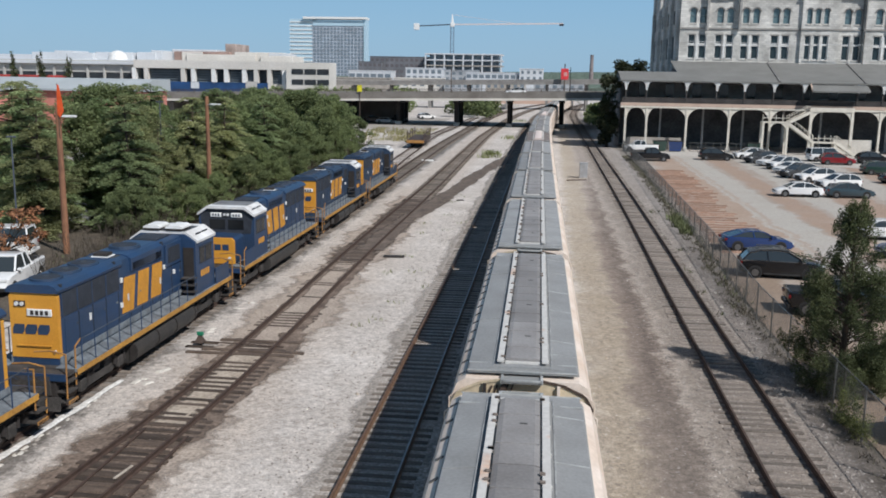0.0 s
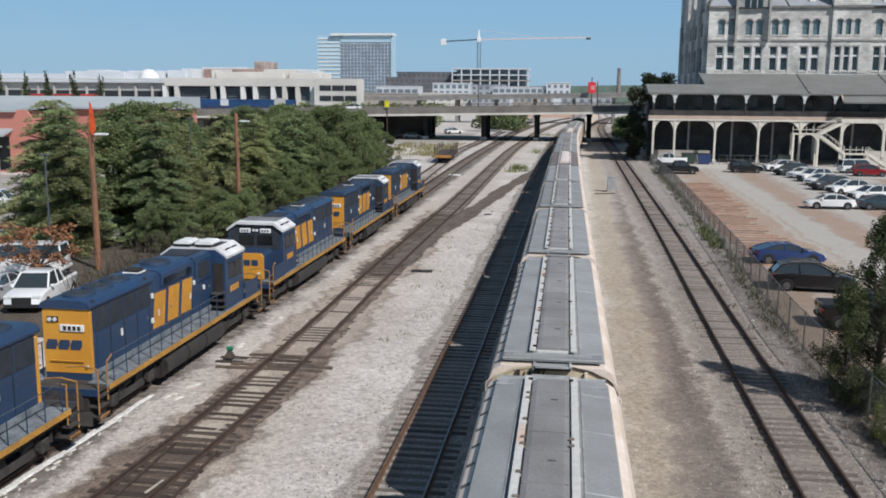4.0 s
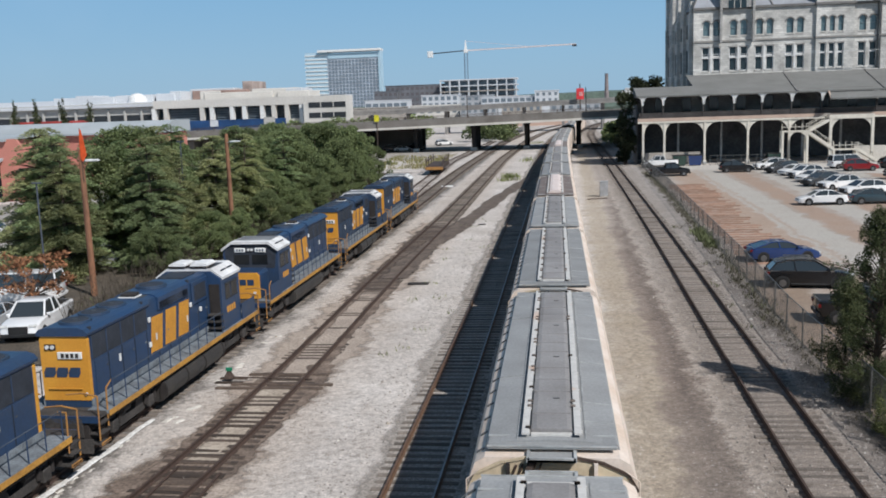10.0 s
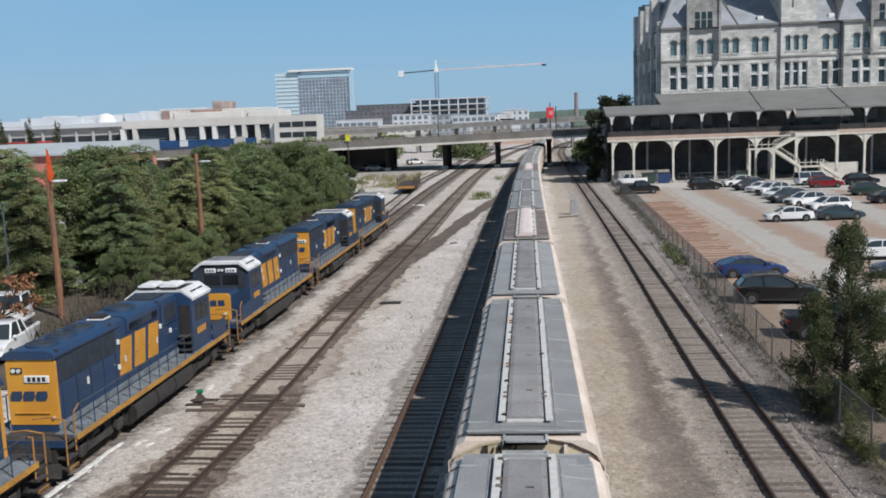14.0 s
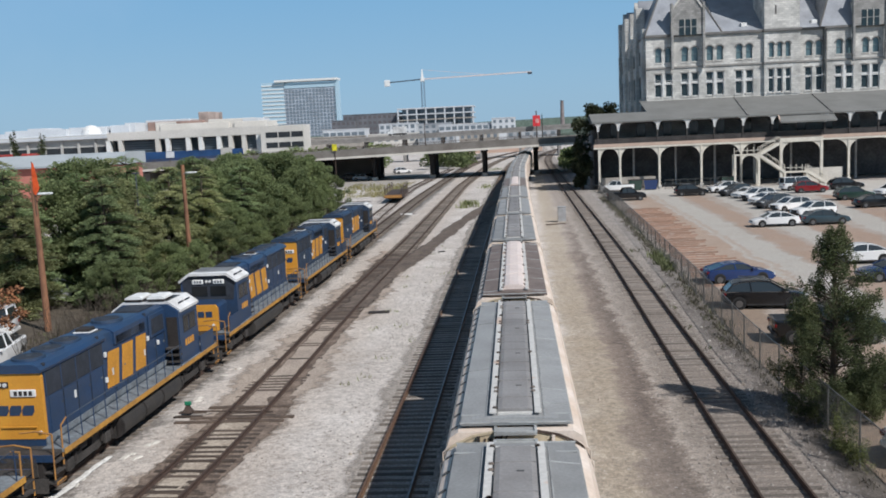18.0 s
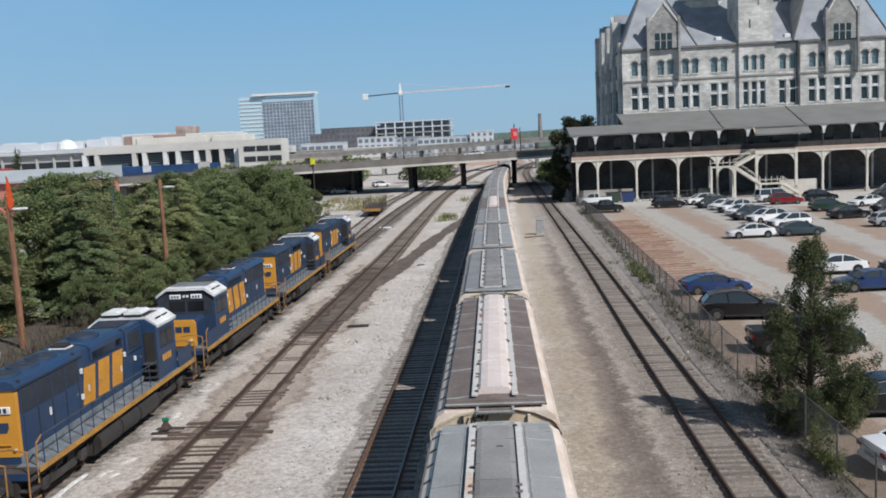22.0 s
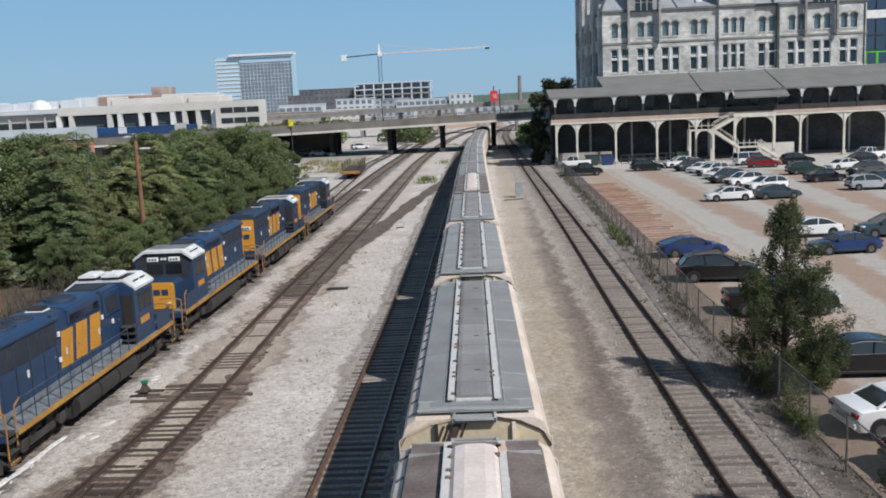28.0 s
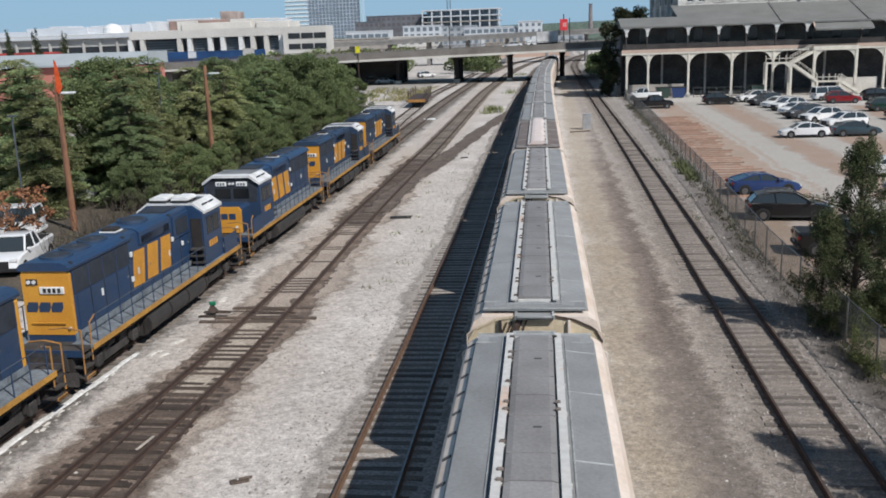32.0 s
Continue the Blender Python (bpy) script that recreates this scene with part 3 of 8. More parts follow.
        ya, yb = min(e * (L - 0.85), e * (L - 0.28)), max(e * (L - 0.85), e * (L - 0.28))
        part("end_platform", Geo().box(-1.22, 1.22, ya, yb, 4.50, 4.55), roof_mat, car, "grating walkway across the roof end")
        for yy in (ya, yb):
            part("platform_edge", Geo().bar((-1.24, yy, 4.555), (1.24, yy, 4.555), 0.025, 0.03), M_SEAMP, car)
        ya, yb = min(e * (L - 0.28), e * (L + 0.14)), max(e * (L - 0.28), e * (L + 0.14))
        stp = part("end_step", Geo().box(-0.45, 0.45, ya, yb, 4.40, 4.45), roof_mat, car, "grating step")
        for xx in (-0.44, 0.44):
            part("step_edge", Geo().box(xx - 0.03, xx + 0.03, ya, yb, 4.40, 4.49), M_SEAMP, stp)
        part("step_edge", Geo().box(-0.45, 0.45, ya if e < 0 else yb - 0.04, ya + 0.04 if e < 0 else yb, 4.40, 4.49), M_SEAMP, stp)
        part("end_writing", Geo().box(0.75, 1.15, min(y1 + e * 0.004, y1 + e * 0.012), max(y1 + e * 0.004, y1 + e * 0.012), 3.86, 3.95), M_STEEL, car)
        part("end_sill", Geo().box(-1.5, 1.5, min(y0, y1), max(y0, y1), 0.9, 1.1), M_TAN, car)
        part("coupler", Geo().box(-0.15, 0.15, min(e * L, e * (L + 0.52)), max(e * L, e * (L + 0.52)), 0.8, 1.1), M_STEEL, car)
        yt = e * (L - 2.0)
        for s in (-1, 1):
            g = Geo()
            g.box(s * 0.98 - 0.1, s * 0.98 + 0.1, yt - 1.2, yt + 1.2, 0.4, 0.75, 0.04)
            g.box(s * 0.98 - 0.12, s * 0.98 + 0.12, yt - 0.3, yt + 0.3, 0.25, 0.85, 0.04)
            part("truck_frame", g, M_DARK, car)
        for dy in (-0.88, 0.88):
            g = Geo()
            for s in (-1, 1):
                g.tube((s * 0.70, yt + dy, 0.43), (s * 0.83, yt + dy, 0.43), 0.42, n=16)
            g.tube((-0.8, yt + dy, 0.43), (0.8, yt + dy, 0.43), 0.08)
            part("wheelset", g, M_STEEL, car)
    g = Geo()
    for yc in (-L * 0.33, L * 0.33):
        g.loft([[(-1.3, yc - 2.2, 1.2), (1.3, yc - 2.2, 1.2), (1.3, yc + 2.2, 1.2), (-1.3, yc + 2.2, 1.2)], [(-0.5, yc - 0.6, 0.35), (0.5, yc - 0.6, 0.35), (0.5, yc + 0.6, 0.35), (-0.5, yc + 0.6, 0.35)]])
    part("hopper_bays", g, M_TAN, car)
    return car


ENDS = [-12.2, 3.4, 19.1, 34.8, 50.35, 65.9, 81.4, 96.8, 114.3, 130.2, 146.4, 162.6, 178.5]
while ENDS[-1] < 340:
    ENDS.append(ENDS[-1] + 15.9)
SPANS = list(zip(ENDS, ENDS[1:]))
PINKS = {7, 11}
TRAVEL = [(0, 0), (3.5, 11.8), (5.5, 18.6), (9, 30.85), (13, 44.6), (15.5, 53.1), (19, 65.9), (23, 78.9), (25.5, 87.6), (28, 96.3), (30, 103.2), (32, 110.0)]


def on_track(fx, y, z=0.12):
    s = math.degrees(math.atan((fx(y + 2) - fx(y - 2)) / 4))
    return pose(fx(y), y, z, 0, 0, -s)


CARS = []
grey, pinkish = hopper(15.7), hopper(17.0, True)
for k, (a, b) in enumerate(SPANS):
    src = pinkish if k in PINKS else grey
    fresh = (k == 7) if k in PINKS else (k == 0)
    ob = src if fresh else copy_thing(src, Matrix())
    ob.matrix_basis = on_track(TRACK_TRAIN, (a + b) / 2)
    CARS.append((ob, (a + b) / 2))

# ---- locomotives ----
M_BLUE = mat("navy_paint", (0.018, 0.047, 0.112), 0.45, var=0.15, scale=0.8, fine=12, bump=0.04, col2=(0.026, 0.045, 0.082), coat=0.12)
M_BLUE2 = mat("faded_navy_paint", (0.021, 0.044, 0.088), 0.55, var=0.2, scale=0.8, fine=12, bump=0.04, col2=(0.028, 0.04, 0.06))
M_EMBLEM = mat("faded_emblem_yellow", (0.60, 0.285, 0.032), 0.6, var=0.22, scale=1.6, fine=14, bump=0.04, col2=(0.46, 0.21, 0.03))
M_YELLOW = mat("yellow_paint", (0.62, 0.30, 0.035), 0.5, var=0.1, scale=1.2, fine=14, bump=0.04, col2=(0.55, 0.25, 0.03))
M_SILL = mat("dirty_yellow_paint", (0.50, 0.26, 0.045), 0.6, var=0.25, scale=1.2, fine=10, bump=0.04, col2=(0.30, 0.16, 0.045))
M_WHITE = mat("white_paint", (0.78, 0.78, 0.76), 0.5, var=0.08, scale=1.5, fine=14, bump=0.04, col2=(0.62, 0.61, 0.58))
M_DECK = mat("grey_deck", (0.36, 0.37, 0.38), 0.7, var=0.2, scale=2, fine=20, col2=(0.25, 0.25, 0.25))
M_GRILLE = mat("dark_grille", (0.036, 0.042, 0.055), 0.7, var=0.3, scale=3, fine=40)
M_SOOTBLUE = mat("sooty_blue_roof", (0.035, 0.05, 0.07), 0.75, var=0.3, scale=0.9, fine=10, bump=0.05, col2=(0.06, 0.06, 0.058))
M_UNDER = mat("dusty_running_gear", (0.062, 0.056, 0.052), 0.85, var=0.35, scale=2, fine=16, col2=(0.03, 0.028, 0.026))
M_CABW = mat("dull_white_roof", (0.74, 0.74, 0.73), 0.6, var=0.1, scale=1.2, fine=12, bump=0.04, col2=(0.48, 0.47, 0.45))
M_ROOFGREY = mat("dull_roof_grey", (0.20, 0.205, 0.21), 0.7, var=0.25, scale=1, fine=10, bump=0.05, col2=(0.12, 0.12, 0.12))
M_ENDRAIL = mat("dull_orange_paint", (0.40, 0.20, 0.05), 0.6, var=0.2, scale=2, fine=12, col2=(0.25, 0.13, 0.05))
M_WALK = mat("dull_walkway", (0.20, 0.225, 0.245), 0.75, var=0.3, scale=2, fine=14, col2=(0.11, 0.12, 0.13))
M_TANK = mat("black_tank_paint", (0.028, 0.028, 0.029), 0.6, var=0.3, scale=1.5, fine=12, bump=0.05, col2=(0.05, 0.045, 0.04))
M_GLASS = glass("dark_glass", (0.010, 0.012, 0.014), 0.2)
M_GLASS.node_tree.nodes["Principled BSDF"].inputs["Specular IOR Level"].default_value = 0.3
M_RAILGREY = mat("handrail_grey", (0.085, 0.10, 0.125), 0.6, var=0.15)
M_LAMP = mat("lamp_lens", (0.8, 0.8, 0.78), 0.2, var=0.05)


def slant(x, s, blocks, dz, t):
    """Plain slanted blocks on a wall at x facing s: (start, end, low, high) along y and z."""
    g = Geo()
    for a, b, lo, hi in blocks:
        k = (b - a) * 0.16
        pts = [(a - k * 0.5, lo), (b - k, lo - dz * 0.1), (b + k * 0.5, hi), (a + k, hi + dz * 0.1)]
        n = len(pts)
        g.add([(x + s * t, p, q) for p, q in pts] + [(x, p, q) for p, q in pts], [tuple(range(n))] + [(i, (i + 1) % n, n + (i + 1) % n, n + i) for i in range(n)])
    return g


def loco(paint, label, roof_mat, rear_yellow=True, rack=False):
    """Hood unit, 16.9 m over couplers, cab towards +y, origin on the rail."""
    lo = thing("locomotive", label, "locomotive", group="row of parked locomotives")
    deck, W = 1.40, 1.60
    part("frame_sill", Geo().box(-1.42, 1.42, -7.3, 7.6, 0.98, 1.30, 0.03), M_DARK, lo)
    for s in (-1, 1):
        part("sill_stripe", Geo().box(s * W - 0.012, s * W + 0.012, -7.3, 7.45, 1.20, 1.38), M_SILL, lo, "dirty yellow sill stripe")
        part("walkway", Geo().box(min(s * 0.83, s * 1.58), max(s * 0.83, s * 1.58), -7.3, 7.4, 1.28, 1.40), M_WALK, lo, "grey walkway")
        part("kick_plate", Geo().box(min(s * 0.84, s * 0.89), max(s * 0.84, s * 0.89), -7.0, 3.25, 1.40, 1.66), M_WALK, lo, "pale grey duct along the hood foot")
    # long hood with overhanging roof edges
    hp = [(0.84, deck - 0.05), (0.84, 3.86), (0.80, 4.02), (0.6, 4.10), (-0.6, 4.10), (-0.80, 4.02), (-0.84, 3.86), (-0.84, deck - 0.05)]
    part("long_hood", Geo().prism(hp, -6.82, 3.3), paint, lo, smooth=True)
    part("roof_edge", Geo().prism([(0.90, 3.84), (0.92, 3.93), (0.80, 4.06), (0.58, 4.13), (-0.58, 4.13), (-0.80, 4.06), (-0.92, 3.93), (-0.90, 3.84)], -7.06, -2.4), paint, lo, "blue overhanging roof over the radiators")
    part("hood_end", Geo().prism([(0.84, 1.62), (0.84, 3.70), (0.78, 3.84), (-0.78, 3.84), (-0.84, 3.70), (-0.84, 1.62)], -7.0, -6.82), M_YELLOW if rear_yellow else paint, lo, "yellow end panel with number board")
    part("end_skirt", Geo().box(-0.83, 0.83, -6.98, -6.82, 1.3, 1.62), paint, lo)
    nb = part("number_board", Geo().box(-0.22, 0.66, -7.05, -7.0, 3.05, 3.30, 0.02), M_WHITE, lo, "white number board")
    for i in range(4):
        part("dark_bar", Geo().box(-0.08 + i * 0.17, 0.03 + i * 0.17, -7.058, -7.05, 3.10, 3.25), M_DARK, nb)
    part("lamp_plate", Geo().box(-0.66, -0.26, -7.03, -7.0, 3.36, 3.56, 0.01), M_DARK, lo, "dark headlight plate")
    for x in (-0.56, -0.37):
        part("headlight", Geo().tube((x, -7.07, 3.46), (x, -7.02, 3.46), 0.07, n=12), M_LAMP, lo, "round white headlight")
    part("class_light", Geo().tube((0.70, -7.06, 1.86), (0.70, -7.0, 1.86), 0.05, n=8), M_LAMP, lo, "small white marker lamp")
    for k in range(3):
        x0 = -0.76 + k * 0.44
        v = [(x0, -7.012, 2.42), (x0 + 0.34, -7.012, 2.42), (x0 + 0.42, -7.012, 2.56), (x0 + 0.42, -7.012, 2.76), (x0 + 0.08, -7.012, 2.76), (x0, -7.012, 2.60)]
        part("emblem", Geo().add(v + [(q[0], -7.0, q[2]) for q in v], [tuple(range(6))] + [(i, (i + 1) % 6, 6 + (i + 1) % 6, 6 + i) for i in range(6)]), M_BLUE, lo, "plain dark blue emblem shape")
    part("end_grab", Geo().rod([(-0.6, -7.06, 2.05), (0.6, -7.06, 2.05)], 0.02), M_YELLOW, lo)
    for x in (-0.5, 0.45):
        part("end_hose", Geo().rod([(x, -7.85, 1.15), (x + 0.08, -8.0, 0.7), (x + 0.15, -8.1, 0.55)], 0.035), M_DARK, lo, "black brake hose")
    # grilles, doors, latches and seams on the hood sides
    for s in (-1, 1):
        x = s * 0.845
        lo_x, hi_x = (lambda d: min(x, x + s * d)), (lambda d: max(x, x + s * d))
        part("radiator_grille", Geo().box(lo_x(0.02), hi_x(0.02), -6.75, -2.65, 2.98, 3.78), M_GRILLE, lo, "dark radiator grille")
        for k in range(4):
            y = -6.75 + k * 1.025
            part("grille_rib", Geo().box(lo_x(0.035), hi_x(0.035), y - 0.02, y + 0.02, 2.98, 3.78), paint, lo)
        part("dynamic_brake_grille", Geo().box(lo_x(0.075), hi_x(0.075), -1.6, 1.1, 3.52, 3.80), M_GRILLE, lo, "dark brake grille")
        part("filter_housing", Geo().box(lo_x(0.07), hi_x(0.07), 1.55, 3.2, 2.95, 3.92, 0.02), paint, lo, "blue filter housing beside the cab")
        part("filter_grille", Geo().box(lo_x(0.09), hi_x(0.09), 1.75, 2.95, 3.1, 3.75), M_GRILLE, lo, "dark intake grille")
        for i in range(10):
            y = -6.6 + i * 0.98
            d = part("hood_door", Geo().box(lo_x(0.014), hi_x(0.014), y, y + 0.90, 1.72, 2.9, 0.004), paint, lo)
            if i % 3 == 1:
                part("latch", Geo().box(lo_x(0.05), hi_x(0.05), y + 0.66, y + 0.76, 2.40, 2.66), M_LAMP, d, "white latch plate")
            else:
                part("latch", Geo().box(lo_x(0.03), hi_x(0.03), y + 0.74, y + 0.86, 2.50, 2.56), M_WALK if i % 2 else M_RAILGREY, d)
            part("door_seam", Geo().box(lo_x(0.018), hi_x(0.018), y + 0.925, y + 0.945, 1.7, 2.93), M_GRILLE, lo)
        for y, z in ((1.35, 3.02), (2.35, 2.62), (-2.55, 2.35), (-2.5, 3.30)):
            part("side_lamp", Geo().box(lo_x(0.09), hi_x(0.09), y - 0.07, y + 0.07, z - 0.10, z + 0.10, 0.02), M_LAMP, lo, "small white step lamp")
        y0, dr = (-2.40, 1) if s > 0 else (1.30, -1)
        for k in range(3):
            a, b = y0 + dr * k * 1.26, y0 + dr * (k * 1.26 + 1.04)
            part("emblem", slant(x + s * 0.015, s, [(min(a, b), max(a, b), 1.99, 3.30)], 0.34, 0.012), M_EMBLEM, lo, "plain yellow emblem block on the hood side")
    # fans and roof fittings
    for y in (-6.1, -4.85, -3.6):
        f = part("radiator_fan", Geo().tube((0, y, 4.08), (0, y, 4.19), 0.56, 0.54, n=20), M_BLUE2, lo)
        part("fan_grille", Geo().tube((0, y, 4.18), (0, y, 4.21), 0.46, 0.43, n=20), M_GRILLE, f)
        part("fan_hub", Geo().tube((0, y, 4.205), (0, y, 4.225), 0.12, n=10), M_SOOTBLUE, f)
    part("brake_hatch", Geo().prism([(0.92, 3.50), (0.92, 3.98), (0.74, 4.10), (0.55, 4.15), (-0.55, 4.15), (-0.74, 4.10), (-0.92, 3.98), (-0.92, 3.50)], -1.7, 1.2), paint, lo, "blue dynamic brake hatch")
    f = part("brake_fan", Geo().tube((0, -0.3, 4.14), (0, -0.3, 4.25), 0.62, 0.60, n=22), M_BLUE2, lo)
    part("fan_grille", Geo().tube((0, -0.3, 4.24), (0, -0.3, 4.27), 0.50, 0.47, n=20), M_GRILLE, f)
    part("exhaust_pipe", Geo().box(-0.28, 0.28, -2.35, -1.85, 4.09, 4.28, 0.03), M_DARK, lo, "sooty square exhaust pipe")
    part("exhaust_rim", Geo().box(-0.34, 0.34, -2.42, -1.78, 4.10, 4.16, 0.02), M_LAMP, lo, "pale worn rim round an exhaust")
    part("roof_walk", Geo().box(-0.52, 0.52, -6.8, 3.2, 4.098, 4.112), M_SOOTBLUE, lo, "dusty blue roof panel")
    part("intake_hatch", Geo().box(-0.55, 0.55, 1.5, 2.9, 4.10, 4.16, 0.02), M_GRILLE, lo, "dark air intake hatch")
    for y in (-6.7, -2.9, 1.35):
        part("lifting_lug", Geo().box(0.76, 0.86, y - 0.06, y + 0.06, 3.94, 4.10, 0.01), M_GRILLE, lo)
    # cab and nose
    cab = part("cab", Geo().prism([(1.5, deck), (1.5, 3.76), (1.02, 4.08), (-1.02, 4.08), (-1.5, 3.76), (-1.5, deck)], 3.3, 5.5), paint, lo)
    crf = part("cab_roof", Geo().prism([(1.54, 3.68), (1.56, 3.80), (1.03, 4.18), (-1.03, 4.18), (-1.56, 3.80), (-1.54, 3.68), (-1.0, 4.05), (1.0, 4.05)], 3.42, 5.64), roof_mat, lo, "white cab roof" if roof_mat is M_CABW else "")
    for s in (-1, 1):
        for k in range(2):
            y = 3.9 + k * 0.75
            part("roof_slot", Geo().bar((s * 1.31, y, 4.02), (s * 1.31, y + 0.55, 4.02), 0.05, 0.06), M_GRILLE, crf, "dark slot in the roof edge")
    part("cab_top", Geo().box(-0.98, 0.98, 3.5, 5.0, 4.178, 4.192), M_ROOFGREY if not rack else M_SOOTBLUE, lo, "dusty worn roof top")
    if rack:
        for x in (-0.50, 0.50):
            part("cooler_base", Geo().box(x - 0.36, x + 0.36, 3.40, 4.35, 4.19, 4.30), M_DARK, lo)
            part("air_conditioner", Geo().prism([(x - 0.39, 4.30), (x - 0.39, 4.37), (x - 0.25, 4.44), (x + 0.25, 4.44), (x + 0.39, 4.37), (x + 0.39, 4.30)], 3.38, 4.4), M_WHITE, lo, "white roof air conditioner")
    part("window_mask", Geo().prism([(1.30, 2.75), (1.42, 3.66), (0.98, 4.02), (-0.98, 4.02), (-1.42, 3.66), (-1.30, 2.75)], 5.5, 5.512), M_GRILLE, cab, "black panel round the windscreen")
    for s in (-1, 1):
        for a, b in ((3.75, 4.35), (4.45, 5.2)):
            w = part("side_window", Geo().box(s * 1.5 - 0.012, s * 1.5 + 0.012, a, b, 2.75, 3.40), M_GLASS, cab, "dark cab side window")
            part("window_frame", Geo().box(s * 1.5 - 0.02, s * 1.5 + 0.02, a - 0.04, b + 0.04, 2.70, 2.75), M_GRILLE, w)
        part("cab_door", Geo().box(min(s * 0.95, s * 1.42), max(s * 0.95, s * 1.42), 3.27, 3.30, 1.5, 3.5), M_DARK, cab, "dark cab doorway")
        for z in (1.55, 1.85, 2.15):
            part("cab_step", Geo().box(min(s * 0.95, s * 1.55), max(s * 0.95, s * 1.55), 2.95, 3.28, z, z + 0.06), M_UNDER, cab, "dark step up to the cab door")
        for k in range(4):
            part("number_bar", Geo().box(min(s * 1.5, s * 1.512), max(s * 1.5, s * 1.512), 3.85 + k * 0.27, 4.03 + k * 0.27, 2.10, 2.38), M_YELLOW, cab, "small yellow number bar")
        part("windshield", Geo().box(min(s * 0.08, s * 0.92), max(s * 0.08, s * 0.92), 5.512, 5.525, 2.95, 3.48), M_GLASS, cab, "dark windscreen")
        nb = part("number_board", Geo().box(min(s * 0.26, s * 0.86), max(s * 0.26, s * 0.86), 5.51, 5.58, 3.60, 3.84, 0.03), M_WHITE, cab, "white number board")
        for k in range(3):
            part("dark_bar", Geo().box(min(s * (0.36 + k * 0.15), s * (0.45 + k * 0.15)), max(s * (0.36 + k * 0.15), s * (0.45 + k * 0.15)), 5.578, 5.586, 3.66, 3.78), M_RAILGREY, nb)
        part("sun_visor", Geo().bar((s * 1.55, 3.7, 3.46), (s * 1.55, 5.2, 3.46), 0.12, 0.03), M_GRILLE, cab)
    for x in (-0.09, 0.09):
        part("headlight", Geo().tube((x, 5.51, 3.74), (x, 5.58, 3.74), 0.07, n=10), M_LAMP, cab, "round white headlight")
    part("short_hood", Geo().prism([(0.92, deck - 0.05), (0.92, 2.62), (0.8, 2.78), (-0.8, 2.78), (-0.92, 2.62), (-0.92, deck - 0.05)], 5.5, 6.85), paint, lo)
    nose = part("nose_panel", Geo().prism([(0.91, deck + 0.02), (0.91, 2.60), (0.78, 2.75), (-0.78, 2.75), (-0.91, 2.60), (-0.91, deck + 0.02)], 6.85, 7.0), M_YELLOW, lo, "yellow nose panel")
    for k in range(3):
        part("emblem", Geo().box(-0.62 + k * 0.42, -0.28 + k * 0.42, 7.0, 7.012, 2.12, 2.42), M_BLUE, nose, "plain dark blue emblem shape")
    for x in (-0.66, 0.66):
        part("ditch_light", Geo().tube((x, 7.0, 1.72), (x, 7.08, 1.72), 0.07, n=10), M_LAMP, nose, "white ditch light")
    for s in (-1, 1):
        part("side_plate", Geo().box(s * 1.56 - 0.015, s * 1.56 + 0.015, 5.5, 7.2, 1.38, 2.15), paint, lo, "blue side plate before the cab")
        # handrail of stanchions and two rails
        part("handrail", Geo().tube((s * 1.56, -6.9, 2.32), (s * 1.56, 3.0, 2.32), 0.016, n=5), M_RAILGREY, lo, "blue grey handrail")
        for i in range(12):
            y = -6.9 + i * 0.9
            part("stanchion", Geo().bar((s * 1.57, y, 1.2), (s * 1.56, y, 2.32), 0.035, 0.025), paint, lo)
        for e in (-1, 1):
            part("step_rail", Geo().rod([(s * 1.5, e * 7.25, 0.85), (s * 1.52, e * 7.25, 2.15), (s * 1.5, e * 6.85, 2.30)], 0.028), M_ENDRAIL, lo, "dull orange end handrail")
            part("step_rail", Geo().rod([(s * 1.5, e * 7.85, 0.55), (s * 1.52, e * 7.85, 2.05), (s * 1.0, e * 7.85, 2.15), (s * 0.45, e * 7.85, 2.1)], 0.028), M_ENDRAIL, lo, "dull orange end handrail")
            part("step_well", Geo().box(min(s * 0.95, s * 1.12), max(s * 0.95, s * 1.12), e * 7.55 - 0.3, e * 7.55 + 0.3, 0.4, 1.35), M_DARK, lo, "dark step well")
            for z in (0.38, 0.72, 1.06):
                part("step", Geo().box(s * 1.32 - 0.24, s * 1.32 + 0.24, e * 7.55 - 0.26, e * 7.55 + 0.26, z, z + 0.05), M_UNDER, lo)
            part("step_edge", Geo().box(s * 1.54 - 0.02, s * 1.54 + 0.02, e * 7.55 - 0.28, e * 7.55 + 0.28, 0.36, 0.46), M_ENDRAIL, lo)
            part("brake_cylinder", Geo().tube((s * 1.18, e * 5.0 - 0.75, 0.86), (s * 1.18, e * 5.0 - 0.25, 0.86), 0.13, n=10), M_UNDER, lo)
            part("sand_pipe", Geo().rod([(s * 1.12, e * 3.3, 1.0), (s * 1.15, e * 3.25, 0.4), (s * 0.95, e * 3.5, 0.2)], 0.03), M_UNDER, lo)
    for e in (-1, 1):
        part("end_deck", Geo().box(-1.5, 1.5, min(e * 7.0, e * 7.85), max(e * 7.0, e * 7.85), 1.26, 1.38), M_UNDER, lo, "dark end platform")
        part("end_plate", Geo().box(-0.95, 0.95, e * 7.85 - 0.06, e * 7.85 + 0.06, 0.65, 1.3), M_UNDER, lo)
        part("end_beam", Geo().box(-1.5, 1.5, e * 7.88 - 0.03, e * 7.88 + 0.03, 1.15, 1.38), paint, lo, "blue edge of the end platform")
        part("coupler", Geo().box(-0.16, 0.16, min(e * 7.8, e * 8.45), max(e * 7.8, e * 8.45), 0.68, 0.98, 0.03), M_STEEL, lo)
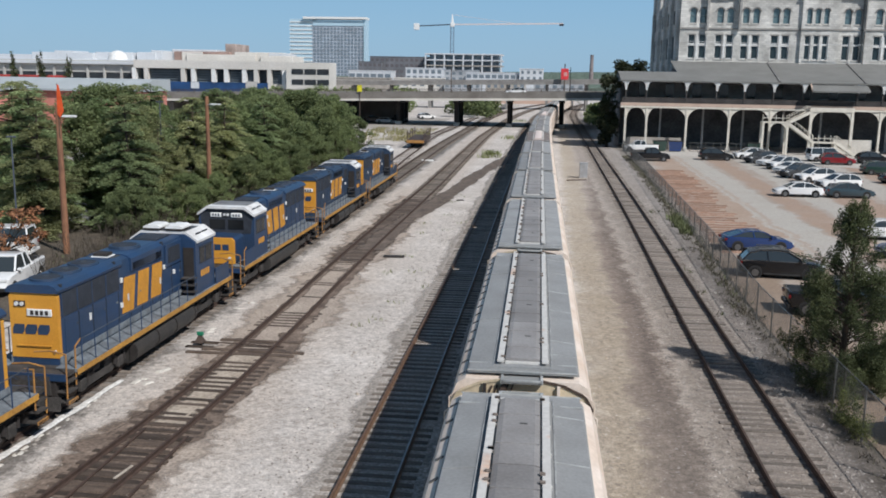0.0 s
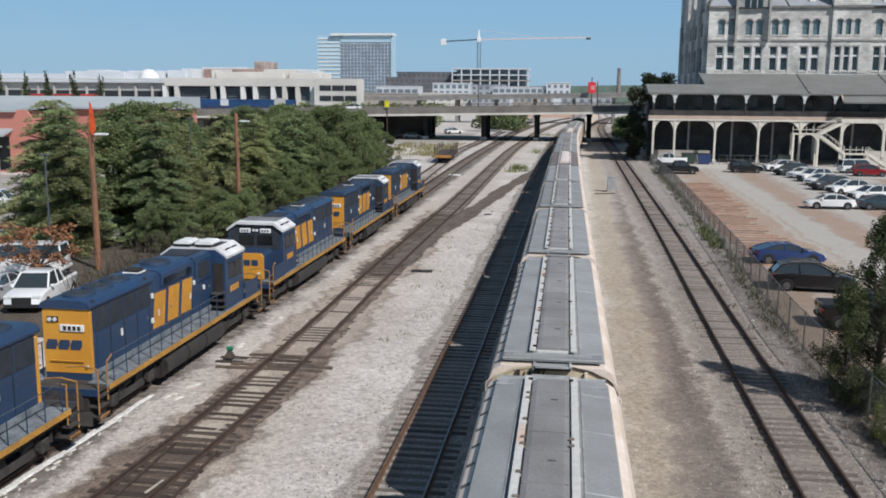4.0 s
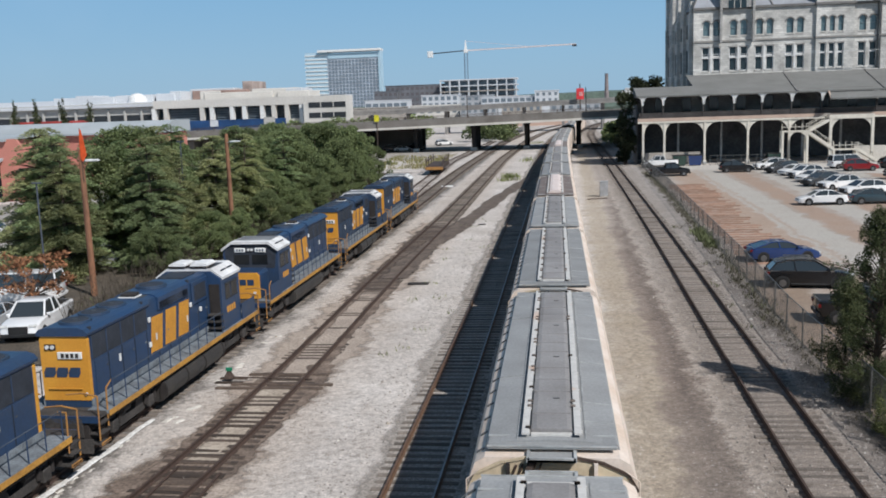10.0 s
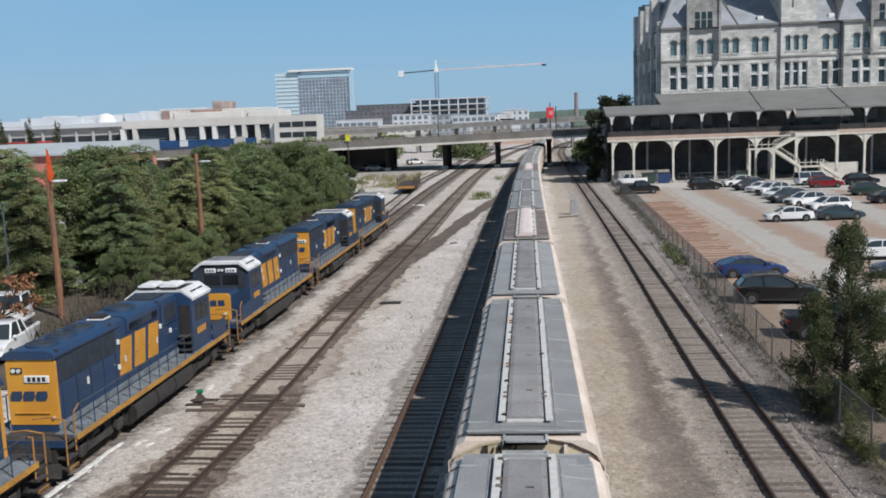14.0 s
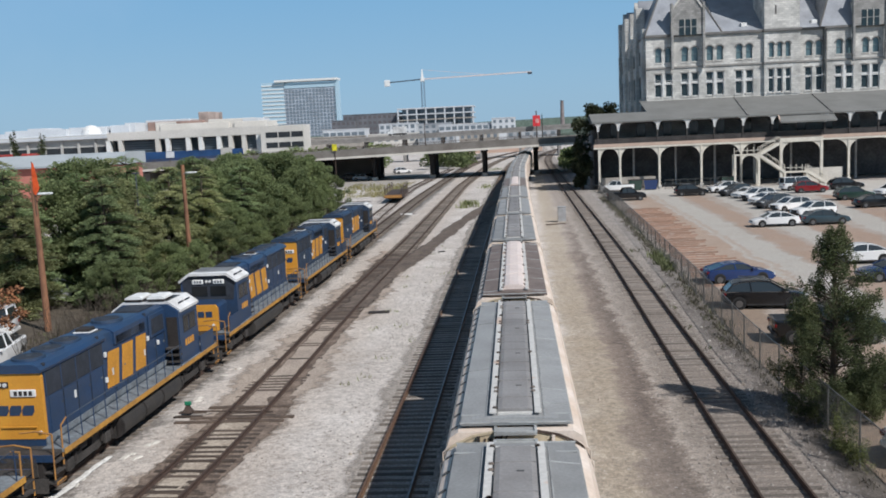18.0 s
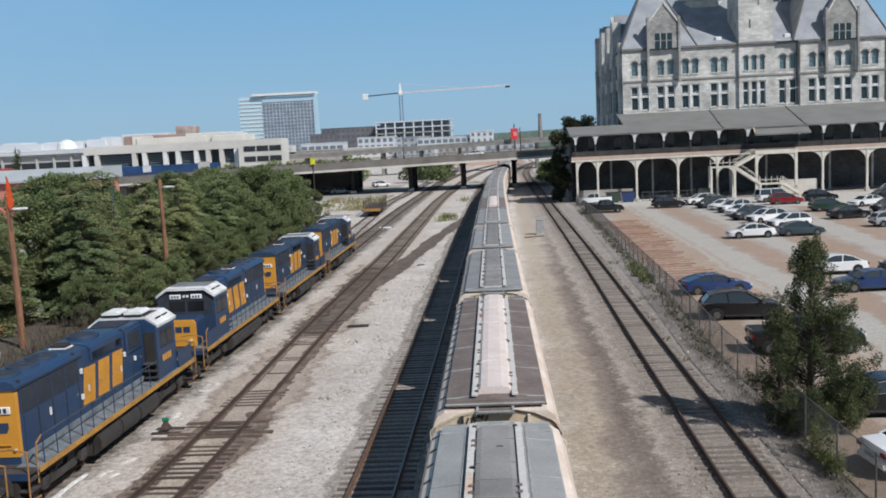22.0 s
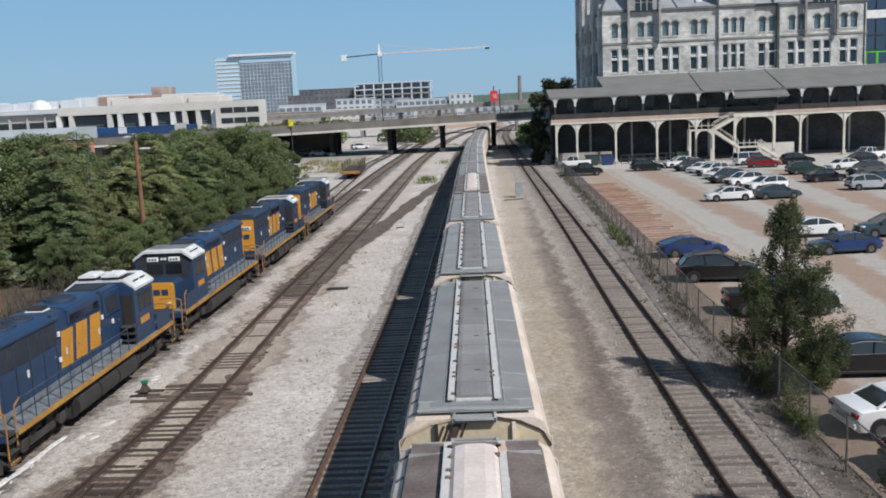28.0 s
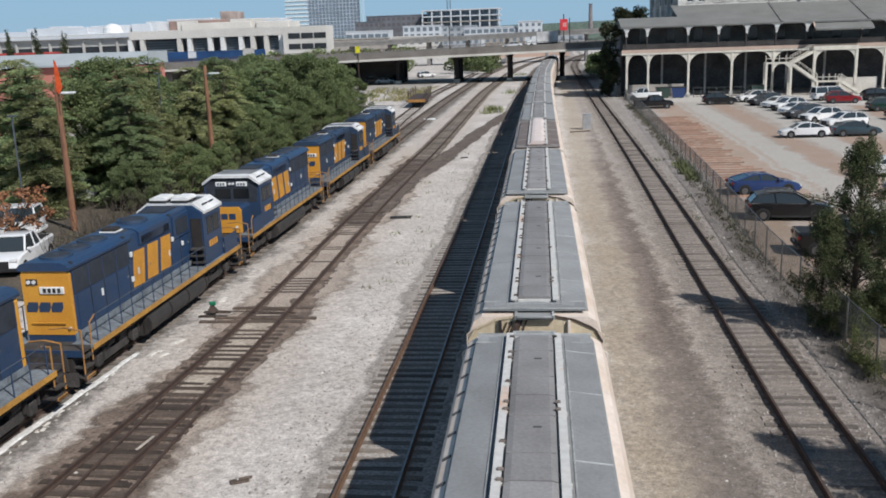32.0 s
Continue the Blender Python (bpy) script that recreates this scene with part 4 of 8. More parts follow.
        part("snow_plough", Geo().loft([[(-1.3, e * 7.95, 0.15), (1.3, e * 7.95, 0.15), (1.3, e * 8.0, 0.15), (-1.3, e * 8.0, 0.15)], [(-1.3, e * 7.88, 0.6), (1.3, e * 7.88, 0.6), (1.3, e * 7.93, 0.6), (-1.3, e * 7.93, 0.6)]]), M_UNDER, lo)
        yt = e * 5.0
        for s in (-1, 1):
            g = Geo()
            g.prism([(yt - 1.95, 0.70), (yt - 1.75, 0.92), (yt - 0.5, 0.92), (yt - 0.3, 0.58), (yt + 0.3, 0.58), (yt + 0.5, 0.92), (yt + 1.75, 0.92), (yt + 1.95, 0.70), (yt + 0.9, 0.30), (yt - 0.9, 0.30)], s * 1.05 - 0.1, s * 1.05 + 0.1, "x")
            fr = part("truck_frame", g, M_UNDER, lo, "dusty dark truck side frame")
            for dy in (-1.37, 1.37):
                part("axle_box", Geo().box(s * 1.2 - 0.09, s * 1.2 + 0.09, yt + dy - 0.2, yt + dy + 0.2, 0.32, 0.74, 0.03), M_UNDER, fr)
                for q in (-0.34, 0.34):
                    part("coil_spring", Geo().tube((s * 1.2, yt + dy + q, 0.5), (s * 1.2, yt + dy + q, 0.86), 0.09, n=8), M_DARK, fr)
        for dy in (-1.37, 1.37):
            g = Geo()
            for s in (-1, 1):
                g.tube((s * 0.70, yt + dy, 0.51), (s * 0.84, yt + dy, 0.51), 0.5, n=18)
            g.tube((-0.8, yt + dy, 0.51), (0.8, yt + dy, 0.51), 0.1)
            part("wheelset", g, M_STEEL, lo)
    tank = Geo().prism([(1.15, 0.20), (1.42, 0.30), (1.56, 0.50), (1.58, 0.72), (1.50, 0.92), (1.35, 1.0), (-1.35, 1.0), (-1.50, 0.92), (-1.58, 0.72), (-1.56, 0.50), (-1.42, 0.30), (-1.15, 0.20)], -2.9, 2.9)
    tk = part("fuel_tank", tank, M_TANK, lo, "black fuel tank", smooth=True)
    for y in (-2.91, -0.9, 0.9, 2.91):
        part("tank_strap", Geo().prism([(1.16, 0.18), (1.44, 0.28), (1.585, 0.49), (1.605, 0.72), (1.52, 0.94), (1.35, 1.02), (1.30, 0.9), (1.30, 0.3)], y - 0.04, y + 0.04), M_DARK, tk)
    for s in (-1, 1):
        part("air_reservoir", Geo().tube((s * 1.30, -2.7, 1.08), (s * 1.30, 2.7, 1.08), 0.13, n=10), M_UNDER, lo)
    return lo


LOCO_Z = 0.12
loco_a = loco(M_BLUE, "navy blue locomotive with white cab roof and yellow ends", M_CABW, rack=True)
loco_c = loco(M_BLUE, "navy blue locomotive coupled cab first behind another", M_CABW)
loco_b = loco(M_BLUE2, "faded blue locomotive with yellow ends and pale cab roof", M_CABW)
for src, y, turn, fresh in ((loco_a, 34.85, 0, True), (loco_c, 51.75, 180, True), (loco_b, 68.65, 0, True), (loco_b, 85.5, 0, False), (loco_a, 17.9, 180, False)):
    m = on_track(TRACK_LOCO, y, LOCO_Z) @ pose(0, 0, 0, 0, 0, turn)
    if fresh:
        src.matrix_basis = m
    else:
        copy_thing(src, m)

# ---- road bridge over the tracks ----
M_CONC = mat("weathered_concrete", (0.40, 0.37, 0.33), 0.9, var=0.2, scale=0.4, fine=6, bump=0.1, col2=(0.27, 0.245, 0.215))
M_CONCP = mat("pale_concrete", (0.62, 0.59, 0.53), 0.9, var=0.15, scale=0.3, fine=6, bump=0.1, col2=(0.48, 0.45, 0.40))
M_BROWN = mat("brown_parapet", (0.215, 0.20, 0.18), 0.9, var=0.25, scale=0.3, fine=5, col2=(0.14, 0.125, 0.11))
M_ASPHALT = mat("asphalt", (0.11, 0.108, 0.105), 0.95, var=0.25, scale=0.3, fine=10, col2=(0.075, 0.073, 0.07))
M_PIER = mat("sooty_pier_paint", (0.04, 0.037, 0.035), 0.85, var=0.3, scale=0.5, fine=6, col2=(0.022, 0.02, 0.02))
SLOPE = 0.0193


def deck_z(x):
    return 6.1 + SLOPE * max(x, -95)


bridge = thing("road_bridge", "weathered concrete road bridge crossing above the tracks", "bridge")
XS = [-330, -95, 0, 60, 170]


def deck_strip(y0, y1, low, high):
    rings = [[(x, y0, deck_z(x) + low), (x, y1, deck_z(x) + low), (x, y1, deck_z(x) + high), (x, y0, deck_z(x) + high)] for x in XS]
    return Geo().loft(rings)


part("girder", deck_strip(208.0, 209.0, 0.10, 0.58), M_CONCP, bridge, "pale bottom edge beam")
part("girder", deck_strip(229.0, 229.7, 0.12, 0.55), M_CONCP, bridge)
part("deck_slab", deck_strip(208.1, 230.0, 0.58, 1.25), M_BROWN, bridge, "brown stained deck edge")
part("roadway", deck_strip(209.2, 229.2, 1.25, 1.30), M_ASPHALT, bridge, "grey asphalt roadway")
for y in (208.2, 229.4):
    part("parapet", deck_strip(y, y + 0.3, 1.25, 1.95), M_BROWN, bridge, "low brown parapet")
    part("top_rail", deck_strip(y + 0.08, y + 0.2, 2.42, 2.52), M_STEEL, bridge)
    for x in range(-96, 46, 4):
        part("rail_post", Geo().box(x - 0.06, x + 0.06, y + 0.08, y + 0.2, deck_z(x) + 1.9, deck_z(x) + 2.45), M_STEEL, bridge)
for x, w in ((-7.2, 0.42), (-19.4, 0.5), (4.9, 0.42), (-33, 0.4), (-46, 0.4), (-60, 0.4), (-75, 0.4)):
    for y in (214.2, 220.5, 227.0):
        part("pier_column", Geo().box(x - w, x + w, y - 0.55, y + 0.55, -0.15, deck_z(x) - 0.6, 0.06), M_PIER, bridge, "dark steel column")
    part("pier_foot", Geo().box(x - w - 0.25, x + w + 0.25, 213.4, 215.0, -0.15, 0.7, 0.08), M_CONCP, bridge, "pale concrete footing")
    part("pier_cap", Geo().box(x - w - 0.15, x + w + 0.15, 212.6, 228.6, deck_z(x) - 0.65, deck_z(x) + 0.6, 0.05), M_PIER, bridge)
part("abutment", Geo().box(15.5, 60, 210.5, 228.5, -0.15, 6.2), M_BROWN, bridge, "dark stained abutment wall")
# added wall that stands for the deep shade under the deck
part("back_wall", Geo().box(-66, -33, 227.6, 228.3, -0.15, 5.4), M_BROWN, bridge, "wall added for the dark void below the deck")
part("abutment", Geo().box(-330, -86, 210.6, 228.4, -0.15, 4.2), M_BROWN, bridge)
for x in (-20.2, 6.3):
    sig = thing("light_mast", "dark steel mast with a cross arm on the bridge parapet", "mast", pose(x, 208.4, deck_z(x) + 1.9))
    part("pole", Geo().tube((0, 0, 0), (0, 0, 5.4), 0.11, 0.08), M_STEEL, sig)
    part("arm", Geo().bar((0, 0, 4.7), (1.2 if x < 0 else -1.2, 0, 4.9), 0.08, 0.08), M_STEEL, sig)

# second road behind
M_ROADC = mat("grey_road_concrete", (0.27, 0.26, 0.245), 0.9, var=0.25, scale=0.3, fine=5, bump=0.1, col2=(0.18, 0.17, 0.16))
road2 = thing("elevated_road", "far elevated concrete road on many short piers", "bridge")
rings = [[(x, 330, z), (x, 342, z), (x, 342, z + 1.0), (x, 330, z + 1.0)] for x, z in ((-330, 7.0), (-62, 7.6), (22, 9.3), (170, 12))]
part("deck_slab", Geo().loft(rings), M_ROADC, road2)
rings = [[(x, 329.9, z + 1.0), (x, 330.3, z + 1.0), (x, 330.3, z + 1.8), (x, 329.9, z + 1.8)] for x, z in ((-330, 7.0), (-62, 7.6), (22, 9.3), (170, 12))]
part("parapet", Geo().loft(rings), M_ROADC, road2)
for i in range(30):
    x = -250 + i * 14
    z = 7.6 + (x + 62) * 0.0202 if x > -62 else 7.2
    part("pier_column", Geo().box(x - 0.5, x + 0.5, 332, 340, -0.15, z + 0.2), M_ROADC, road2)
# road, kerb and ramp beyond the bridge
single("road", Geo().box(-120, -24, 186, 250, -0.5, -0.06), M_CONC, "pale grey road passing below the bridge", "road", kind="structure")
single("gravel_patch", Geo().add([(-28, 165, -0.07), (-22.5, 160, -0.07), (-22, 205, -0.07), (-29, 186, -0.07)], [(0, 1, 2, 3)]), M_SAND, "patch of pale sand beside the road", "ground", kind="structure")
M_GRASS = mat("dry_grass", (0.17, 0.18, 0.06), 0.9, var=0.35, scale=0.3, fine=5, bump=0, col2=(0.26, 0.22, 0.10), isl_var=0.4)
M_WEED = mat("weed_leaf", (0.085, 0.10, 0.045), 0.85, var=0.3, scale=1, fine=6, bump=0, isl_var=0.45, col2=(0.10, 0.09, 0.055))
M_PALEWEED = mat("pale_weed", (0.22, 0.24, 0.10), 0.85, var=0.3, scale=1, fine=6, bump=0, isl_var=0.4, col2=(0.16, 0.18, 0.07))
M_TAN_EARTH = mat("red_bank_earth", (0.52, 0.36, 0.29), 0.95, var=0.2, scale=0.1, fine=4, col2=(0.42, 0.32, 0.25))
single("earth_bank", Geo().prism([(-20, -0.1), (12, -0.1), (12, 2.2), (-4, 2.4), (-20, 1.2)], 405, 420), M_TAN_EARTH, "reddish bare earth bank behind the curve", "bank", kind="structure")


def blades(spots, n, size, seed, lean=0.5):
    """Tufts of thin blades round each spot (x, y, radius)."""
    r = random.Random(seed)
    g = Geo()
    for x, y, rad in spots:
        for _ in range(n):
            a, q = r.uniform(0, 6.283), rad * math.sqrt(r.random())
            bx, by = x + q * math.cos(a), y + q * math.sin(a)
            h, w = size * r.uniform(0.5, 1.2), size * r.uniform(0.08, 0.16)
            t = r.uniform(0, 6.283)
            dx, dy = math.cos(t) * w, math.sin(t) * w
            lx, ly = r.uniform(-lean, lean) * h, r.uniform(-lean, lean) * h
            g.add([(bx - dx, by - dy, -0.11), (bx + dx, by + dy, -0.11), (bx + lx * 0.6 + dx * 0.7, by + ly * 0.6 + dy * 0.7, h * 0.6 - 0.1), (bx + lx, by + ly, h - 0.1)], [(0, 1, 2, 3)])
    return g


r3 = random.Random(11)
single("grass", blades([(-r3.uniform(22, 34), r3.uniform(158, 196), 1.6) for _ in range(60)], 26, 0.6, 3), M_GRASS, "dry yellowish grass beside the road", "grass", kind="stuff")
single("grass", blades([(r3.uniform(-8, -5), r3.uniform(128, 138), 0.9) for _ in range(7)] + [(-5.9, 171, 1.5), (-5.4, 175, 1.2), (-5.1, 245, 2.0), (-5.5, 240, 2)], 26, 0.7, 4), M_PALEWEED, "green weeds growing in the ballast stones", "weeds", kind="stuff")
single("grass", blades([(r3.uniform(-8.6, -5.8), 38 + r3.uniform(0, 50), 0.5) for _ in range(16)], 8, 0.22, 5), M_PALEWEED, "sparse weeds in pale gravel", "weeds", kind="stuff")

# vehicles shared by the car parks
M_TYRE = mat("tyre_rubber", (0.02, 0.02, 0.02), 0.9, var=0.2)
M_RIM = mat("alloy_rim", (0.28, 0.28, 0.28), 0.35, 0.8, var=0.1)
# base colour raised to stand for reflections and the cabin behind the glass
M_CARGLASS = glass("car_glass", (0.03, 0.037, 0.04), 0.08)
M_CARGLASS.node_tree.nodes["Principled BSDF"].inputs["Specular IOR Level"].default_value = 1.0
M_RED = mat("tail_lamp_red", (0.20, 0.012, 0.012), 0.25, var=0.05, bump=0)
M_CHROME = mat("chrome", (0.7, 0.7, 0.7), 0.2, 1.0, var=0.05, bump=0)
M_BLACKP = mat("black_plastic", (0.025, 0.025, 0.025), 0.6, var=0.2)
PAINT = {}


def paint(name, col):
    if name not in PAINT:
        PAINT[name] = mat("car_paint_" + name, col, 0.22, 0.0, var=0.03, scale=0.7, fine=6, bump=0, spec=0.4 if max(col) < 0.05 else 0.5, coat=0.35 if max(col) < 0.05 else 0.6, col2=tuple(c * 0.9 for c in col))
    return PAINT[name]


P_WHITE, P_BLACK, P_BLUE = paint("white", (0.78, 0.78, 0.77)), paint("black", (0.010, 0.011, 0.013)), paint("blue", (0.010, 0.035, 0.13))
P_RED, P_TEAL, P_GREEN = paint("red", (0.22, 0.01, 0.015)), paint("teal", (0.03, 0.055, 0.07)), paint("green", (0.02, 0.05, 0.04))
P_SILVER, P_GREY = paint("silver", (0.45, 0.46, 0.47)), paint("grey", (0.06, 0.065, 0.07))

STYLES = {
    "sedan": dict(low=[(-2.3, 0.42), (-2.34, 0.75), (-2.22, 0.97), (-1.55, 1.03), (0.95, 0.98), (1.9, 0.84), (2.28, 0.68), (2.33, 0.42), (2.2, 0.24), (-2.2, 0.26)], cab=[(-1.9, 1.0), (-1.2, 1.33), (-0.65, 1.44), (0.0, 1.45), (0.45, 1.37), (1.25, 0.97)], W=0.91),
    "saloon": dict(low=[(-2.3, 0.42), (-2.36, 0.78), (-2.26, 1.0), (-1.5, 1.07), (0.95, 1.0), (1.9, 0.86), (2.28, 0.70), (2.33, 0.42), (2.2, 0.24), (-2.2, 0.26)], cab=[(-1.62, 1.04), (-0.95, 1.37), (-0.45, 1.45), (0.1, 1.46), (0.55, 1.37), (1.35, 0.98)], W=0.91),
    "coupe": dict(low=[(-2.25, 0.42), (-2.3, 0.78), (-2.15, 0.98), (-1.55, 1.02), (0.7, 0.96), (1.8, 0.84), (2.25, 0.66), (2.3, 0.4), (2.2, 0.22), (-2.2, 0.24)], cab=[(-2.0, 0.99), (-1.1, 1.28), (-0.5, 1.36), (0.05, 1.35), (0.4, 1.27), (1.1, 0.95)], W=0.93),
    "suv": dict(low=[(-2.3, 0.5), (-2.36, 0.84), (-2.28, 1.04), (-1.5, 1.08), (1.0, 1.06), (1.7, 0.99), (2.15, 0.88), (2.33, 0.72), (2.36, 0.48), (2.2, 0.28), (-2.2, 0.3)], cab=[(-2.24, 1.03), (-1.85, 1.46), (-1.3, 1.60), (-0.4, 1.66), (0.25, 1.60), (1.25, 1.04)], W=0.95),
    "van": dict(low=[(-2.5, 0.5), (-2.55, 0.9), (-2.5, 1.15), (-1.5, 1.15), (1.5, 1.12), (2.2, 0.98), (2.5, 0.8), (2.55, 0.5), (2.4, 0.3), (-2.4, 0.32)], cab=[(-2.5, 1.1), (-2.35, 1.95), (1.0, 1.98), (1.95, 1.1)], W=0.98),
    "pickup": dict(low=[(-2.7, 0.6), (-2.74, 0.9), (-2.72, 1.18), (-0.75, 1.18), (1.2, 1.16), (2.2, 1.06), (2.62, 0.95), (2.7, 0.55), (2.5, 0.36), (-2.6, 0.42)], cab=[(-0.75, 1.15), (-0.55, 1.78), (0.75, 1.82), (1.5, 1.14)], W=0.97),
}


def vehicle(style, pnt, label, m, category="car", trim=False):
    """Nose towards +x, wheels on z = 0."""
    st = STYLES[style]
    W = st["W"]
    v = thing({"pickup": "pickup_truck", "van": "van"}.get(style, "car"), label, category, m, "parked vehicles")
    prof = st["low"]
    cx, cz = sum(p[0] for p in prof) / len(prof), 0.62

    def ring(y, k):
        return [(cx + (x - cx) * k, y, cz + (z - cz) * (1 - (1 - k) * 2.2)) for x, z in prof]

    part("body", Geo().loft([ring(-W, 0.94), ring(-W + 0.05, 0.975), ring(-W + 0.18, 1), ring(W - 0.18, 1), ring(W - 0.05, 0.975), ring(W, 0.94)]), pnt, v, smooth=True)
    cab = st["cab"]
    b0, t0 = min(p[1] for p in cab), max(p[1] for p in cab)

    def hw(z, k=1.0):
        return W * (0.93 - 0.20 * (z - b0) / (t0 - b0)) * k

    left, right = [(x, -hw(z), z) for x, z in cab], [(x, hw(z), z) for x, z in cab]
    part("glazing", Geo().loft([left, right]), M_CARGLASS, v, "dark windows with some reflection in their colour")
    (xa, za), (xb, zb) = cab[1], cab[-2]
    tops = [(xa - 0.05, za - 0.02)] + list(cab[1:-1]) + [(xb + 0.05, zb - 0.02)]
    part("roof", Geo().loft([[(x, -hw(z) - 0.015, z - 0.03), (x, -hw(z) * 0.9, z + 0.035), (x, hw(z) * 0.9, z + 0.035), (x, hw(z) + 0.015, z - 0.03)] for x, z in tops]), pnt, v, smooth=True)
    for s in (-1, 1):
        for (x0, z0), (x1, z1) in ((cab[0], cab[1]), (cab[-1], cab[-2])):
            part("pillar", Geo().bar((x0, s * hw(z0), z0), (x1, s * hw(z1), z1), 0.09, 0.06), pnt, v)
        mid = (cab[1][0] + cab[-2][0]) / 2
        part("pillar", Geo().bar((mid, s * (hw(b0) + 0.01), b0), (mid - 0.1, s * (hw(t0) + 0.01), t0), 0.07, 0.04), pnt, v)
        part("mirror", Geo().box(cab[-1][0] - 0.42, cab[-1][0] - 0.22, min(s * W * 0.95, s * (W + 0.16)), max(s * W * 0.95, s * (W + 0.16)), b0, b0 + 0.14, 0.03), pnt, v)
        xf, xr = max(p[0] for p in prof), min(p[0] for p in prof)
        lz = prof[6][1]
        part("headlight", Geo().box(xf - 0.3, xf - 0.02, min(s * W * 0.55, s * W * 0.93), max(s * W * 0.55, s * W * 0.93), lz - 0.12, lz + 0.02, 0.02), M_LAMP, v, "clear headlight")
        part("tail_light", Geo().box(xr - 0.015, xr + 0.25, min(s * W * 0.62, s * W * 0.965), max(s * W * 0.62, s * W * 0.965), prof[1][1] - 0.05, prof[1][1] + 0.12, 0.02), M_RED, v, "red tail light")
        for xw in (xr + 0.85, xf - 0.9):
            part("wheel_arch", Geo().tube((xw, s * (W - 0.25), 0.36), (xw, s * (W + 0.003), 0.36), 0.40, n=18), M_BLACKP, v, "black wheel arch")
            w = part("wheel", Geo().tube((xw, s * (W - 0.2), 0.33), (xw, s * (W + 0.012), 0.33), 0.335, n=18), M_TYRE, v, "black tyre")
            part("rim", Geo().tube((xw, s * (W - 0.02), 0.33), (xw, s * (W + 0.022), 0.33), 0.22, 0.20, n=14), M_RIM, w, "silver rim")
    part("bumper", Geo().box(xf - 0.16, xf + 0.03, -W * 0.9, W * 0.9, 0.34, 0.52, 0.03), M_BLACKP if style in ("suv", "pickup") else pnt, v)
    part("bumper", Geo().box(xr - 0.03, xr + 0.16, -W * 0.9, W * 0.9, 0.38, 0.58, 0.03), M_BLACKP if style in ("suv", "pickup") else pnt, v)
    part("number_plate", Geo().box(xr - 0.04, xr - 0.025, -0.26, 0.26, 0.6, 0.72), M_DECK, v)
    if style == "pickup":
        part("cargo_bed", Geo().box(-2.62, -0.82, -W * 0.84, W * 0.84, 1.182, 1.19), M_BLACKP, v, "dark open cargo bed")
    if trim:
        for s in (-1, 1):
            g = Geo()
            ring_pts = list(cab[1:]) + [cab[0], cab[1]]
            for (x0, z0), (x1, z1) in zip(ring_pts, ring_pts[1:]):
                g.bar((x0, s * (hw(z0) + 0.025), z0 - 0.015), (x1, s * (hw(z1) + 0.025), z1 - 0.015), 0.035, 0.045)
            part("window_trim", g, M_CHROME, v, "bright chrome window trim")
    for s in (-1, 1):
        part("side_sill", Geo().box(xr + 1.3, xf - 1.35, min(s * (W - 0.06), s * (W + 0.012)), max(s * (W - 0.06), s * (W + 0.012)), 0.22, 0.33, 0.02), M_BLACKP, v)
        for xd in (cab[0][0] * 0.25, cab[-1][0] * 0.55):
            part("door_handle", Geo().box(xd - 0.09, xd + 0.09, min(s * W * 0.97, s * (W + 0.02)), max(s * W * 0.97, s * (W + 0.02)), b0 - 0.14, b0 - 0.10), pnt, v)
    part("grille", Geo().box(xf - 0.1, xf + 0.012, -W * 0.5, W * 0.5, 0.52, lz - 0.06, 0.01), M_BLACKP, v, "black front grille")
    if style == "suv":
        for s in (-1, 1):
            part("roof_rail", Geo().bar((xa + 0.5, s * hw(t0) * 0.9, t0 + 0.05), (xb - 0.2, s * hw(t0) * 0.9, t0 + 0.05), 0.04, 0.05), M_RIM, v)
    return v

# ---- trees ----
M_BARK = mat("bark", (0.10, 0.075, 0.055), 0.95, var=0.3, scale=3, fine=14, bump=0.3, streak=4)
M_CEDAR = leafy("cedar_foliage", (0.42, 0.43, 0.205), (0.24, 0.27, 0.13))
M_OAK = leafy("broad_leaf", (0.22, 0.262, 0.11), (0.135, 0.172, 0.074))
M_DRYLEAF = mat("dead_leaf", (0.30, 0.13, 0.06), 0.85, var=0.3, scale=0.8, fine=5, bump=0, isl_var=0.4, col2=(0.20, 0.10, 0.05))
M_NEARLEAF = leafy("juniper_leaf", (0.105, 0.12, 0.05), (0.05, 0.065, 0.028), isl=0.55)


def leaves(blobs, per, size, seed, droop=0.0, flat=False):
    """Small leaf faces over soft clumps (centre, radii); returns vertices and faces."""
    rs = np.random.RandomState(seed)
    V, F, n = [], [], 0
    for (c, rad) in blobs:
        k = max(6, int(per * rad[0] * rad[1] ** 0.5 * rad[2] ** 0.5))
        d = rs.normal(size=(k, 3))
        d /= np.linalg.norm(d, axis=1)[:, None]
        p = np.array(c) + d * np.array(rad) * (0.55 + 0.5 * rs.rand(k, 1))
        u = rs.normal(size=(k, 3))
        u[:, 2] = u[:, 2] * 0.6 - droop
        u /= np.linalg.norm(u, axis=1)[:, None]
        if flat:
            u[:, 2] *= 0.35
            w = np.cross(u, rs.normal(size=(k, 3)) * 0.4 + np.array((0.25, -0.25, 0.9)))
        else:
            w = np.cross(u, rs.normal(size=(k, 3)))
        w /= np.linalg.norm(w, axis=1)[:, None] + 1e-6
        s = size * (0.6 + 0.8 * rs.rand(k, 1))
        q = np.stack([p - u * s, p - w * s * 0.45, p + u * s, p + w * s * 0.45], 1).reshape(-1, 3)
        V.append(q)
        F.append(np.arange(n, n + 4 * k).reshape(-1, 4))
        n += 4 * k
    return np.concatenate(V), np.concatenate(F)


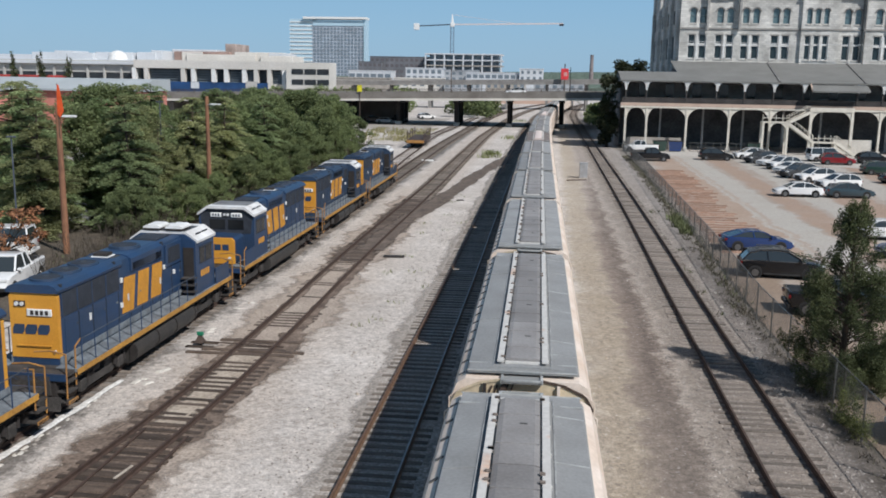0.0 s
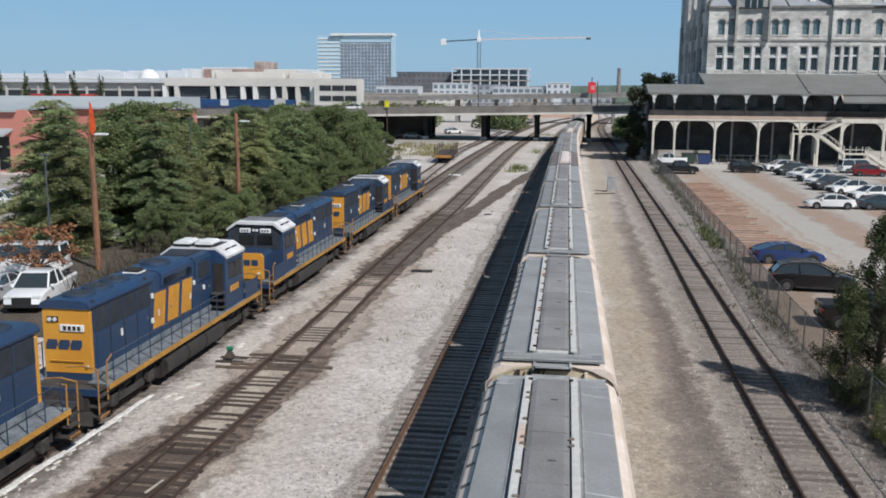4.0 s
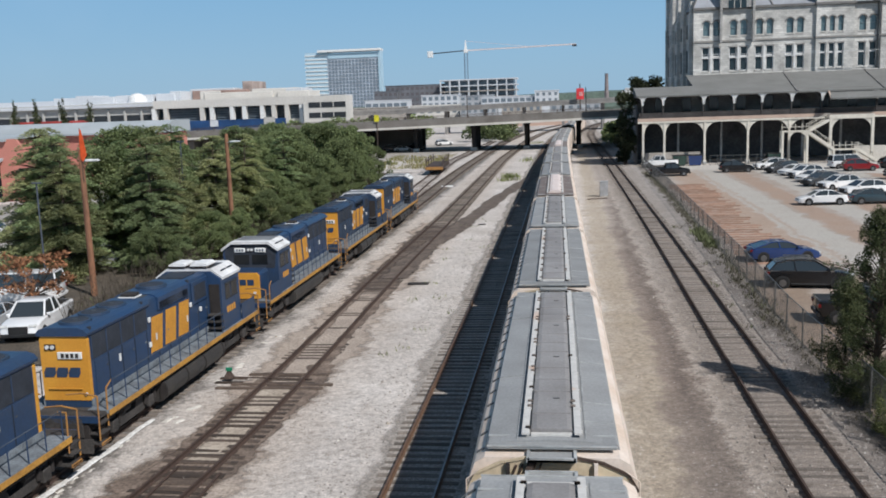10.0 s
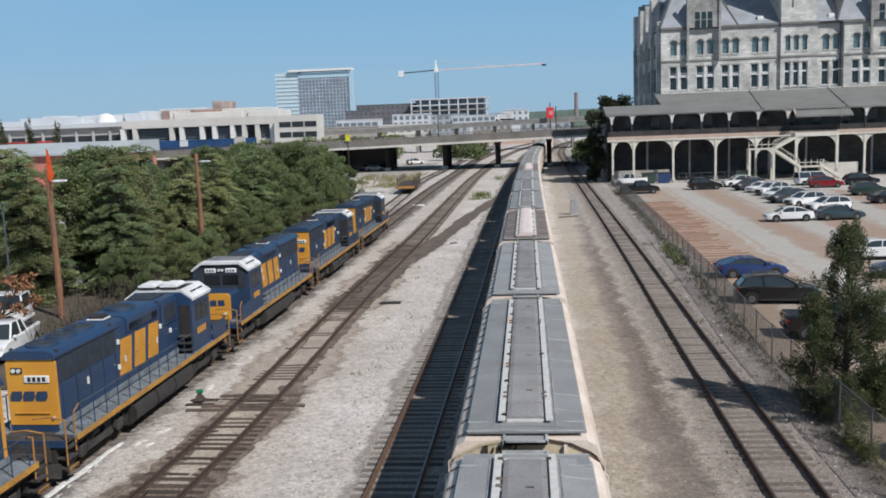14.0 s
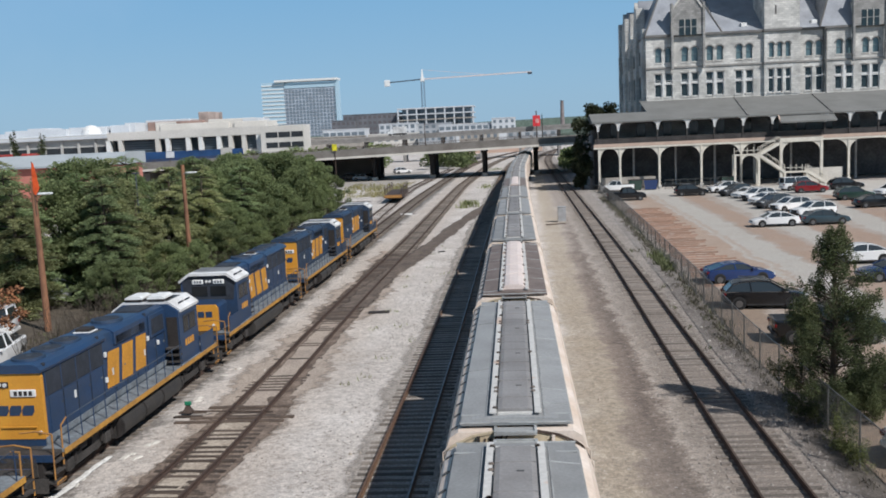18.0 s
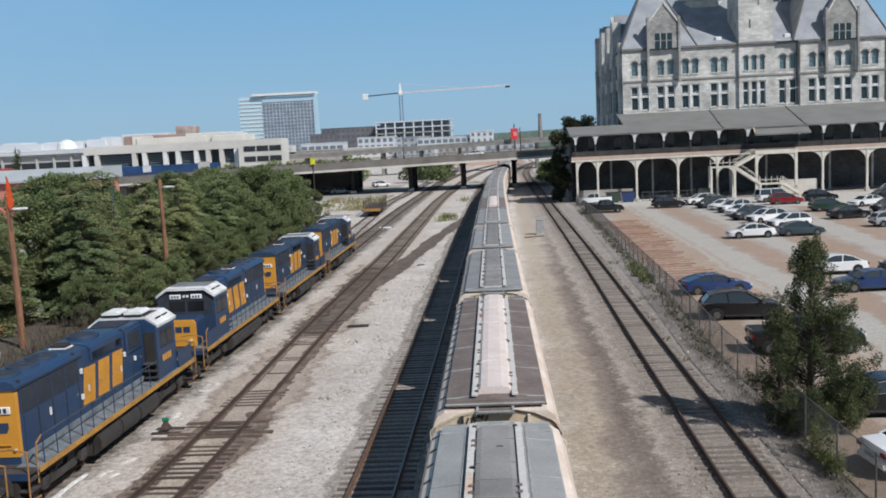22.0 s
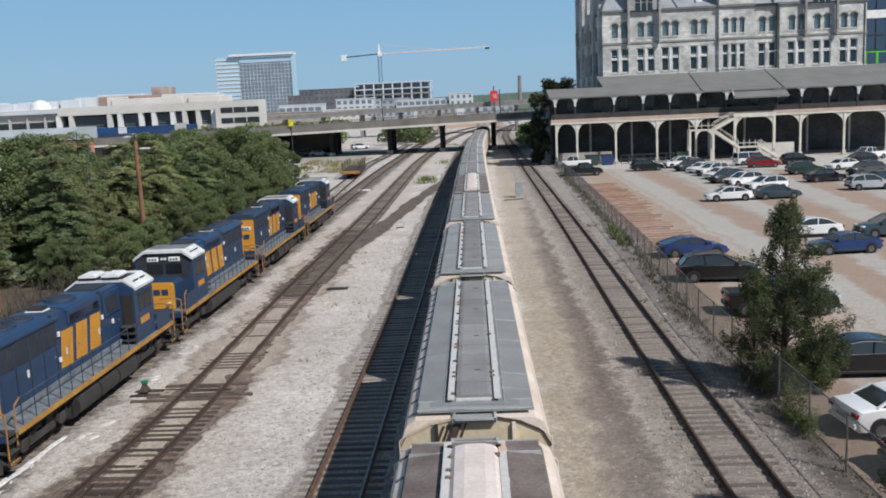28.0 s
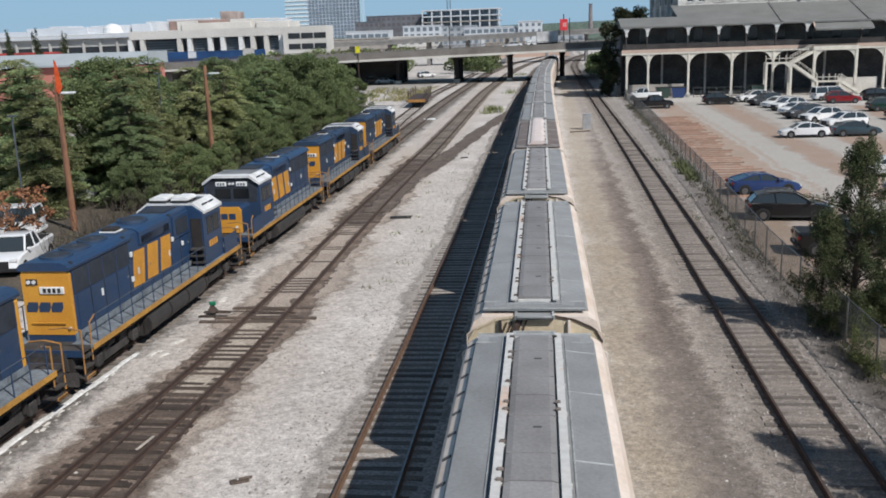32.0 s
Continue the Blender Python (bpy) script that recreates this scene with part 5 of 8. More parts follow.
def leaf_mesh(name, blobs, per, size, seed, material, droop=0.0, flat=False):
    v, f = leaves(blobs, per, size, seed, droop, flat)
    me = bpy.data.meshes.new(name)
    me.from_pydata(v.tolist(), [], f.tolist())
    me.materials.append(material)
    return me


def cedar(h, r, seed, material=M_CEDAR, size=0.085, per=900, label="tall dark green cedar with layered drooping branches"):
    """Layered evergreen of uneven outline, base at the origin."""
    rn = random.Random(seed)
    t = thing("tree", label, "tree", group="trees behind the locomotives")
    g = Geo()
    g.tube((0, 0, -0.15), (0.1, 0.05, h * 0.5), 0.24, 0.15, n=8).tube((0.1, 0.05, h * 0.5), (0.0, 0, h * 0.97), 0.15, 0.03, n=7)
    part("trunk", g, M_BARK, t)
    blobs, limbs = [], Geo()
    z = h * 0.08
    while z < h * 0.98:
        f = 1 - (z / h) ** 1.5
        reach = r * (0.30 + 0.75 * f)
        for i in range(9 if f > 0.4 else 5):
            a, lift = rn.uniform(0, 6.283), rn.uniform(-0.25, 0.3)
            out = reach * rn.uniform(0.6, 1.12)
            for u in (0.35, 0.62, 0.85, 1.0):
                q = out * u
                x, y = q * math.cos(a), q * math.sin(a)
                dz = lift + 0.25 * math.sin(u * 3.0) - q * 0.16
                s = rn.uniform(0.75, 1.05) * (0.40 + 0.55 * f) * (1.15 - 0.6 * u)
                blobs.append(((x, y, z + dz), (s * 1.1, s * 1.1, s * 0.30)))
            limbs.tube((0, 0, z - 0.3), (x * 0.9, y * 0.9, z + dz), 0.05, 0.015, n=4, caps=False)
        z += 0.72
    part("limb_framework", limbs, M_BARK, t)
    part("crown", leaf_mesh("crown", blobs, per, size, seed, material, 0.25, True), material, t, kind="stuff")
    return t


def broadleaf(h, r, seed, material=M_OAK, size=0.12, per=620, low=0.12, label="leafy broad green tree with a rounded uneven crown", group="trees behind the locomotives"):
    rn = random.Random(seed)
    t = thing("tree", label, "tree", group=group)
    g = Geo()
    g.tube((0, 0, -0.15), (0, 0, h * 0.35), 0.22, 0.15, n=8)
    blobs = []
    for i in range(95):
        a, e = rn.uniform(0, 6.283), rn.uniform(0, 1)
        z = h * (low + (0.93 - low) * e)
        q = r * rn.uniform(0.35, 1.05) * math.sqrt(max(0.05, 1 - (2 * e - 0.85) ** 2 * 0.8))
        x, y = q * math.cos(a), q * math.sin(a)
        s = rn.uniform(0.45, 1.1) * r * 0.23
        blobs.append(((x, y, z), (s, s, s * 0.8)))
        if i < 14:
            g.tube((0, 0, h * 0.3), (x * 0.9, y * 0.9, z), 0.07, 0.02, n=5, caps=False)
    part("trunk", g, M_BARK, t)
    part("crown", leaf_mesh("crown", blobs, per, size, seed, material), material, t, kind="stuff")
    return t


M_CEDARD = leafy("blue_green_cedar", (0.30, 0.365, 0.17), (0.17, 0.225, 0.105))
cedars = [cedar(10.2, 3.6, 21, M_CEDARD), cedar(9.2, 3.2, 22), cedar(10.6, 4.0, 23)]
oaks = [broadleaf(8.4, 4.2, 31), broadleaf(9.2, 4.6, 32)]
used = set()


def plant(pool, k, x, y, s, turn):
    m = pose(x, y, -0.05, 0, 0, turn) @ Matrix.Diagonal((s, s, s, 1))
    src = pool[k]
    if src.name in used:
        o = copy_thing(src, m)
    else:
        used.add(src.name)
        o = src
    o.matrix_basis = m


for k, x, y, s, turn in ((1, -33.6, 58.8, 0.97, 200), (0, -35.4, 61.0, 1.0, 20), (2, -37.2, 62.0, 0.98, 310), (2, -39, 66, 0.98, 80), (0, -34, 69, 0.92, 140), (2, -35.5, 78, 0.95, 300), (1, -31.0, 80, 1.0, 40), (0, -31.5, 88, 0.98, 250),
                         (1, -43, 74, 1.05, 130), (0, -36.9, 64.4, 0.9, 65), (1, -38.2, 65.2, 0.98, 165), (0, -35.4, 81.5, 1.02, 205), (2, -30.8, 72, 0.72, 190)):
    plant(cedars, k, x, y, s, turn)
for k, x, y, s, turn in ((1, -37.5, 76.5, 1.12, 40), (0, -34.4, 68.5, 1.05, 170), (0, -33, 96, 1.0, 0), (1, -31, 104, 0.98, 90), (0, -34.5, 110, 1.05, 200), (1, -31, 117, 1.0, 30), (0, -30.5, 127, 1.02, 120), (1, -33.5, 124, 1.0, 310), (0, -31.5, 138, 1.0, 20), (1, -35, 136, 1.0, 77),
                         (0, -40, 92, 1.0, 150), (1, -40, 112, 1.0, 10), (0, -41, 128, 1.05, 99), (1, -44, 140, 1.0, 250), (0, -29.5, 92, 0.6, 11), (1, -28.0, 110, 0.55, 70), (0, -28.2, 100, 0.6, 123), (1, -26.2, 66, 0.42, 5), (0, -26.0, 72, 0.4, 55), (1, -25.8, 79, 0.45, 95), (0, -25.8, 86, 0.45, 145), (1, -25.6, 93, 0.45, 15), (0, -25.9, 105, 0.5, 215), (1, -26.2, 116, 0.5, 265), (0, -26.5, 124, 0.55, 35), (1, -27.0, 132, 0.6, 185), (0, -27.5, 60, 0.42, 300)):
    plant(oaks, k, x, y, s, turn)
for k, x, y, s, turn in ((0, -29.6, 63.5, 0.9, 12), (1, -30.6, 66.5, 1.05, 212), (2, -29.4, 84, 0.85, 100), (0, -29.0, 95, 0.85, 33)):
    plant(cedars, k, x, y, s, turn)
M_BRUSH = mat("bare_brush", (0.085, 0.07, 0.052), 0.95, var=0.3, scale=1, fine=8, bump=0, isl_var=0.4)


def twigs(spots, n, h, seed):
    r = random.Random(seed)
    g = Geo()
    for x, y, rad in spots:
        for _ in range(n):
            a, q = r.uniform(0, 6.283), rad * math.sqrt(r.random())
            bx, by = x + q * math.cos(a), y + q * math.sin(a)
            k = h * r.uniform(0.5, 1.2)
            ex, ey = bx + r.uniform(-0.4, 0.4) * k, by + r.uniform(-0.4, 0.4) * k
            g.tube((bx, by, -0.12), (ex, ey, k), 0.022, 0.008, n=3, caps=False)
            for _ in range(3):
                f = r.uniform(0.35, 0.95)
                p = (bx + (ex - bx) * f, by + (ey - by) * f, k * f)
                g.tube(p, (p[0] + r.uniform(-0.5, 0.5), p[1] + r.uniform(-0.5, 0.5), p[2] + r.uniform(0.1, 0.5)), 0.012, 0.005, n=3, caps=False)
    return g


single("brush", twigs([(-26.5 - 0.02 * i + r3.uniform(-1.5, 1.0), 46 + i * 2.6, 1.8) for i in range(36)], 26, 1.7, 6), M_BRUSH, "bare grey brown brush under the trees", "brush", kind="stuff")
single("undergrowth", blades([(-27 + r3.uniform(-2, 1.5), 45 + i * 1.1, 1.2) for i in range(85)], 12, 0.36, 8, 0.8), M_WEED, "low green undergrowth below the trees", "undergrowth", kind="stuff")
dead = thing("tree", "small dying tree with rust brown leaves", "tree", pose(-29.6, 47.6, -0.05))
g = Geo().tube((0, 0, -0.1), (0.1, 0, 2.0), 0.08, 0.05, n=6)
dl, rn = [], random.Random(5)
for _ in range(34):
    x, y, z = rn.uniform(-1.9, 1.9), rn.uniform(-1, 1), rn.uniform(1.4, 3.7)
    g.tube((0, 0, 1.2), (x, y, z), 0.03, 0.01, n=4, caps=False)
    dl.append(((x, y, z), (0.45, 0.4, 0.25)))
part("trunk", g, M_BARK, dead)
part("crown", leaf_mesh("crown", dl, 420, 0.10, 9, M_DRYLEAF), M_DRYLEAF, dead, kind="stuff")

# ---- car park behind the trees and its shop ----
single("side_lot", Geo().box(-100, -29.8, 30, 112, -0.5, -0.055), M_CONC, "pale grey asphalt car park behind the trees", "car park", kind="structure")
vehicle("pickup", P_WHITE, "white pickup truck parked nose towards the tracks", pose(-27.4, 44.3, -0.055, 0, 0, -80), "truck")
vehicle("sedan", P_SILVER, "silver blue sedan parked beside a white pickup", pose(-30.2, 44.1, -0.055, 0, 0, -80))
vehicle("van", P_WHITE, "white van half hidden by brown branches", pose(-32.7, 51.2, -0.055, 0, 0, 192), "van")
vehicle("pickup", P_WHITE, "white pickup truck in a shaded lot beside trees", pose(-53.4, 79.5, -0.055, 0, 0, 15), "truck")
vehicle("suv", P_SILVER, "pale grey car standing under the trees", pose(-34, 64, -0.055, 0, 0, 20))
M_PINK = mat("salmon_stucco", (0.52, 0.21, 0.16), 0.85, var=0.1, scale=0.4, fine=6, bump=0.05, col2=(0.45, 0.18, 0.14))
M_METALROOF = mat("grey_metal_roof", (0.40, 0.43, 0.44), 0.65, 0.0, var=0.08, scale=0.2, fine=4, col2=(0.32, 0.35, 0.36))
shop = thing("shop_building", "low salmon pink shop with a long grey metal roof", "building", pose(-74, 116, -0.1))
part("wall", Geo().box(-46, 0, 0, 0.4, 0, 8.4), M_PINK, shop, "salmon pink front wall")
part("wall", Geo().box(-46, -0.2, 0.4, 9, 0, 8.2), M_PINK, shop)
part("hall_wall", Geo().box(-46, 11.6, 22.8, 34, 0, 8.1), M_PINK, shop, "salmon pink rear hall")
part("buttress", Geo().prism([(0.0, 0), (4.6, 0), (4.6, 4.2), (1.6, 8.4), (0.0, 8.4)], 0, 0.5), M_PINK, shop, "sloping pink side wall")
part("front_roof", Geo().prism([(-0.6, 8.4), (9.5, 8.9), (9.5, 8.6), (-0.6, 8.1)], -46, 0.3, "x"), M_METALROOF, shop)
part("roof", Geo().prism([(22.0, 8.1), (22.0, 8.4), (27.5, 10.0), (34.5, 10.0), (34.5, 8.1)], -46, 12.1, "x"), M_METALROOF, shop, "long grey metal roof")
part("awning", Geo().prism([(-2.4, 5.2), (0, 5.9), (0, 5.6), (-2.4, 4.9)], -30, -0.4, "x"), M_METALROOF, shop, "grey entrance awning")
part("shop_front", Geo().box(-30, -1.0, -0.06, 0.0, 0.3, 4.8), M_GLASS, shop, "dark glazed shop front")
for x in (-28, -20, -12, -4):
    part("column", Geo().box(x - 0.25, x + 0.25, -2.2, -1.7, 0, 5.0), M_TAN, shop, "pale square column")
bol = thing("street_lamp", "grey lamp column standing before a shop", "lamp", pose(-74.2, 112, -0.1))
part("pole", Geo().tube((0, 0, 0), (0, 0, 3.6), 0.16), M_DECK, bol)
part("head", Geo().box(-0.6, 0.6, -0.2, 0.2, 3.6, 3.8, 0.03), M_DECK, bol)

# ---- poles ----
M_POLE = mat("creosote_pole", (0.31, 0.15, 0.08), 0.85, var=0.25, scale=1.5, fine=12, bump=0.2, col2=(0.15, 0.075, 0.045), streak=6)
M_ORANGE = mat("orange_cloth", (0.72, 0.10, 0.02), 0.8, var=0.1, scale=2, fine=10, bump=0.05)
for x, y, h, flag in ((-29.04, 53.3, 9.2, True), (-28.03, 75.8, 9.3, False)):
    p = thing("utility_pole", "brown wooden pole with an orange banner and a lamp" if flag else "brown wooden pole with a small white lamp", "pole", pose(x, y, -0.1))
    part("pole", Geo().tube((0, 0, 0), (-0.02, 0, h), 0.21, 0.15, n=12), M_POLE, p)
    part("lamp_arm", Geo().rod([(0, -0.1, h - 0.75), (0.6, -0.25, h - 0.62)], 0.03), M_DECK, p)
    part("lamp_head", Geo().box(0.4, 1.25, -0.4, -0.1, h - 0.72, h - 0.58, 0.04), M_LAMP, p, "white lamp head")
    if flag:
        part("banner", Geo().prism([(0.06, h - 0.55), (0.20, h - 0.75), (0.44, h - 0.35), (0.34, h + 0.45), (0.20, h + 1.2), (0.12, h + 1.25), (0.06, h + 0.4)], -0.20, -0.14), M_ORANGE, p, "furled orange banner")
        part("staff", Geo().tube((0.1, -0.15, h - 2.0), (0.1, -0.15, h + 1.3), 0.025), M_STEEL, p)
for x, y, h in ((-33.5, 55.5, 7.0), (-31.0, 73.0, 8.8)):
    p = thing("light_pole", "slim grey light pole standing among trees", "pole", pose(x, y, -0.1))
    part("pole", Geo().tube((0, 0, 0), (0, 0, h), 0.06, 0.05), M_RAILGREY, p)
    part("head", Geo().box(-0.3, 0.3, -0.12, 0.12, h, h + 0.1, 0.03), M_RAILGREY, p)

M_LITTERG = frayed(mat("leaf_litter_soil", (0.11, 0.088, 0.066), 0.97, var=0.5, scale=0.6, fine=8, bump=0.3, col2=(0.065, 0.055, 0.042)))
ground_strip("leaf_litter", strip(lambda y: -26.4 - 0.012 * y - 1.4 * min(max(y - 48, 0) / 8, 1), 38, 150, 5.2, -0.03, 9, 0.6, 0.2), M_LITTERG, "dark soil and dead leaves under the trees", "soil")

# ---- car park on the right ----
PALE_LANE, BROWN_BAY = (0.41, 0.385, 0.345), (0.33, 0.235, 0.175)
M_LOT = gravel("brown_lot_surface", [
    (11.6, 0.014, 1.5, 0.7, (0.24, 0.175, 0.125), 0.85, 58, 66, 0.0),
    (17.2, 0.003, 1.2, 1.3, (0.36, 0.265, 0.20), 0.8),
    (18.4, 0.022, 1.55, 0.35, PALE_LANE, 0.95),
    (17.5, 0.02, 0.12, 0.25, (0.33, 0.235, 0.17), 0.5),
    (21.0, 0.0315, 1.0, 0.4, BROWN_BAY, 0.85),
    (22.6, 0.049, 0.9, 0.5, PALE_LANE, 0.9),
    (24.6, 0.066, 1.7, 0.5, BROWN_BAY, 0.9),
    (25.6, 0.105, 1.3, 0.6, PALE_LANE, 0.9),
    (27.5, 0.118, 1.2, 0.6, (0.34, 0.24, 0.18), 0.85),
    (31.0, 0.125, 1.6, 0.8, PALE_LANE, 0.8),
], (0.31, 0.26, 0.215), (0.39, 0.34, 0.295), (0.31, 0.235, 0.18), 0.2, 0.45)
M_LANE = gravel("grey_lane", [], (0.43, 0.40, 0.36), (0.50, 0.475, 0.43), (0.40, 0.36, 0.31), 0.2, 0.4)
M_RIDGE = mat("red_brown_soil", (0.25, 0.15, 0.105), 0.95, var=0.3, scale=0.6, fine=6, bump=0.2, col2=(0.24, 0.155, 0.11), isl_var=0.2)


def fence_x(y):
    return float(np.interp(y, [10, 28, 43, 57, 83, 112, 160], [10.6, 10.6, 10.6, 11.2, 11.95, 12.75, 13.4]))


edge = [(fence_x(y) + 0.25, y, -0.06) for y in (18, 28, 43, 57, 83, 112, 151)]
single("parking_lot", Geo().add(edge + [(140, 151, -0.06), (140, 18, -0.06)], [tuple(range(9))]), M_LOT, "brown dirt and asphalt car park", "car park", kind="structure")
single("driving_lane", Geo().add([(x, y, -0.055) for x, y in ((13.6, 150.9), (13.6, 142), (28, 141), (44, 127), (90, 120), (90, 150.9))], [tuple(range(6))]), M_LANE, "grey apron in front of a canopy", "lane", kind="structure")
rdg = Geo()
rr = random.Random(17)
for i in range(44):
    y = 62 + i * 1.3
    x0 = fence_x(y) + 0.9 + rr.uniform(-0.2, 0.3)
    x1 = x0 + rr.uniform(3.5, 4.7)
    n = 8
    v, f = [], []
    for k in range(n + 1):
        x = x0 + (x1 - x0) * k / n
        w = 0.42 + rr.uniform(-0.10, 0.10) - 0.14 * k / n
        yy = y + rr.uniform(-0.07, 0.07)
        v += [(x, yy - w, -0.062), (x, yy, 0.02 + rr.uniform(-0.015, 0.05)), (x, yy + w, -0.062)]
        if k:
            a, b = 3 * (k - 1), 3 * k
            f += [(a, a + 1, b + 1, b), (a + 1, a + 2, b + 2, b + 1)]
    rdg.add(v, f)
single("soil_ridges", rdg, M_RIDGE, "rows of low red brown soil ridges", "ground", kind="stuff")

# fence of steel posts and wire
M_WIRE = mat("galvanised_wire", (0.21, 0.21, 0.20), 0.5, 0.6, var=0.2, scale=2, fine=10, bump=0)
fence = thing("chain_link_fence", "grey chain link fence with steel posts along a car park", "fence")
ys = list(np.arange(20, 152, 3.0))
for y in ys:
    part("post", Geo().tube((fence_x(y), y, -0.12), (fence_x(y), y, 1.75), 0.035, n=6), M_WIRE, fence)
for y in ys[:-1]:
    part("top_rail", Geo().tube((fence_x(y), y, 1.70), (fence_x(y + 3), y + 3, 1.70), 0.022, n=5), M_WIRE, fence)
wires = Geo()
y = 20.0
while y < 149.5:
    st = 0.11 if y < 70 else 0.22
    for a, b in ((0.0, 1.68), (1.68, 0.0)):
        wires.tube((fence_x(y), y, a), (fence_x(y + 1.68), y + 1.68, b), 0.0035 if y < 70 else 0.005, n=3, caps=False)
    y += st
part("wire_mesh", wires, M_WIRE, fence, "woven wire mesh", kind="stuff")
r4 = random.Random(23)
M_FENCEWEED = mat("fence_weed", (0.13, 0.15, 0.065), 0.85, var=0.3, scale=1, fine=6, bump=0, isl_var=0.4, col2=(0.10, 0.11, 0.05))
M_DRYWEED = mat("dry_weed", (0.125, 0.108, 0.08), 0.9, var=0.3, scale=1, fine=6, bump=0, isl_var=0.45, col2=(0.08, 0.075, 0.052))
single("weeds", blades([(fence_x(y) + r4.uniform(-0.75, 0.35), y, 0.4) for y in np.arange(44, 140, 0.28)], 12, 0.21, 31, 0.9), M_DRYWEED, "dry grey brown weeds along a wire fence", "weeds", kind="stuff")
single("weeds", blades([(fence_x(y) + r4.uniform(-0.6, 0.4), y, 0.35) for y in np.arange(46, 140, 0.6)], 8, 0.26, 33, 0.9), M_WEED, "straggling green weeds along a wire fence", "weeds", kind="stuff")
single("weeds", blades([(fence_x(y) + r4.uniform(-0.35, 0.35), y, 0.3) for y in np.arange(17, 46, 0.4)], 16, 0.15, 35, 0.9), M_DRYWEED, "low dry weeds on dark soil under a fence", "weeds", kind="stuff")
single("weeds", blades([(fence_x(y) - r4.uniform(0.0, 0.8), y, 0.5) for y in np.arange(69, 78, 0.35)], 18, 0.5, 32, 0.6), M_FENCEWEED, "taller green weeds against a wire fence", "weeds", kind="stuff")
single("weeds", blades([(fence_x(y) - r4.uniform(0.8, 2.0), y, 0.4) for y in (79.5, 80.0, 80.4, 62, 55, 49.5, 45)], 12, 0.25, 34, 0.9), M_WEED, "small weeds on a ballast shoulder", "weeds", kind="stuff")

# tree at the fence
near = thing("tree", "dark green juniper with a sparse ragged top", "tree", pose(11.3, 33.8, -0.1))
nb, tr = [], Geo()
tr.tube((0, 0, -0.05), (0.12, 0, 3.2), 0.15, 0.10, n=8).tube((0.12, 0, 3.2), (0.1, 0, 7.0), 0.10, 0.02, n=6)
rn = random.Random(3)
PROFILE_Z, PROFILE_R = (0.2, 0.9, 1.8, 2.8, 3.8, 4.6, 5.2, 5.7, 6.2, 6.7, 7.1), (1.3, 1.9, 2.05, 1.95, 1.75, 1.35, 1.0, 0.55, 0.62, 0.5, 0.15)
for i in range(250):
    z = 0.25 + 6.7 * rn.random() ** 1.15
    reach = float(np.interp(z, PROFILE_Z, PROFILE_R)) * rn.uniform(0.85, 1.12)
    a, q = rn.uniform(0, 6.283), reach * rn.uniform(0.35, 1.0)
    x, y = q * math.cos(a) + 0.1, q * math.sin(a)
    w = rn.uniform(0.20, 0.42) * (1.0 if z < 4.6 else 0.7)
    # each spray leans out and up
    for u in (0.0, 0.5, 1.0):
        nb.append(((x * (1 + 0.10 * u), y * (1 + 0.10 * u), z + 0.30 * u), (w * (1 - 0.45 * u), w * (1 - 0.45 * u), w * 0.8)))
    if i % 2 == 0:
        tr.tube((0.1, 0, max(0.3, z - 0.7)), (x, y, z), 0.03, 0.01, n=4, caps=False)
for x, y, z, w in ((-1.45, 0.1, 5.0, 0.24), (-1.75, 0.0, 5.15, 0.16), (1.35, 0.1, 5.35, 0.30), (1.65, 0.1, 5.5, 0.2), (2.15, 0.2, 3.0, 0.3), (0.75, 0, 6.05, 0.3), (-0.5, 0.1, 6.2, 0.26)):
    nb.append(((x, y, z), (w, w, w * 0.7)))
    tr.tube((0.1, 0, z - 0.5), (x, y, z), 0.025, 0.01, n=4, caps=False)
part("trunk", tr, M_BARK, near)
part("crown", leaf_mesh("crown", nb, 2500, 0.036, 77, M_NEARLEAF), M_NEARLEAF, near, kind="stuff")
bush = thing("bush", "low dark bush leaning on a wire fence", "bush", pose(12.9, 34.6, -0.1))
part("stem", twigs([(0, 0, 0.4)], 10, 1.0, 8), M_BARK, bush)
part("leaves", leaf_mesh("leaves", [((rn.uniform(-0.9, 0.9), rn.uniform(-0.7, 0.7), rn.uniform(0.4, 2.4)), (0.5, 0.5, 0.4)) for _ in range(14)], 1300, 0.075, 78, M_NEARLEAF), M_NEARLEAF, bush, kind="stuff")
vine = thing("creeper", "yellow green creeper hanging over a fence panel", "creeper", pose(10.65, 30.2, -0.1))
M_CREEPER = leafy("creeper_leaf", (0.17, 0.19, 0.07), (0.09, 0.105, 0.04), isl=0.45)
part("stem", Geo().rod([(0, 1.3, 0.0), (0.05, 1.2, 1.0), (0, 0.9, 1.78), (0.02, -0.6, 1.72)], 0.02), M_BARK, vine)
hang = [((rn.uniform(-0.2, 0.2), u, rn.uniform(0.15, 1.75) * (1 - 0.28 * abs(u))), (0.16, 0.24, 0.24)) for u in [rn.uniform(-1.5, 1.6) for _ in range(34)]]
hang += [((rn.uniform(-0.3, 0.1), rn.uniform(-1.6, 0.4), rn.uniform(0.1, 0.6)), (0.22, 0.3, 0.2)) for _ in range(16)]
part("leaves", leaf_mesh("leaves", hang, 2600, 0.034, 79, M_CREEPER), M_CREEPER, vine, kind="stuff")

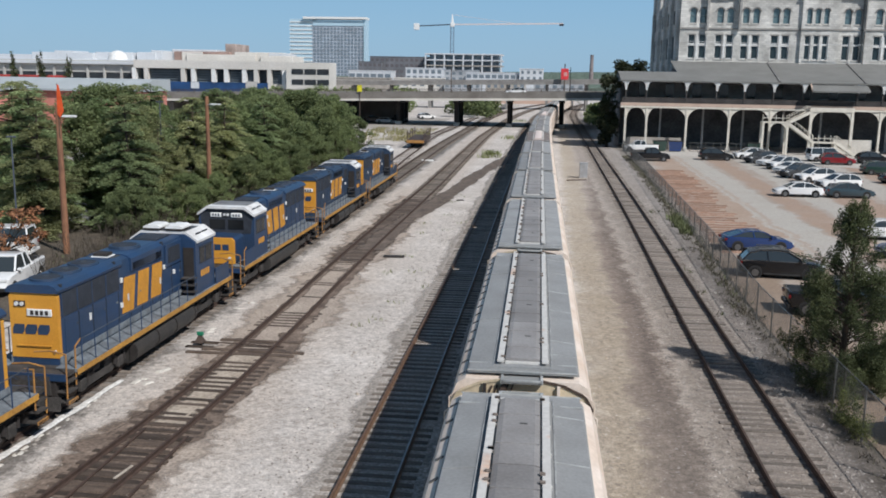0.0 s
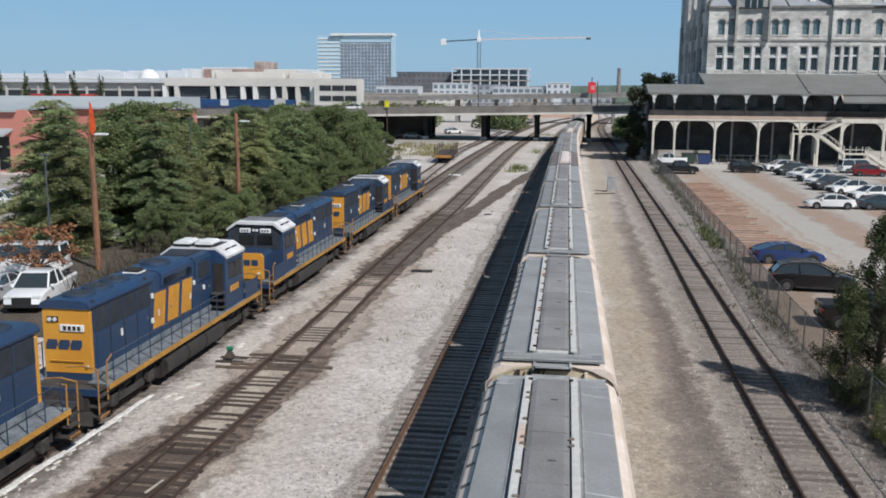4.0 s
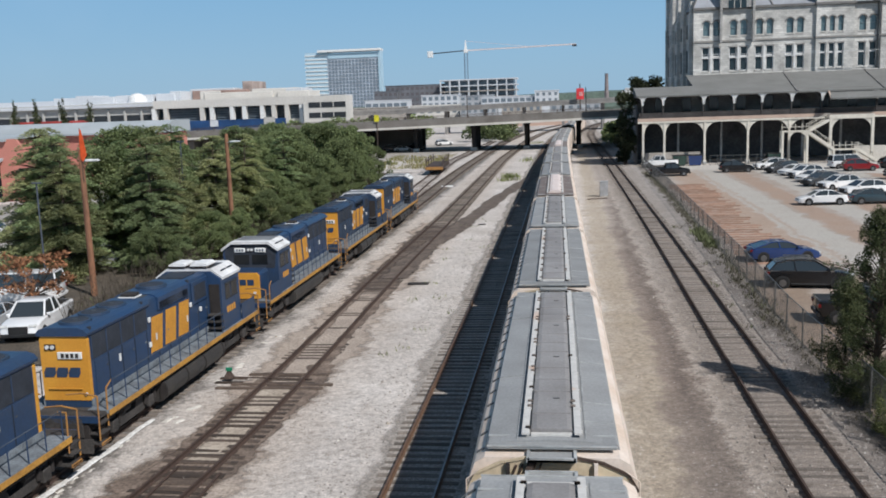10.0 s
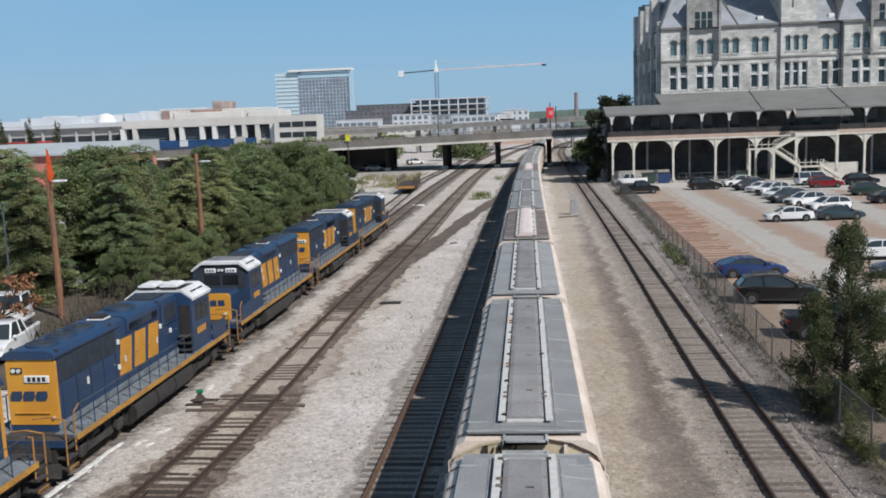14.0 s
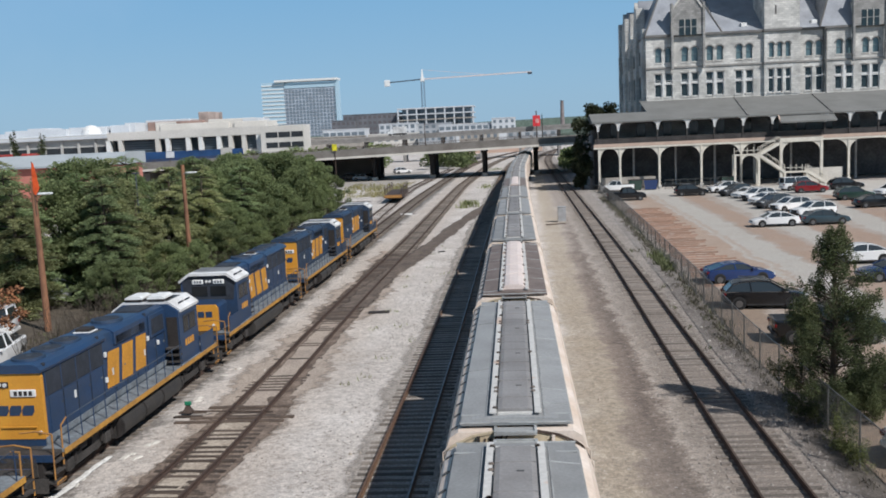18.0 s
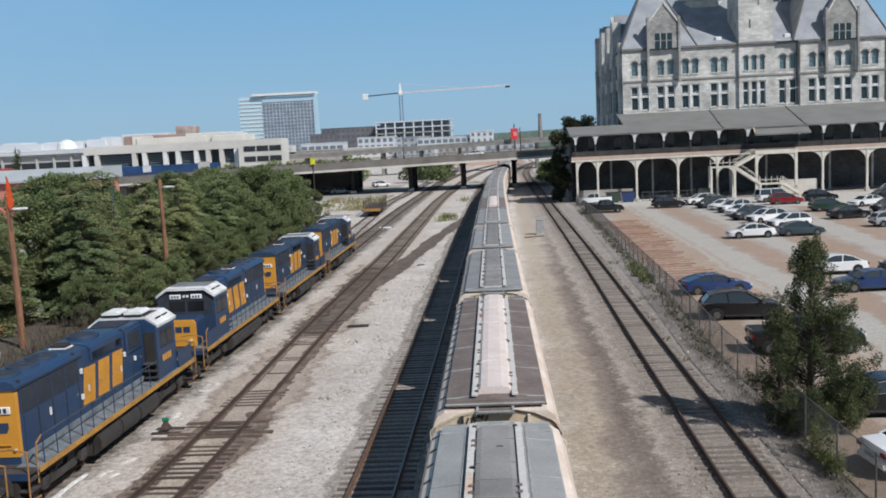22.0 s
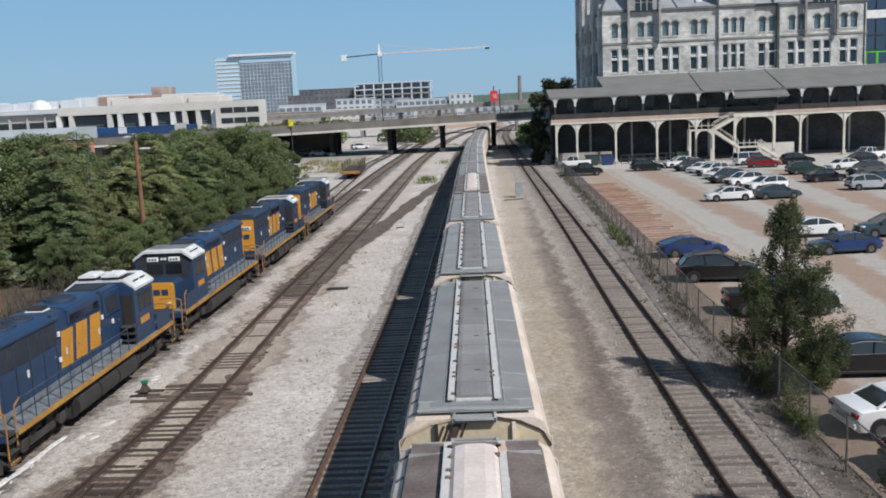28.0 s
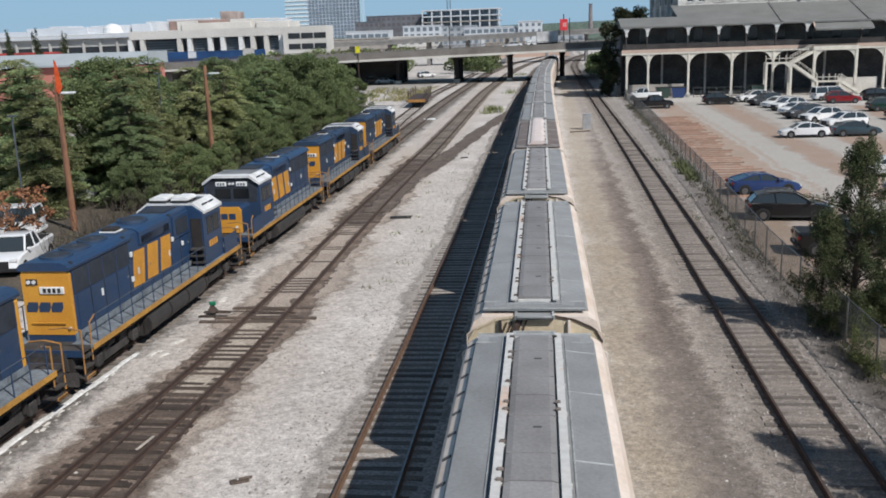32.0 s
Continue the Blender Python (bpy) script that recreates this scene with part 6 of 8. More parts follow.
# unseen second juniper, added for the shadow it throws across the right track
copy_thing(near, pose(11.4, 19.6, -0.1, 0, 0, 110) @ Matrix.Diagonal((0.98, 0.98, 0.98, 1)))
LOT_Z = -0.06
for st, pnt, lab, x, y, turn in (
    ("coupe", P_BLUE, "glossy blue coupe parked beside a black estate", 14.85, 63.2, 4),
    ("suv", P_BLACK, "glossy black estate car with chrome window trim", 14.35, 54.6, -6),
    ("pickup", P_BLACK, "dark pickup half hidden behind a juniper", 15.2, 45.9, -4),
    ("sedan", P_BLACK, "glossy black sedan with chrome window trim behind a bush", 14.7, 35.5, 178),
    ("saloon", P_WHITE, "white saloon with its tail towards a wire fence", 14.0, 29.3, 6),
    ("sedan", P_BLACK, "black sedan beside a white saloon", 14.0, 25.6, 4),
    ("sedan", P_WHITE, "white sedan parked in the open brown lot", 25.1, 69.6, 182),
    ("coupe", P_BLUE, "bright blue coupe standing beside a driving lane", 24.8, 62.2, 184),
    ("suv", P_TEAL, "dark teal estate car on the brown lot", 30.6, 68.4, 180),
    ("sedan", P_WHITE, "pearl white sedan at the end of a row", 25.9, 94.6, 181),
    ("sedan", P_TEAL, "dark grey green sedan beside a white sedan", 30.9, 94.8, 3),
    ("suv", P_WHITE, "white crossover parked nose out in a row", 32.2, 102.5, 196),
    ("suv", P_WHITE, "white boxy sport utility car in a row", 31.6, 108.8, 200),
    ("suv", P_GREY, "dark grey hatchback between white cars", 31.0, 113.6, 205),
    ("sedan", P_WHITE, "white car with a dark roof line in a row", 31.7, 119.3, 207),
    ("suv", P_WHITE, "white family car parked at an angle", 31.9, 124.4, 207),
    ("sedan", P_WHITE, "white saloon parked at an angle", 31.8, 129.0, 207),
    ("suv", P_GREY, "grey car in the far end of a row", 31.0, 133.0, 207),
    ("suv", P_WHITE, "white sport utility car near a canopy", 30.8, 139.2, 190),
    ("suv", P_BLACK, "black sport utility car standing alone", 25.4, 136.0, 0),
    ("pickup", P_BLACK, "black crew cab pickup parked near the fence", 15.6, 132.0, 0),
    ("pickup", P_WHITE, "white pickup parked at the foot of a canopy", 16.0, 148.5, 180),
    ("suv", P_RED, "dark red sport utility car near outdoor stairs", 41.4, 133.2, 0),
    ("van", P_WHITE, "white van parked behind a red car", 41.2, 138.2, 10),
    ("suv", P_BLACK, "black sport utility car beside a canopy", 47.4, 136.5, 0),
    ("suv", P_GREEN, "dark green sport utility car among other cars", 42.8, 120.2, 2),
    ("sedan", P_BLACK, "black sedan in the crowded part of a lot", 41.4, 109.8, 8),
    ("sedan", P_WHITE, "white sedan in the crowded part of a lot", 49.3, 124.8, 200),
    ("suv", P_GREY, "dark grey car in the crowded part of a lot", 49.0, 116.6, 200),
    ("suv", P_SILVER, "silver sport utility car in the crowded lot", 42.3, 99.6, 0),
    ("sedan", P_TEAL, "dark car behind a silver sport utility car", 46.6, 105.5, 10),
    ("pickup", P_WHITE, "white pickup in the far corner of a lot", 59.2, 140.0, 200),
    ("suv", P_BLACK, "black car in the far corner of a lot", 54.5, 132.0, 190),
    ("suv", P_SILVER, "silver car in a crowded row", 55.5, 120.0, 20),
    ("sedan", P_GREY, "grey sedan in a crowded row", 53.0, 108.0, 12),
):
    vehicle(st, pnt, lab, pose(x, y, LOT_Z, 0, 0, turn), "truck" if st == "pickup" else "car", "chrome" in lab)

# ---- station with its two-storey canopy ----


def stone(name, c1, c2, mortar, w=0.9, h=0.42):
    m = bpy.data.materials.new(name)
    m.use_nodes = True
    nt = m.node_tree
    p = nt.nodes["Principled BSDF"]
    p.inputs["Roughness"].default_value = 0.92
    tc, sep, comb = nt.nodes.new("ShaderNodeTexCoord"), nt.nodes.new("ShaderNodeSeparateXYZ"), nt.nodes.new("ShaderNodeCombineXYZ")
    nt.links.new(tc.outputs["Object"], sep.inputs[0])
    add = nt.nodes.new("ShaderNodeMath")
    nt.links.new(sep.outputs["X"], add.inputs[0])
    nt.links.new(sep.outputs["Y"], add.inputs[1])
    nt.links.new(add.outputs[0], comb.inputs["X"])
    nt.links.new(sep.outputs["Z"], comb.inputs["Y"])
    br = nt.nodes.new("ShaderNodeTexBrick")
    br.inputs["Scale"].default_value = 1.0
    br.inputs["Brick Width"].default_value, br.inputs["Row Height"].default_value, br.inputs["Mortar Size"].default_value = w, h, 0.02
    br.inputs["Color1"].default_value, br.inputs["Color2"].default_value, br.inputs["Mortar"].default_value = (*c1, 1), (*c2, 1), (*mortar, 1)
    nt.links.new(comb.outputs[0], br.inputs["Vector"])
    no = nt.nodes.new("ShaderNodeTexNoise")
    no.inputs["Scale"].default_value, no.inputs["Detail"].default_value = 0.35, 6
    nt.links.new(tc.outputs["Object"], no.inputs["Vector"])
    mr = nt.nodes.new("ShaderNodeMapRange")
    mr.inputs["From Min"].default_value, mr.inputs["From Max"].default_value = 0.3, 0.7
    mr.inputs["To Min"].default_value, mr.inputs["To Max"].default_value = 0.62, 1.2
    nt.links.new(no.outputs["Fac"], mr.inputs["Value"])
    sc = nt.nodes.new("ShaderNodeVectorMath")
    sc.operation = "SCALE"
    nt.links.new(br.outputs["Color"], sc.inputs[0])
    nt.links.new(mr.outputs[0], sc.inputs["Scale"])
    nt.links.new(sc.outputs[0], p.inputs["Base Color"])
    b = nt.nodes.new("ShaderNodeBump")
    b.inputs["Strength"].default_value, b.inputs["Distance"].default_value = 0.5, 0.06
    nt.links.new(br.outputs["Fac"], b.inputs["Height"])
    b.invert = True
    nt.links.new(b.outputs[0], p.inputs["Normal"])
    return m


M_STONE = stone("limestone_ashlar", (0.635, 0.62, 0.575), (0.475, 0.465, 0.435), (0.35, 0.345, 0.325), 0.8, 0.36)
M_STONED = stone("weathered_ashlar", (0.365, 0.355, 0.335), (0.265, 0.26, 0.245), (0.19, 0.185, 0.18), 0.7, 0.34)
M_GUTTER = mat("dark_cornice", (0.20, 0.195, 0.185), 0.9, var=0.25, scale=0.5, fine=5, col2=(0.12, 0.115, 0.11))
M_BAND = mat("grey_band", (0.34, 0.325, 0.30), 0.9, var=0.25, scale=0.5, fine=5, col2=(0.22, 0.21, 0.195))
M_TRIM = mat("stone_trim", (0.62, 0.60, 0.55), 0.9, var=0.2, scale=0.6, fine=5, col2=(0.44, 0.42, 0.38))
M_SLATE = mat("grey_slate", (0.31, 0.325, 0.35), 0.7, var=0.15, scale=0.4, fine=5, bump=0.1, col2=(0.21, 0.22, 0.24))
M_SHED = mat("grey_shingle", (0.185, 0.185, 0.175), 0.9, var=0.15, scale=0.3, fine=6, bump=0.1, col2=(0.145, 0.145, 0.135))
M_WINDOW = glass("window_glass", (0.020, 0.032, 0.036), 0.12)
M_WINDOW.node_tree.nodes["Principled BSDF"].inputs["Specular IOR Level"].default_value = 0.5
M_SASHW = mat("white_sash", (0.74, 0.74, 0.72), 0.7, var=0.12, scale=1, fine=8, col2=(0.58, 0.57, 0.55))
M_WINDOWG = glass("blind_glass", (0.10, 0.155, 0.165), 0.1)
M_FRAMEW = mat("window_frame_teal", (0.20, 0.25, 0.26), 0.6, var=0.1)
M_IVORY = mat("ivory_paint", (0.66, 0.62, 0.53), 0.6, var=0.1, scale=1, fine=8, bump=0.04, col2=(0.52, 0.48, 0.41))
M_FASCIA = mat("buff_fascia", (0.50, 0.38, 0.30), 0.7, var=0.12, scale=0.6, fine=6, col2=(0.42, 0.31, 0.25))
# brown that holds the shade of soffit, upper floor, end wall and tower openings
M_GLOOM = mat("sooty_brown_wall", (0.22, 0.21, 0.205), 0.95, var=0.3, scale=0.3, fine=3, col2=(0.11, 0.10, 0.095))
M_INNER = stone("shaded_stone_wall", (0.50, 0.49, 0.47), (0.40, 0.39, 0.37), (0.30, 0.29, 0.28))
# lower back wall: the shade under the canopy is put into its colour
M_SHADEW = mat("soot_black_wall", (0.15, 0.145, 0.145), 0.95, var=0.3, scale=0.4, fine=3)
M_BLACKWOOD = mat("soot_black_wood", (0.065, 0.06, 0.058), 0.95, var=0.3, scale=0.6, fine=5)

FY, CY0 = 166.0, 152.0
station = thing("railway_station", "grey limestone station with steep slate roofs and dormers", "building")


def arch_head(x0, x1, z0, z1, y0, y1):
    """The stone above a round-headed opening."""
    c, r = (x0 + x1) / 2, (x1 - x0) / 2
    pts = [(x0, z1)] + [(c - r * math.cos(math.pi * i / 8), z0 + r * math.sin(math.pi * i / 8)) for i in range(9)] + [(x1, z1)]
    g = Geo()
    for i in range(1, 9):
        a, b = pts[i], pts[i + 1]
        v = [(a[0], y0, a[1]), (b[0], y0, b[1]), (b[0], y0, z1), (a[0], y0, z1), (a[0], y1, a[1]), (b[0], y1, b[1]), (b[0], y1, z1), (a[0], y1, z1)]
        g.add(v, [(0, 1, 2, 3), (4, 7, 6, 5), (0, 4, 5, 1)])
    return g


def window(x0, x1, z0, z1, y, arched=False, transom=True):
    w = part("window", Geo().box(x0, x1, y + 0.32, y + 0.36, z0, z1), M_WINDOWG if arched else M_WINDOW, station, "grey green arched window" if arched else "dark sash window")
    g = Geo()
    t = 0.13 if transom else 0.08
    g.box(x0, x0 + t, y + 0.22, y + 0.32, z0, z1).box(x1 - t, x1, y + 0.22, y + 0.32, z0, z1).box(x0, x1, y + 0.22, y + 0.32, z0, z0 + t)
    zm = z0 + (z1 - z0) * (0.62 if transom else 0.5)
    g.box(x0, x1, y + 0.18, y + 0.32, zm - (0.09 if transom else 0.04), zm + (0.09 if transom else 0.04))
    part("frame", g, M_SASHW if transom else M_FRAMEW, w)
    part("sill", Geo().box(x0 - 0.1, x1 + 0.1, y - 0.1, y + 0.3, z0 - 0.18, z0), M_TRIM, w, "stone sill")
    # window heads in darker tones that stand for the shadow over each opening
    if arched:
        c, r, zc = (x0 + x1) / 2, (x1 - x0) / 2 + 0.12, z1 - (x1 - x0) / 2
        arc = [(math.cos(math.pi * i / 8), math.sin(math.pi * i / 8)) for i in range(9)]
        g = Geo().loft([[(c + q * a, yy, zc + q * b) for q, yy in ((r - 0.08, y - 0.13), (r + 0.08, y - 0.13), (r + 0.08, y + 0.03), (r - 0.08, y + 0.03))] for a, b in arc])
        part("hood_mould", g, M_GUTTER, w, "stone hood mould darkened for its shadow")
    else:
        part("lintel", Geo().box(x0 - 0.12, x1 + 0.12, y - 0.06, y + 0.02, z1, z1 + 0.22), M_BAND, w, "stone lintel greyed for its shadow")


def wall_row(xa, xb, z0, z1, openings, y, oz0, oz1, arched=False):
    """A storey of wall from xa to xb with openings through it."""
    g = Geo()
    if oz0 > z0:
        g.box(xa, xb, y, y + 0.7, z0, oz0)
    if z1 > oz1:
        g.box(xa, xb, y, y + 0.7, oz1, z1)
    x = xa
    for a, b in sorted(openings):
        g.box(x, a, y, y + 0.7, oz0, oz1)
        if arched:
            h = arch_head(a, b, oz1 - (b - a) / 2, oz1, y, y + 0.7)
            g.add(h.v, h.f)
        x = b
    g.box(x, xb, y, y + 0.7, oz0, oz1)
    part("wall", g, M_STONE, station)
    for a, b in openings:
        window(a, b, oz0, oz1, y, arched, not arched)


PAIRS = [26.45, 31.0, 35.3, 40.3, 52.3, 57.2, 61.6, 66.2]
low_open = [(c + s * 0.92 - 0.62, c + s * 0.92 + 0.62) for c in PAIRS for s in (-1, 1)] + [(46.2 + s * 1.45 - 0.5, 46.2 + s * 1.45 + 0.5) for s in (-1, 0, 1)]
up_open = [(c + s * 0.85 - 0.55, c + s * 0.85 + 0.55) for c in PAIRS for s in (-1, 1)] + [(46.2 + s * 1.4 - 0.42, 46.2 + s * 1.4 + 0.42) for s in (-1, 0, 1)]
for xa, xb, y in ((23.45, 43.6, FY), (43.6, 49.7, FY - 0.5), (49.7, 54.0, FY + 0.6), (54.0, 69.2, FY)):
    inside = lambda ops: [(a, b) for a, b in ops if a > xa and b < xb]
    wall_row(xa, xb, 14.0, 19.9, inside(low_open), y, 14.95, 18.95)
    wall_row(xa, xb, 20.15, 25.3, inside(up_open), y, 20.95, 23.45, True)
    part("string_course", Geo().box(xa - 0.1, xb + 0.1, y - 0.18, y + 0.7, 19.9, 20.15), M_BAND, station, "weathered stone band")
    part("cornice", Geo().box(xa - 0.2, xb + 0.2, y - 0.35, y + 0.7, 25.3, 25.75, 0.05), M_GUTTER, station, "dark weathered cornice")
part("wall", Geo().box(23.45, 69.2, FY + 1.3, FY + 39, 0, 25.3), M_STONE, station, "stone main block")
part("wall", Geo().box(23.45, 69.2, FY, FY + 0.7, 8.0, 14.0), M_STONE, station)
for c in PAIRS:
    if not 49 < c < 53.9:
        part("mullion", Geo().box(c - 0.14, c + 0.14, FY - 0.06, FY + 0.02, 15.0, 18.9), M_SASHW, station, "white window mullion")
        part("transom", Geo().box(c - 1.54, c + 1.54, FY - 0.05, FY + 0.3, 17.13, 17.27), M_SASHW, station, "white window transom")
for x, y in ((53.8, FY + 0.45), (54.15, FY - 0.1), (68.9, FY - 0.1)):
    part("downpipe", Geo().tube((x, y, 14.0), (x, y, 25.4), 0.11, n=8), M_GUTTER, station, "dark rainwater pipe")
for x, z in ((40.5, 26.8), (52.4, 26.7)):
    part("skylight", Geo().box(x - 0.5, x + 0.5, FY + 0.9, FY + 1.9, z - 0.35, z + 0.35, 0.05), M_WHITE, station, "small white skylight")
part("low_belt", Geo().box(23.4, 69.2, FY - 0.1, FY + 0.02, 14.3, 14.55), M_TRIM, station, "pale stone belt")
# side wall windows, in shade
for i in range(9):
    y = FY + 3 + i * 4.0
    for z0, z1 in ((9.0, 12.5), (14.95, 18.95), (20.95, 23.4)):
        w = part("side_window", Geo().box(23.40, 23.46, y, y + 1.6, z0, z1), M_WINDOW, station, "dark side window")
        part("sill", Geo().box(23.25, 23.45, y - 0.15, y + 1.75, z0 - 0.2, z0), M_TRIM, w)
for y in (FY + 1.0, FY + 9, FY + 17.5, FY + 26, FY + 36):
    part("buttress", Geo().box(22.85, 23.5, y, y + 0.9, 0, 24.6), M_STONE, station)
    part("chimney", Geo().box(23.0, 24.6, y, y + 1.6, 24.5, 31.5 if y > FY + 5 else 27.0, 0.05), M_STONE, station, "tall stone chimney")
for y in (FY + 13, FY + 31):
    part("side_gable", Geo().prism([(y - 3.4, 25.3), (y + 3.4, 25.3), (y, 33.0)], 23.3, 24.0, "x"), M_STONE, station, "stone side gable")
    part("gable_roof", Geo().prism([(y - 3.6, 25.3), (y + 3.6, 25.3), (y, 33.3)], 24.0, 34.0, "x"), M_SLATE, station)


def hip(x0, x1, y0, y1, z0, z1, tx0, tx1, ty0, ty1):
    return Geo().loft([[(x0, y0, z0), (x1, y0, z0), (x1, y1, z0), (x0, y1, z0)], [(tx0, ty0, z1), (tx1, ty0, z1), (tx1, ty1, z1), (tx0, ty1, z1)]])


part("main_roof", hip(23.6, 69, FY + 3, FY + 39, 25.7, 38.0, 34, 60, FY + 17, FY + 27), M_SLATE, station, "steep grey slate roof")
part("pavilion_roof", hip(23.3, 36.5, FY - 0.3, FY + 15, 25.7, 36.3, 28.0, 31.4, FY + 6, FY + 9), M_SLATE, station, "steep slate pavilion roof")
part("pavilion_roof", hip(53.0, 69.5, FY - 0.3, FY + 15, 25.7, 39.5, 58.5, 63.2, FY + 6, FY + 9), M_SLATE, station)
part("link_roof", Geo().prism([(FY - 0.2, 25.7), (FY + 12, 33.5), (FY + 12, 25.7)], 36, 54, "x"), M_SLATE, station)
for (xa, xb, zt) in ((23.3, 28.0, 36.3), (36.5, 31.4, 36.3), (53.0, 58.5, 39.5), (69.5, 63.2, 39.5)):
    part("hip_ridge", Geo().bar((xa, FY - 0.32, 25.75), (xb, FY + 5.95, zt + 0.05), 0.28, 0.12), M_GUTTER, station, "dark hip ridge")
part("finial_ridge", Geo().box(28.0, 31.4, FY + 6.5, FY + 8.5, 36.3, 36.6, 0.05), M_TRIM, station)
for cx, half, top in ((30.6, 2.6, 33.2), (61.2, 2.6, 34.2)):
    z0 = 25.5
    gb = part("dormer", Geo().prism([(cx - half, z0), (cx + half, z0), (cx + half, z0 + 4.3), (cx, top), (cx - half, z0 + 4.3)], FY - 0.7, FY - 0.35), M_STONED, station, "dark weathered stone dormer")
    part("cheek", Geo().box(cx - half, cx + half, FY - 0.35, FY + 4, z0, z0 + 4.0), M_STONE, station)
    part("dormer_roof", Geo().prism([(cx - half - 0.15, z0 + 4.1), (cx, top - 0.1), (cx + half + 0.15, z0 + 4.1)], FY - 0.3, FY + 6.5), M_SLATE, station)
    for s in (-1, 0, 1):
        for z1, z2 in ((z0 - 0.1, z0 + 1.25), (z0 + 1.4, z0 + 2.6)):
            part("dormer_window", Geo().box(cx + s * 1.05 - 0.42, cx + s * 1.05 + 0.42, FY - 0.74, FY - 0.69, z1, z2), M_WINDOW, gb)
    for s in (-1, 1):
        part("mullion", Geo().box(cx + s * 0.53 - 0.05, cx + s * 0.53 + 0.05, FY - 0.78, FY - 0.69, z0 - 0.1, z0 + 2.7), M_TRIM, gb)
    for s in (-1, 1):
        part("pilaster", Geo().box(cx + s * (half + 0.1) - 0.22, cx + s * (half + 0.1) + 0.22, FY - 0.95, FY - 0.3, 19.6, z0 + 5.4, 0.05), M_STONED, station, "slender dark stone pilaster")
    part("coping", Geo().bar((cx - half - 0.1, FY - 0.6, z0 + 4.3), (cx, FY - 0.6, top + 0.2), 0.55, 0.25), M_TRIM, station)
    part("coping", Geo().bar((cx + half + 0.1, FY - 0.6, z0 + 4.3), (cx, FY - 0.6, top + 0.2), 0.55, 0.25), M_TRIM, station)
# stair tower
part("tower", Geo().box(43.6, 49.5, FY - 0.55, FY + 7, 25.3, 46.0), M_STONE, station, "square stone tower")
for x in (44.6, 45.9, 47.2, 48.5):
    part("belfry_slot", Geo().box(x - 0.3, x + 0.3, FY - 0.62, FY - 0.54, 35.6, 41.0), M_GLOOM, station, "narrow dark belfry opening")
    part("slot_jamb", Geo().box(x - 0.62, x - 0.36, FY - 0.85, FY - 0.5, 35.4, 41.0), M_TRIM, station)
for x, z in ((47.0, 32.0), (45.5, 28.2)):
    part("slit", Geo().box(x - 0.14, x + 0.14, FY - 0.6, FY - 0.54, z, z + 1.5), M_GLOOM, station)
# clock tower and lantern behind
def octagon(cx, cy, r, z):
    return [(cx + r * math.cos(math.pi / 8 + math.pi / 4 * i), cy + r * math.sin(math.pi / 8 + math.pi / 4 * i), z) for i in range(8)]


LX, LY = 40.6, FY + 18
part("lantern", Geo().loft([octagon(LX, LY, 5.6, 30), octagon(LX, LY, 5.6, 60)]), M_TRIM, station, "pale eight-sided clock tower")
part("lantern_base", Geo().loft([octagon(LX, LY, 6.3, 33.6), octagon(LX, LY, 6.3, 34.9)]), M_TRIM, station, "pale stone ledge of the clock tower")
for i in range(8):
    a0 = math.pi / 4 * i
    if math.sin(a0) > 0.3:
        continue
    rr0 = 5.6 * math.cos(math.pi / 8)
    m = Matrix.Translation((LX, LY, 0)) @ pose(0, 0, 0, 0, 0, math.degrees(a0) - 90)
    for k in (-1, 0, 1):
        part("lantern_window", Geo().box(k * 1.15 - 0.38, k * 1.15 + 0.38, rr0 - 0.05, rr0 + 0.03, 36.0, 46.0, m=m), M_WINDOW, station, "tall dark louvred opening")
        part("lantern_sill", Geo().box(k * 1.15 - 0.5, k * 1.15 + 0.5, rr0, rr0 + 0.5, 35.3, 36.0, m=m), M_SASHW, station, "white stone sill")
    for k in (-1.5, -0.5, 0.5, 1.5):
        part("lantern_jamb", Geo().box(k * 1.15 - 0.16, k * 1.15 + 0.16, rr0, rr0 + 0.3, 35.3, 46.5, m=m), M_SASHW, station, "white stone jamb")
for (xa, xb) in ((38.5, 37.3), (51.7, 50.3)):
    part("roof_break", Geo().bar((xa, FY - 0.2, 14.44), (xb, CY0 - 0.9, 11.2), 0.3, 0.14), M_GUTTER, station, "dark break in a canopy roof")
# timber scaffold on the roof
sc = thing("scaffold", "steel scaffold standing on a slate roof", "scaffold", pose(0, 0, 0))
for x in (50.2, 52.6, 55.0, 57.4):
    for y in (FY + 12.4, FY + 15.5):
        part("upright", Geo().tube((x, y, 32.0), (x, y, 48), 0.1, n=6), M_STEEL, sc)
for z in (36.0, 38.6, 41.2, 43.8):
    part("platform", Geo().box(49.8, 57.8, FY + 12.2, FY + 15.7, z, z + 0.15), M_BROWN, sc)
for x in (51.3, 54.0, 56.2):
    part("wrapped_load", Geo().box(x - 0.8, x + 0.8, FY + 12.3, FY + 12.6, 34.4, 35.4, 0.05), M_WHITE, sc, "pale wrapped material")

# canopy
CY = 152.0
canopy = thing("station_canopy", "two-storey timber canopy with ivory posts and grey roof", "canopy")
rings = [[(x, CY - 0.9, z), (x, CY - 0.9, z + 0.22), (x, FY + 0.3, 14.5), (x, FY + 0.3, 14.2)] for x, z in ((22.2, 10.9), (80, 10.9))]
part("end_roof", Geo().prism([(CY - 0.9, 10.9), (CY - 0.9, 11.12), (CY + 5.4, 12.52), (CY + 9.6, 11.1), (CY + 9.6, 10.9)], 12.6, 22.25, "x"), M_SHED, canopy, "low grey roof of the canopy end")
part("roof", Geo().loft(rings), M_SHED, canopy, "long sloping grey shingle roof")
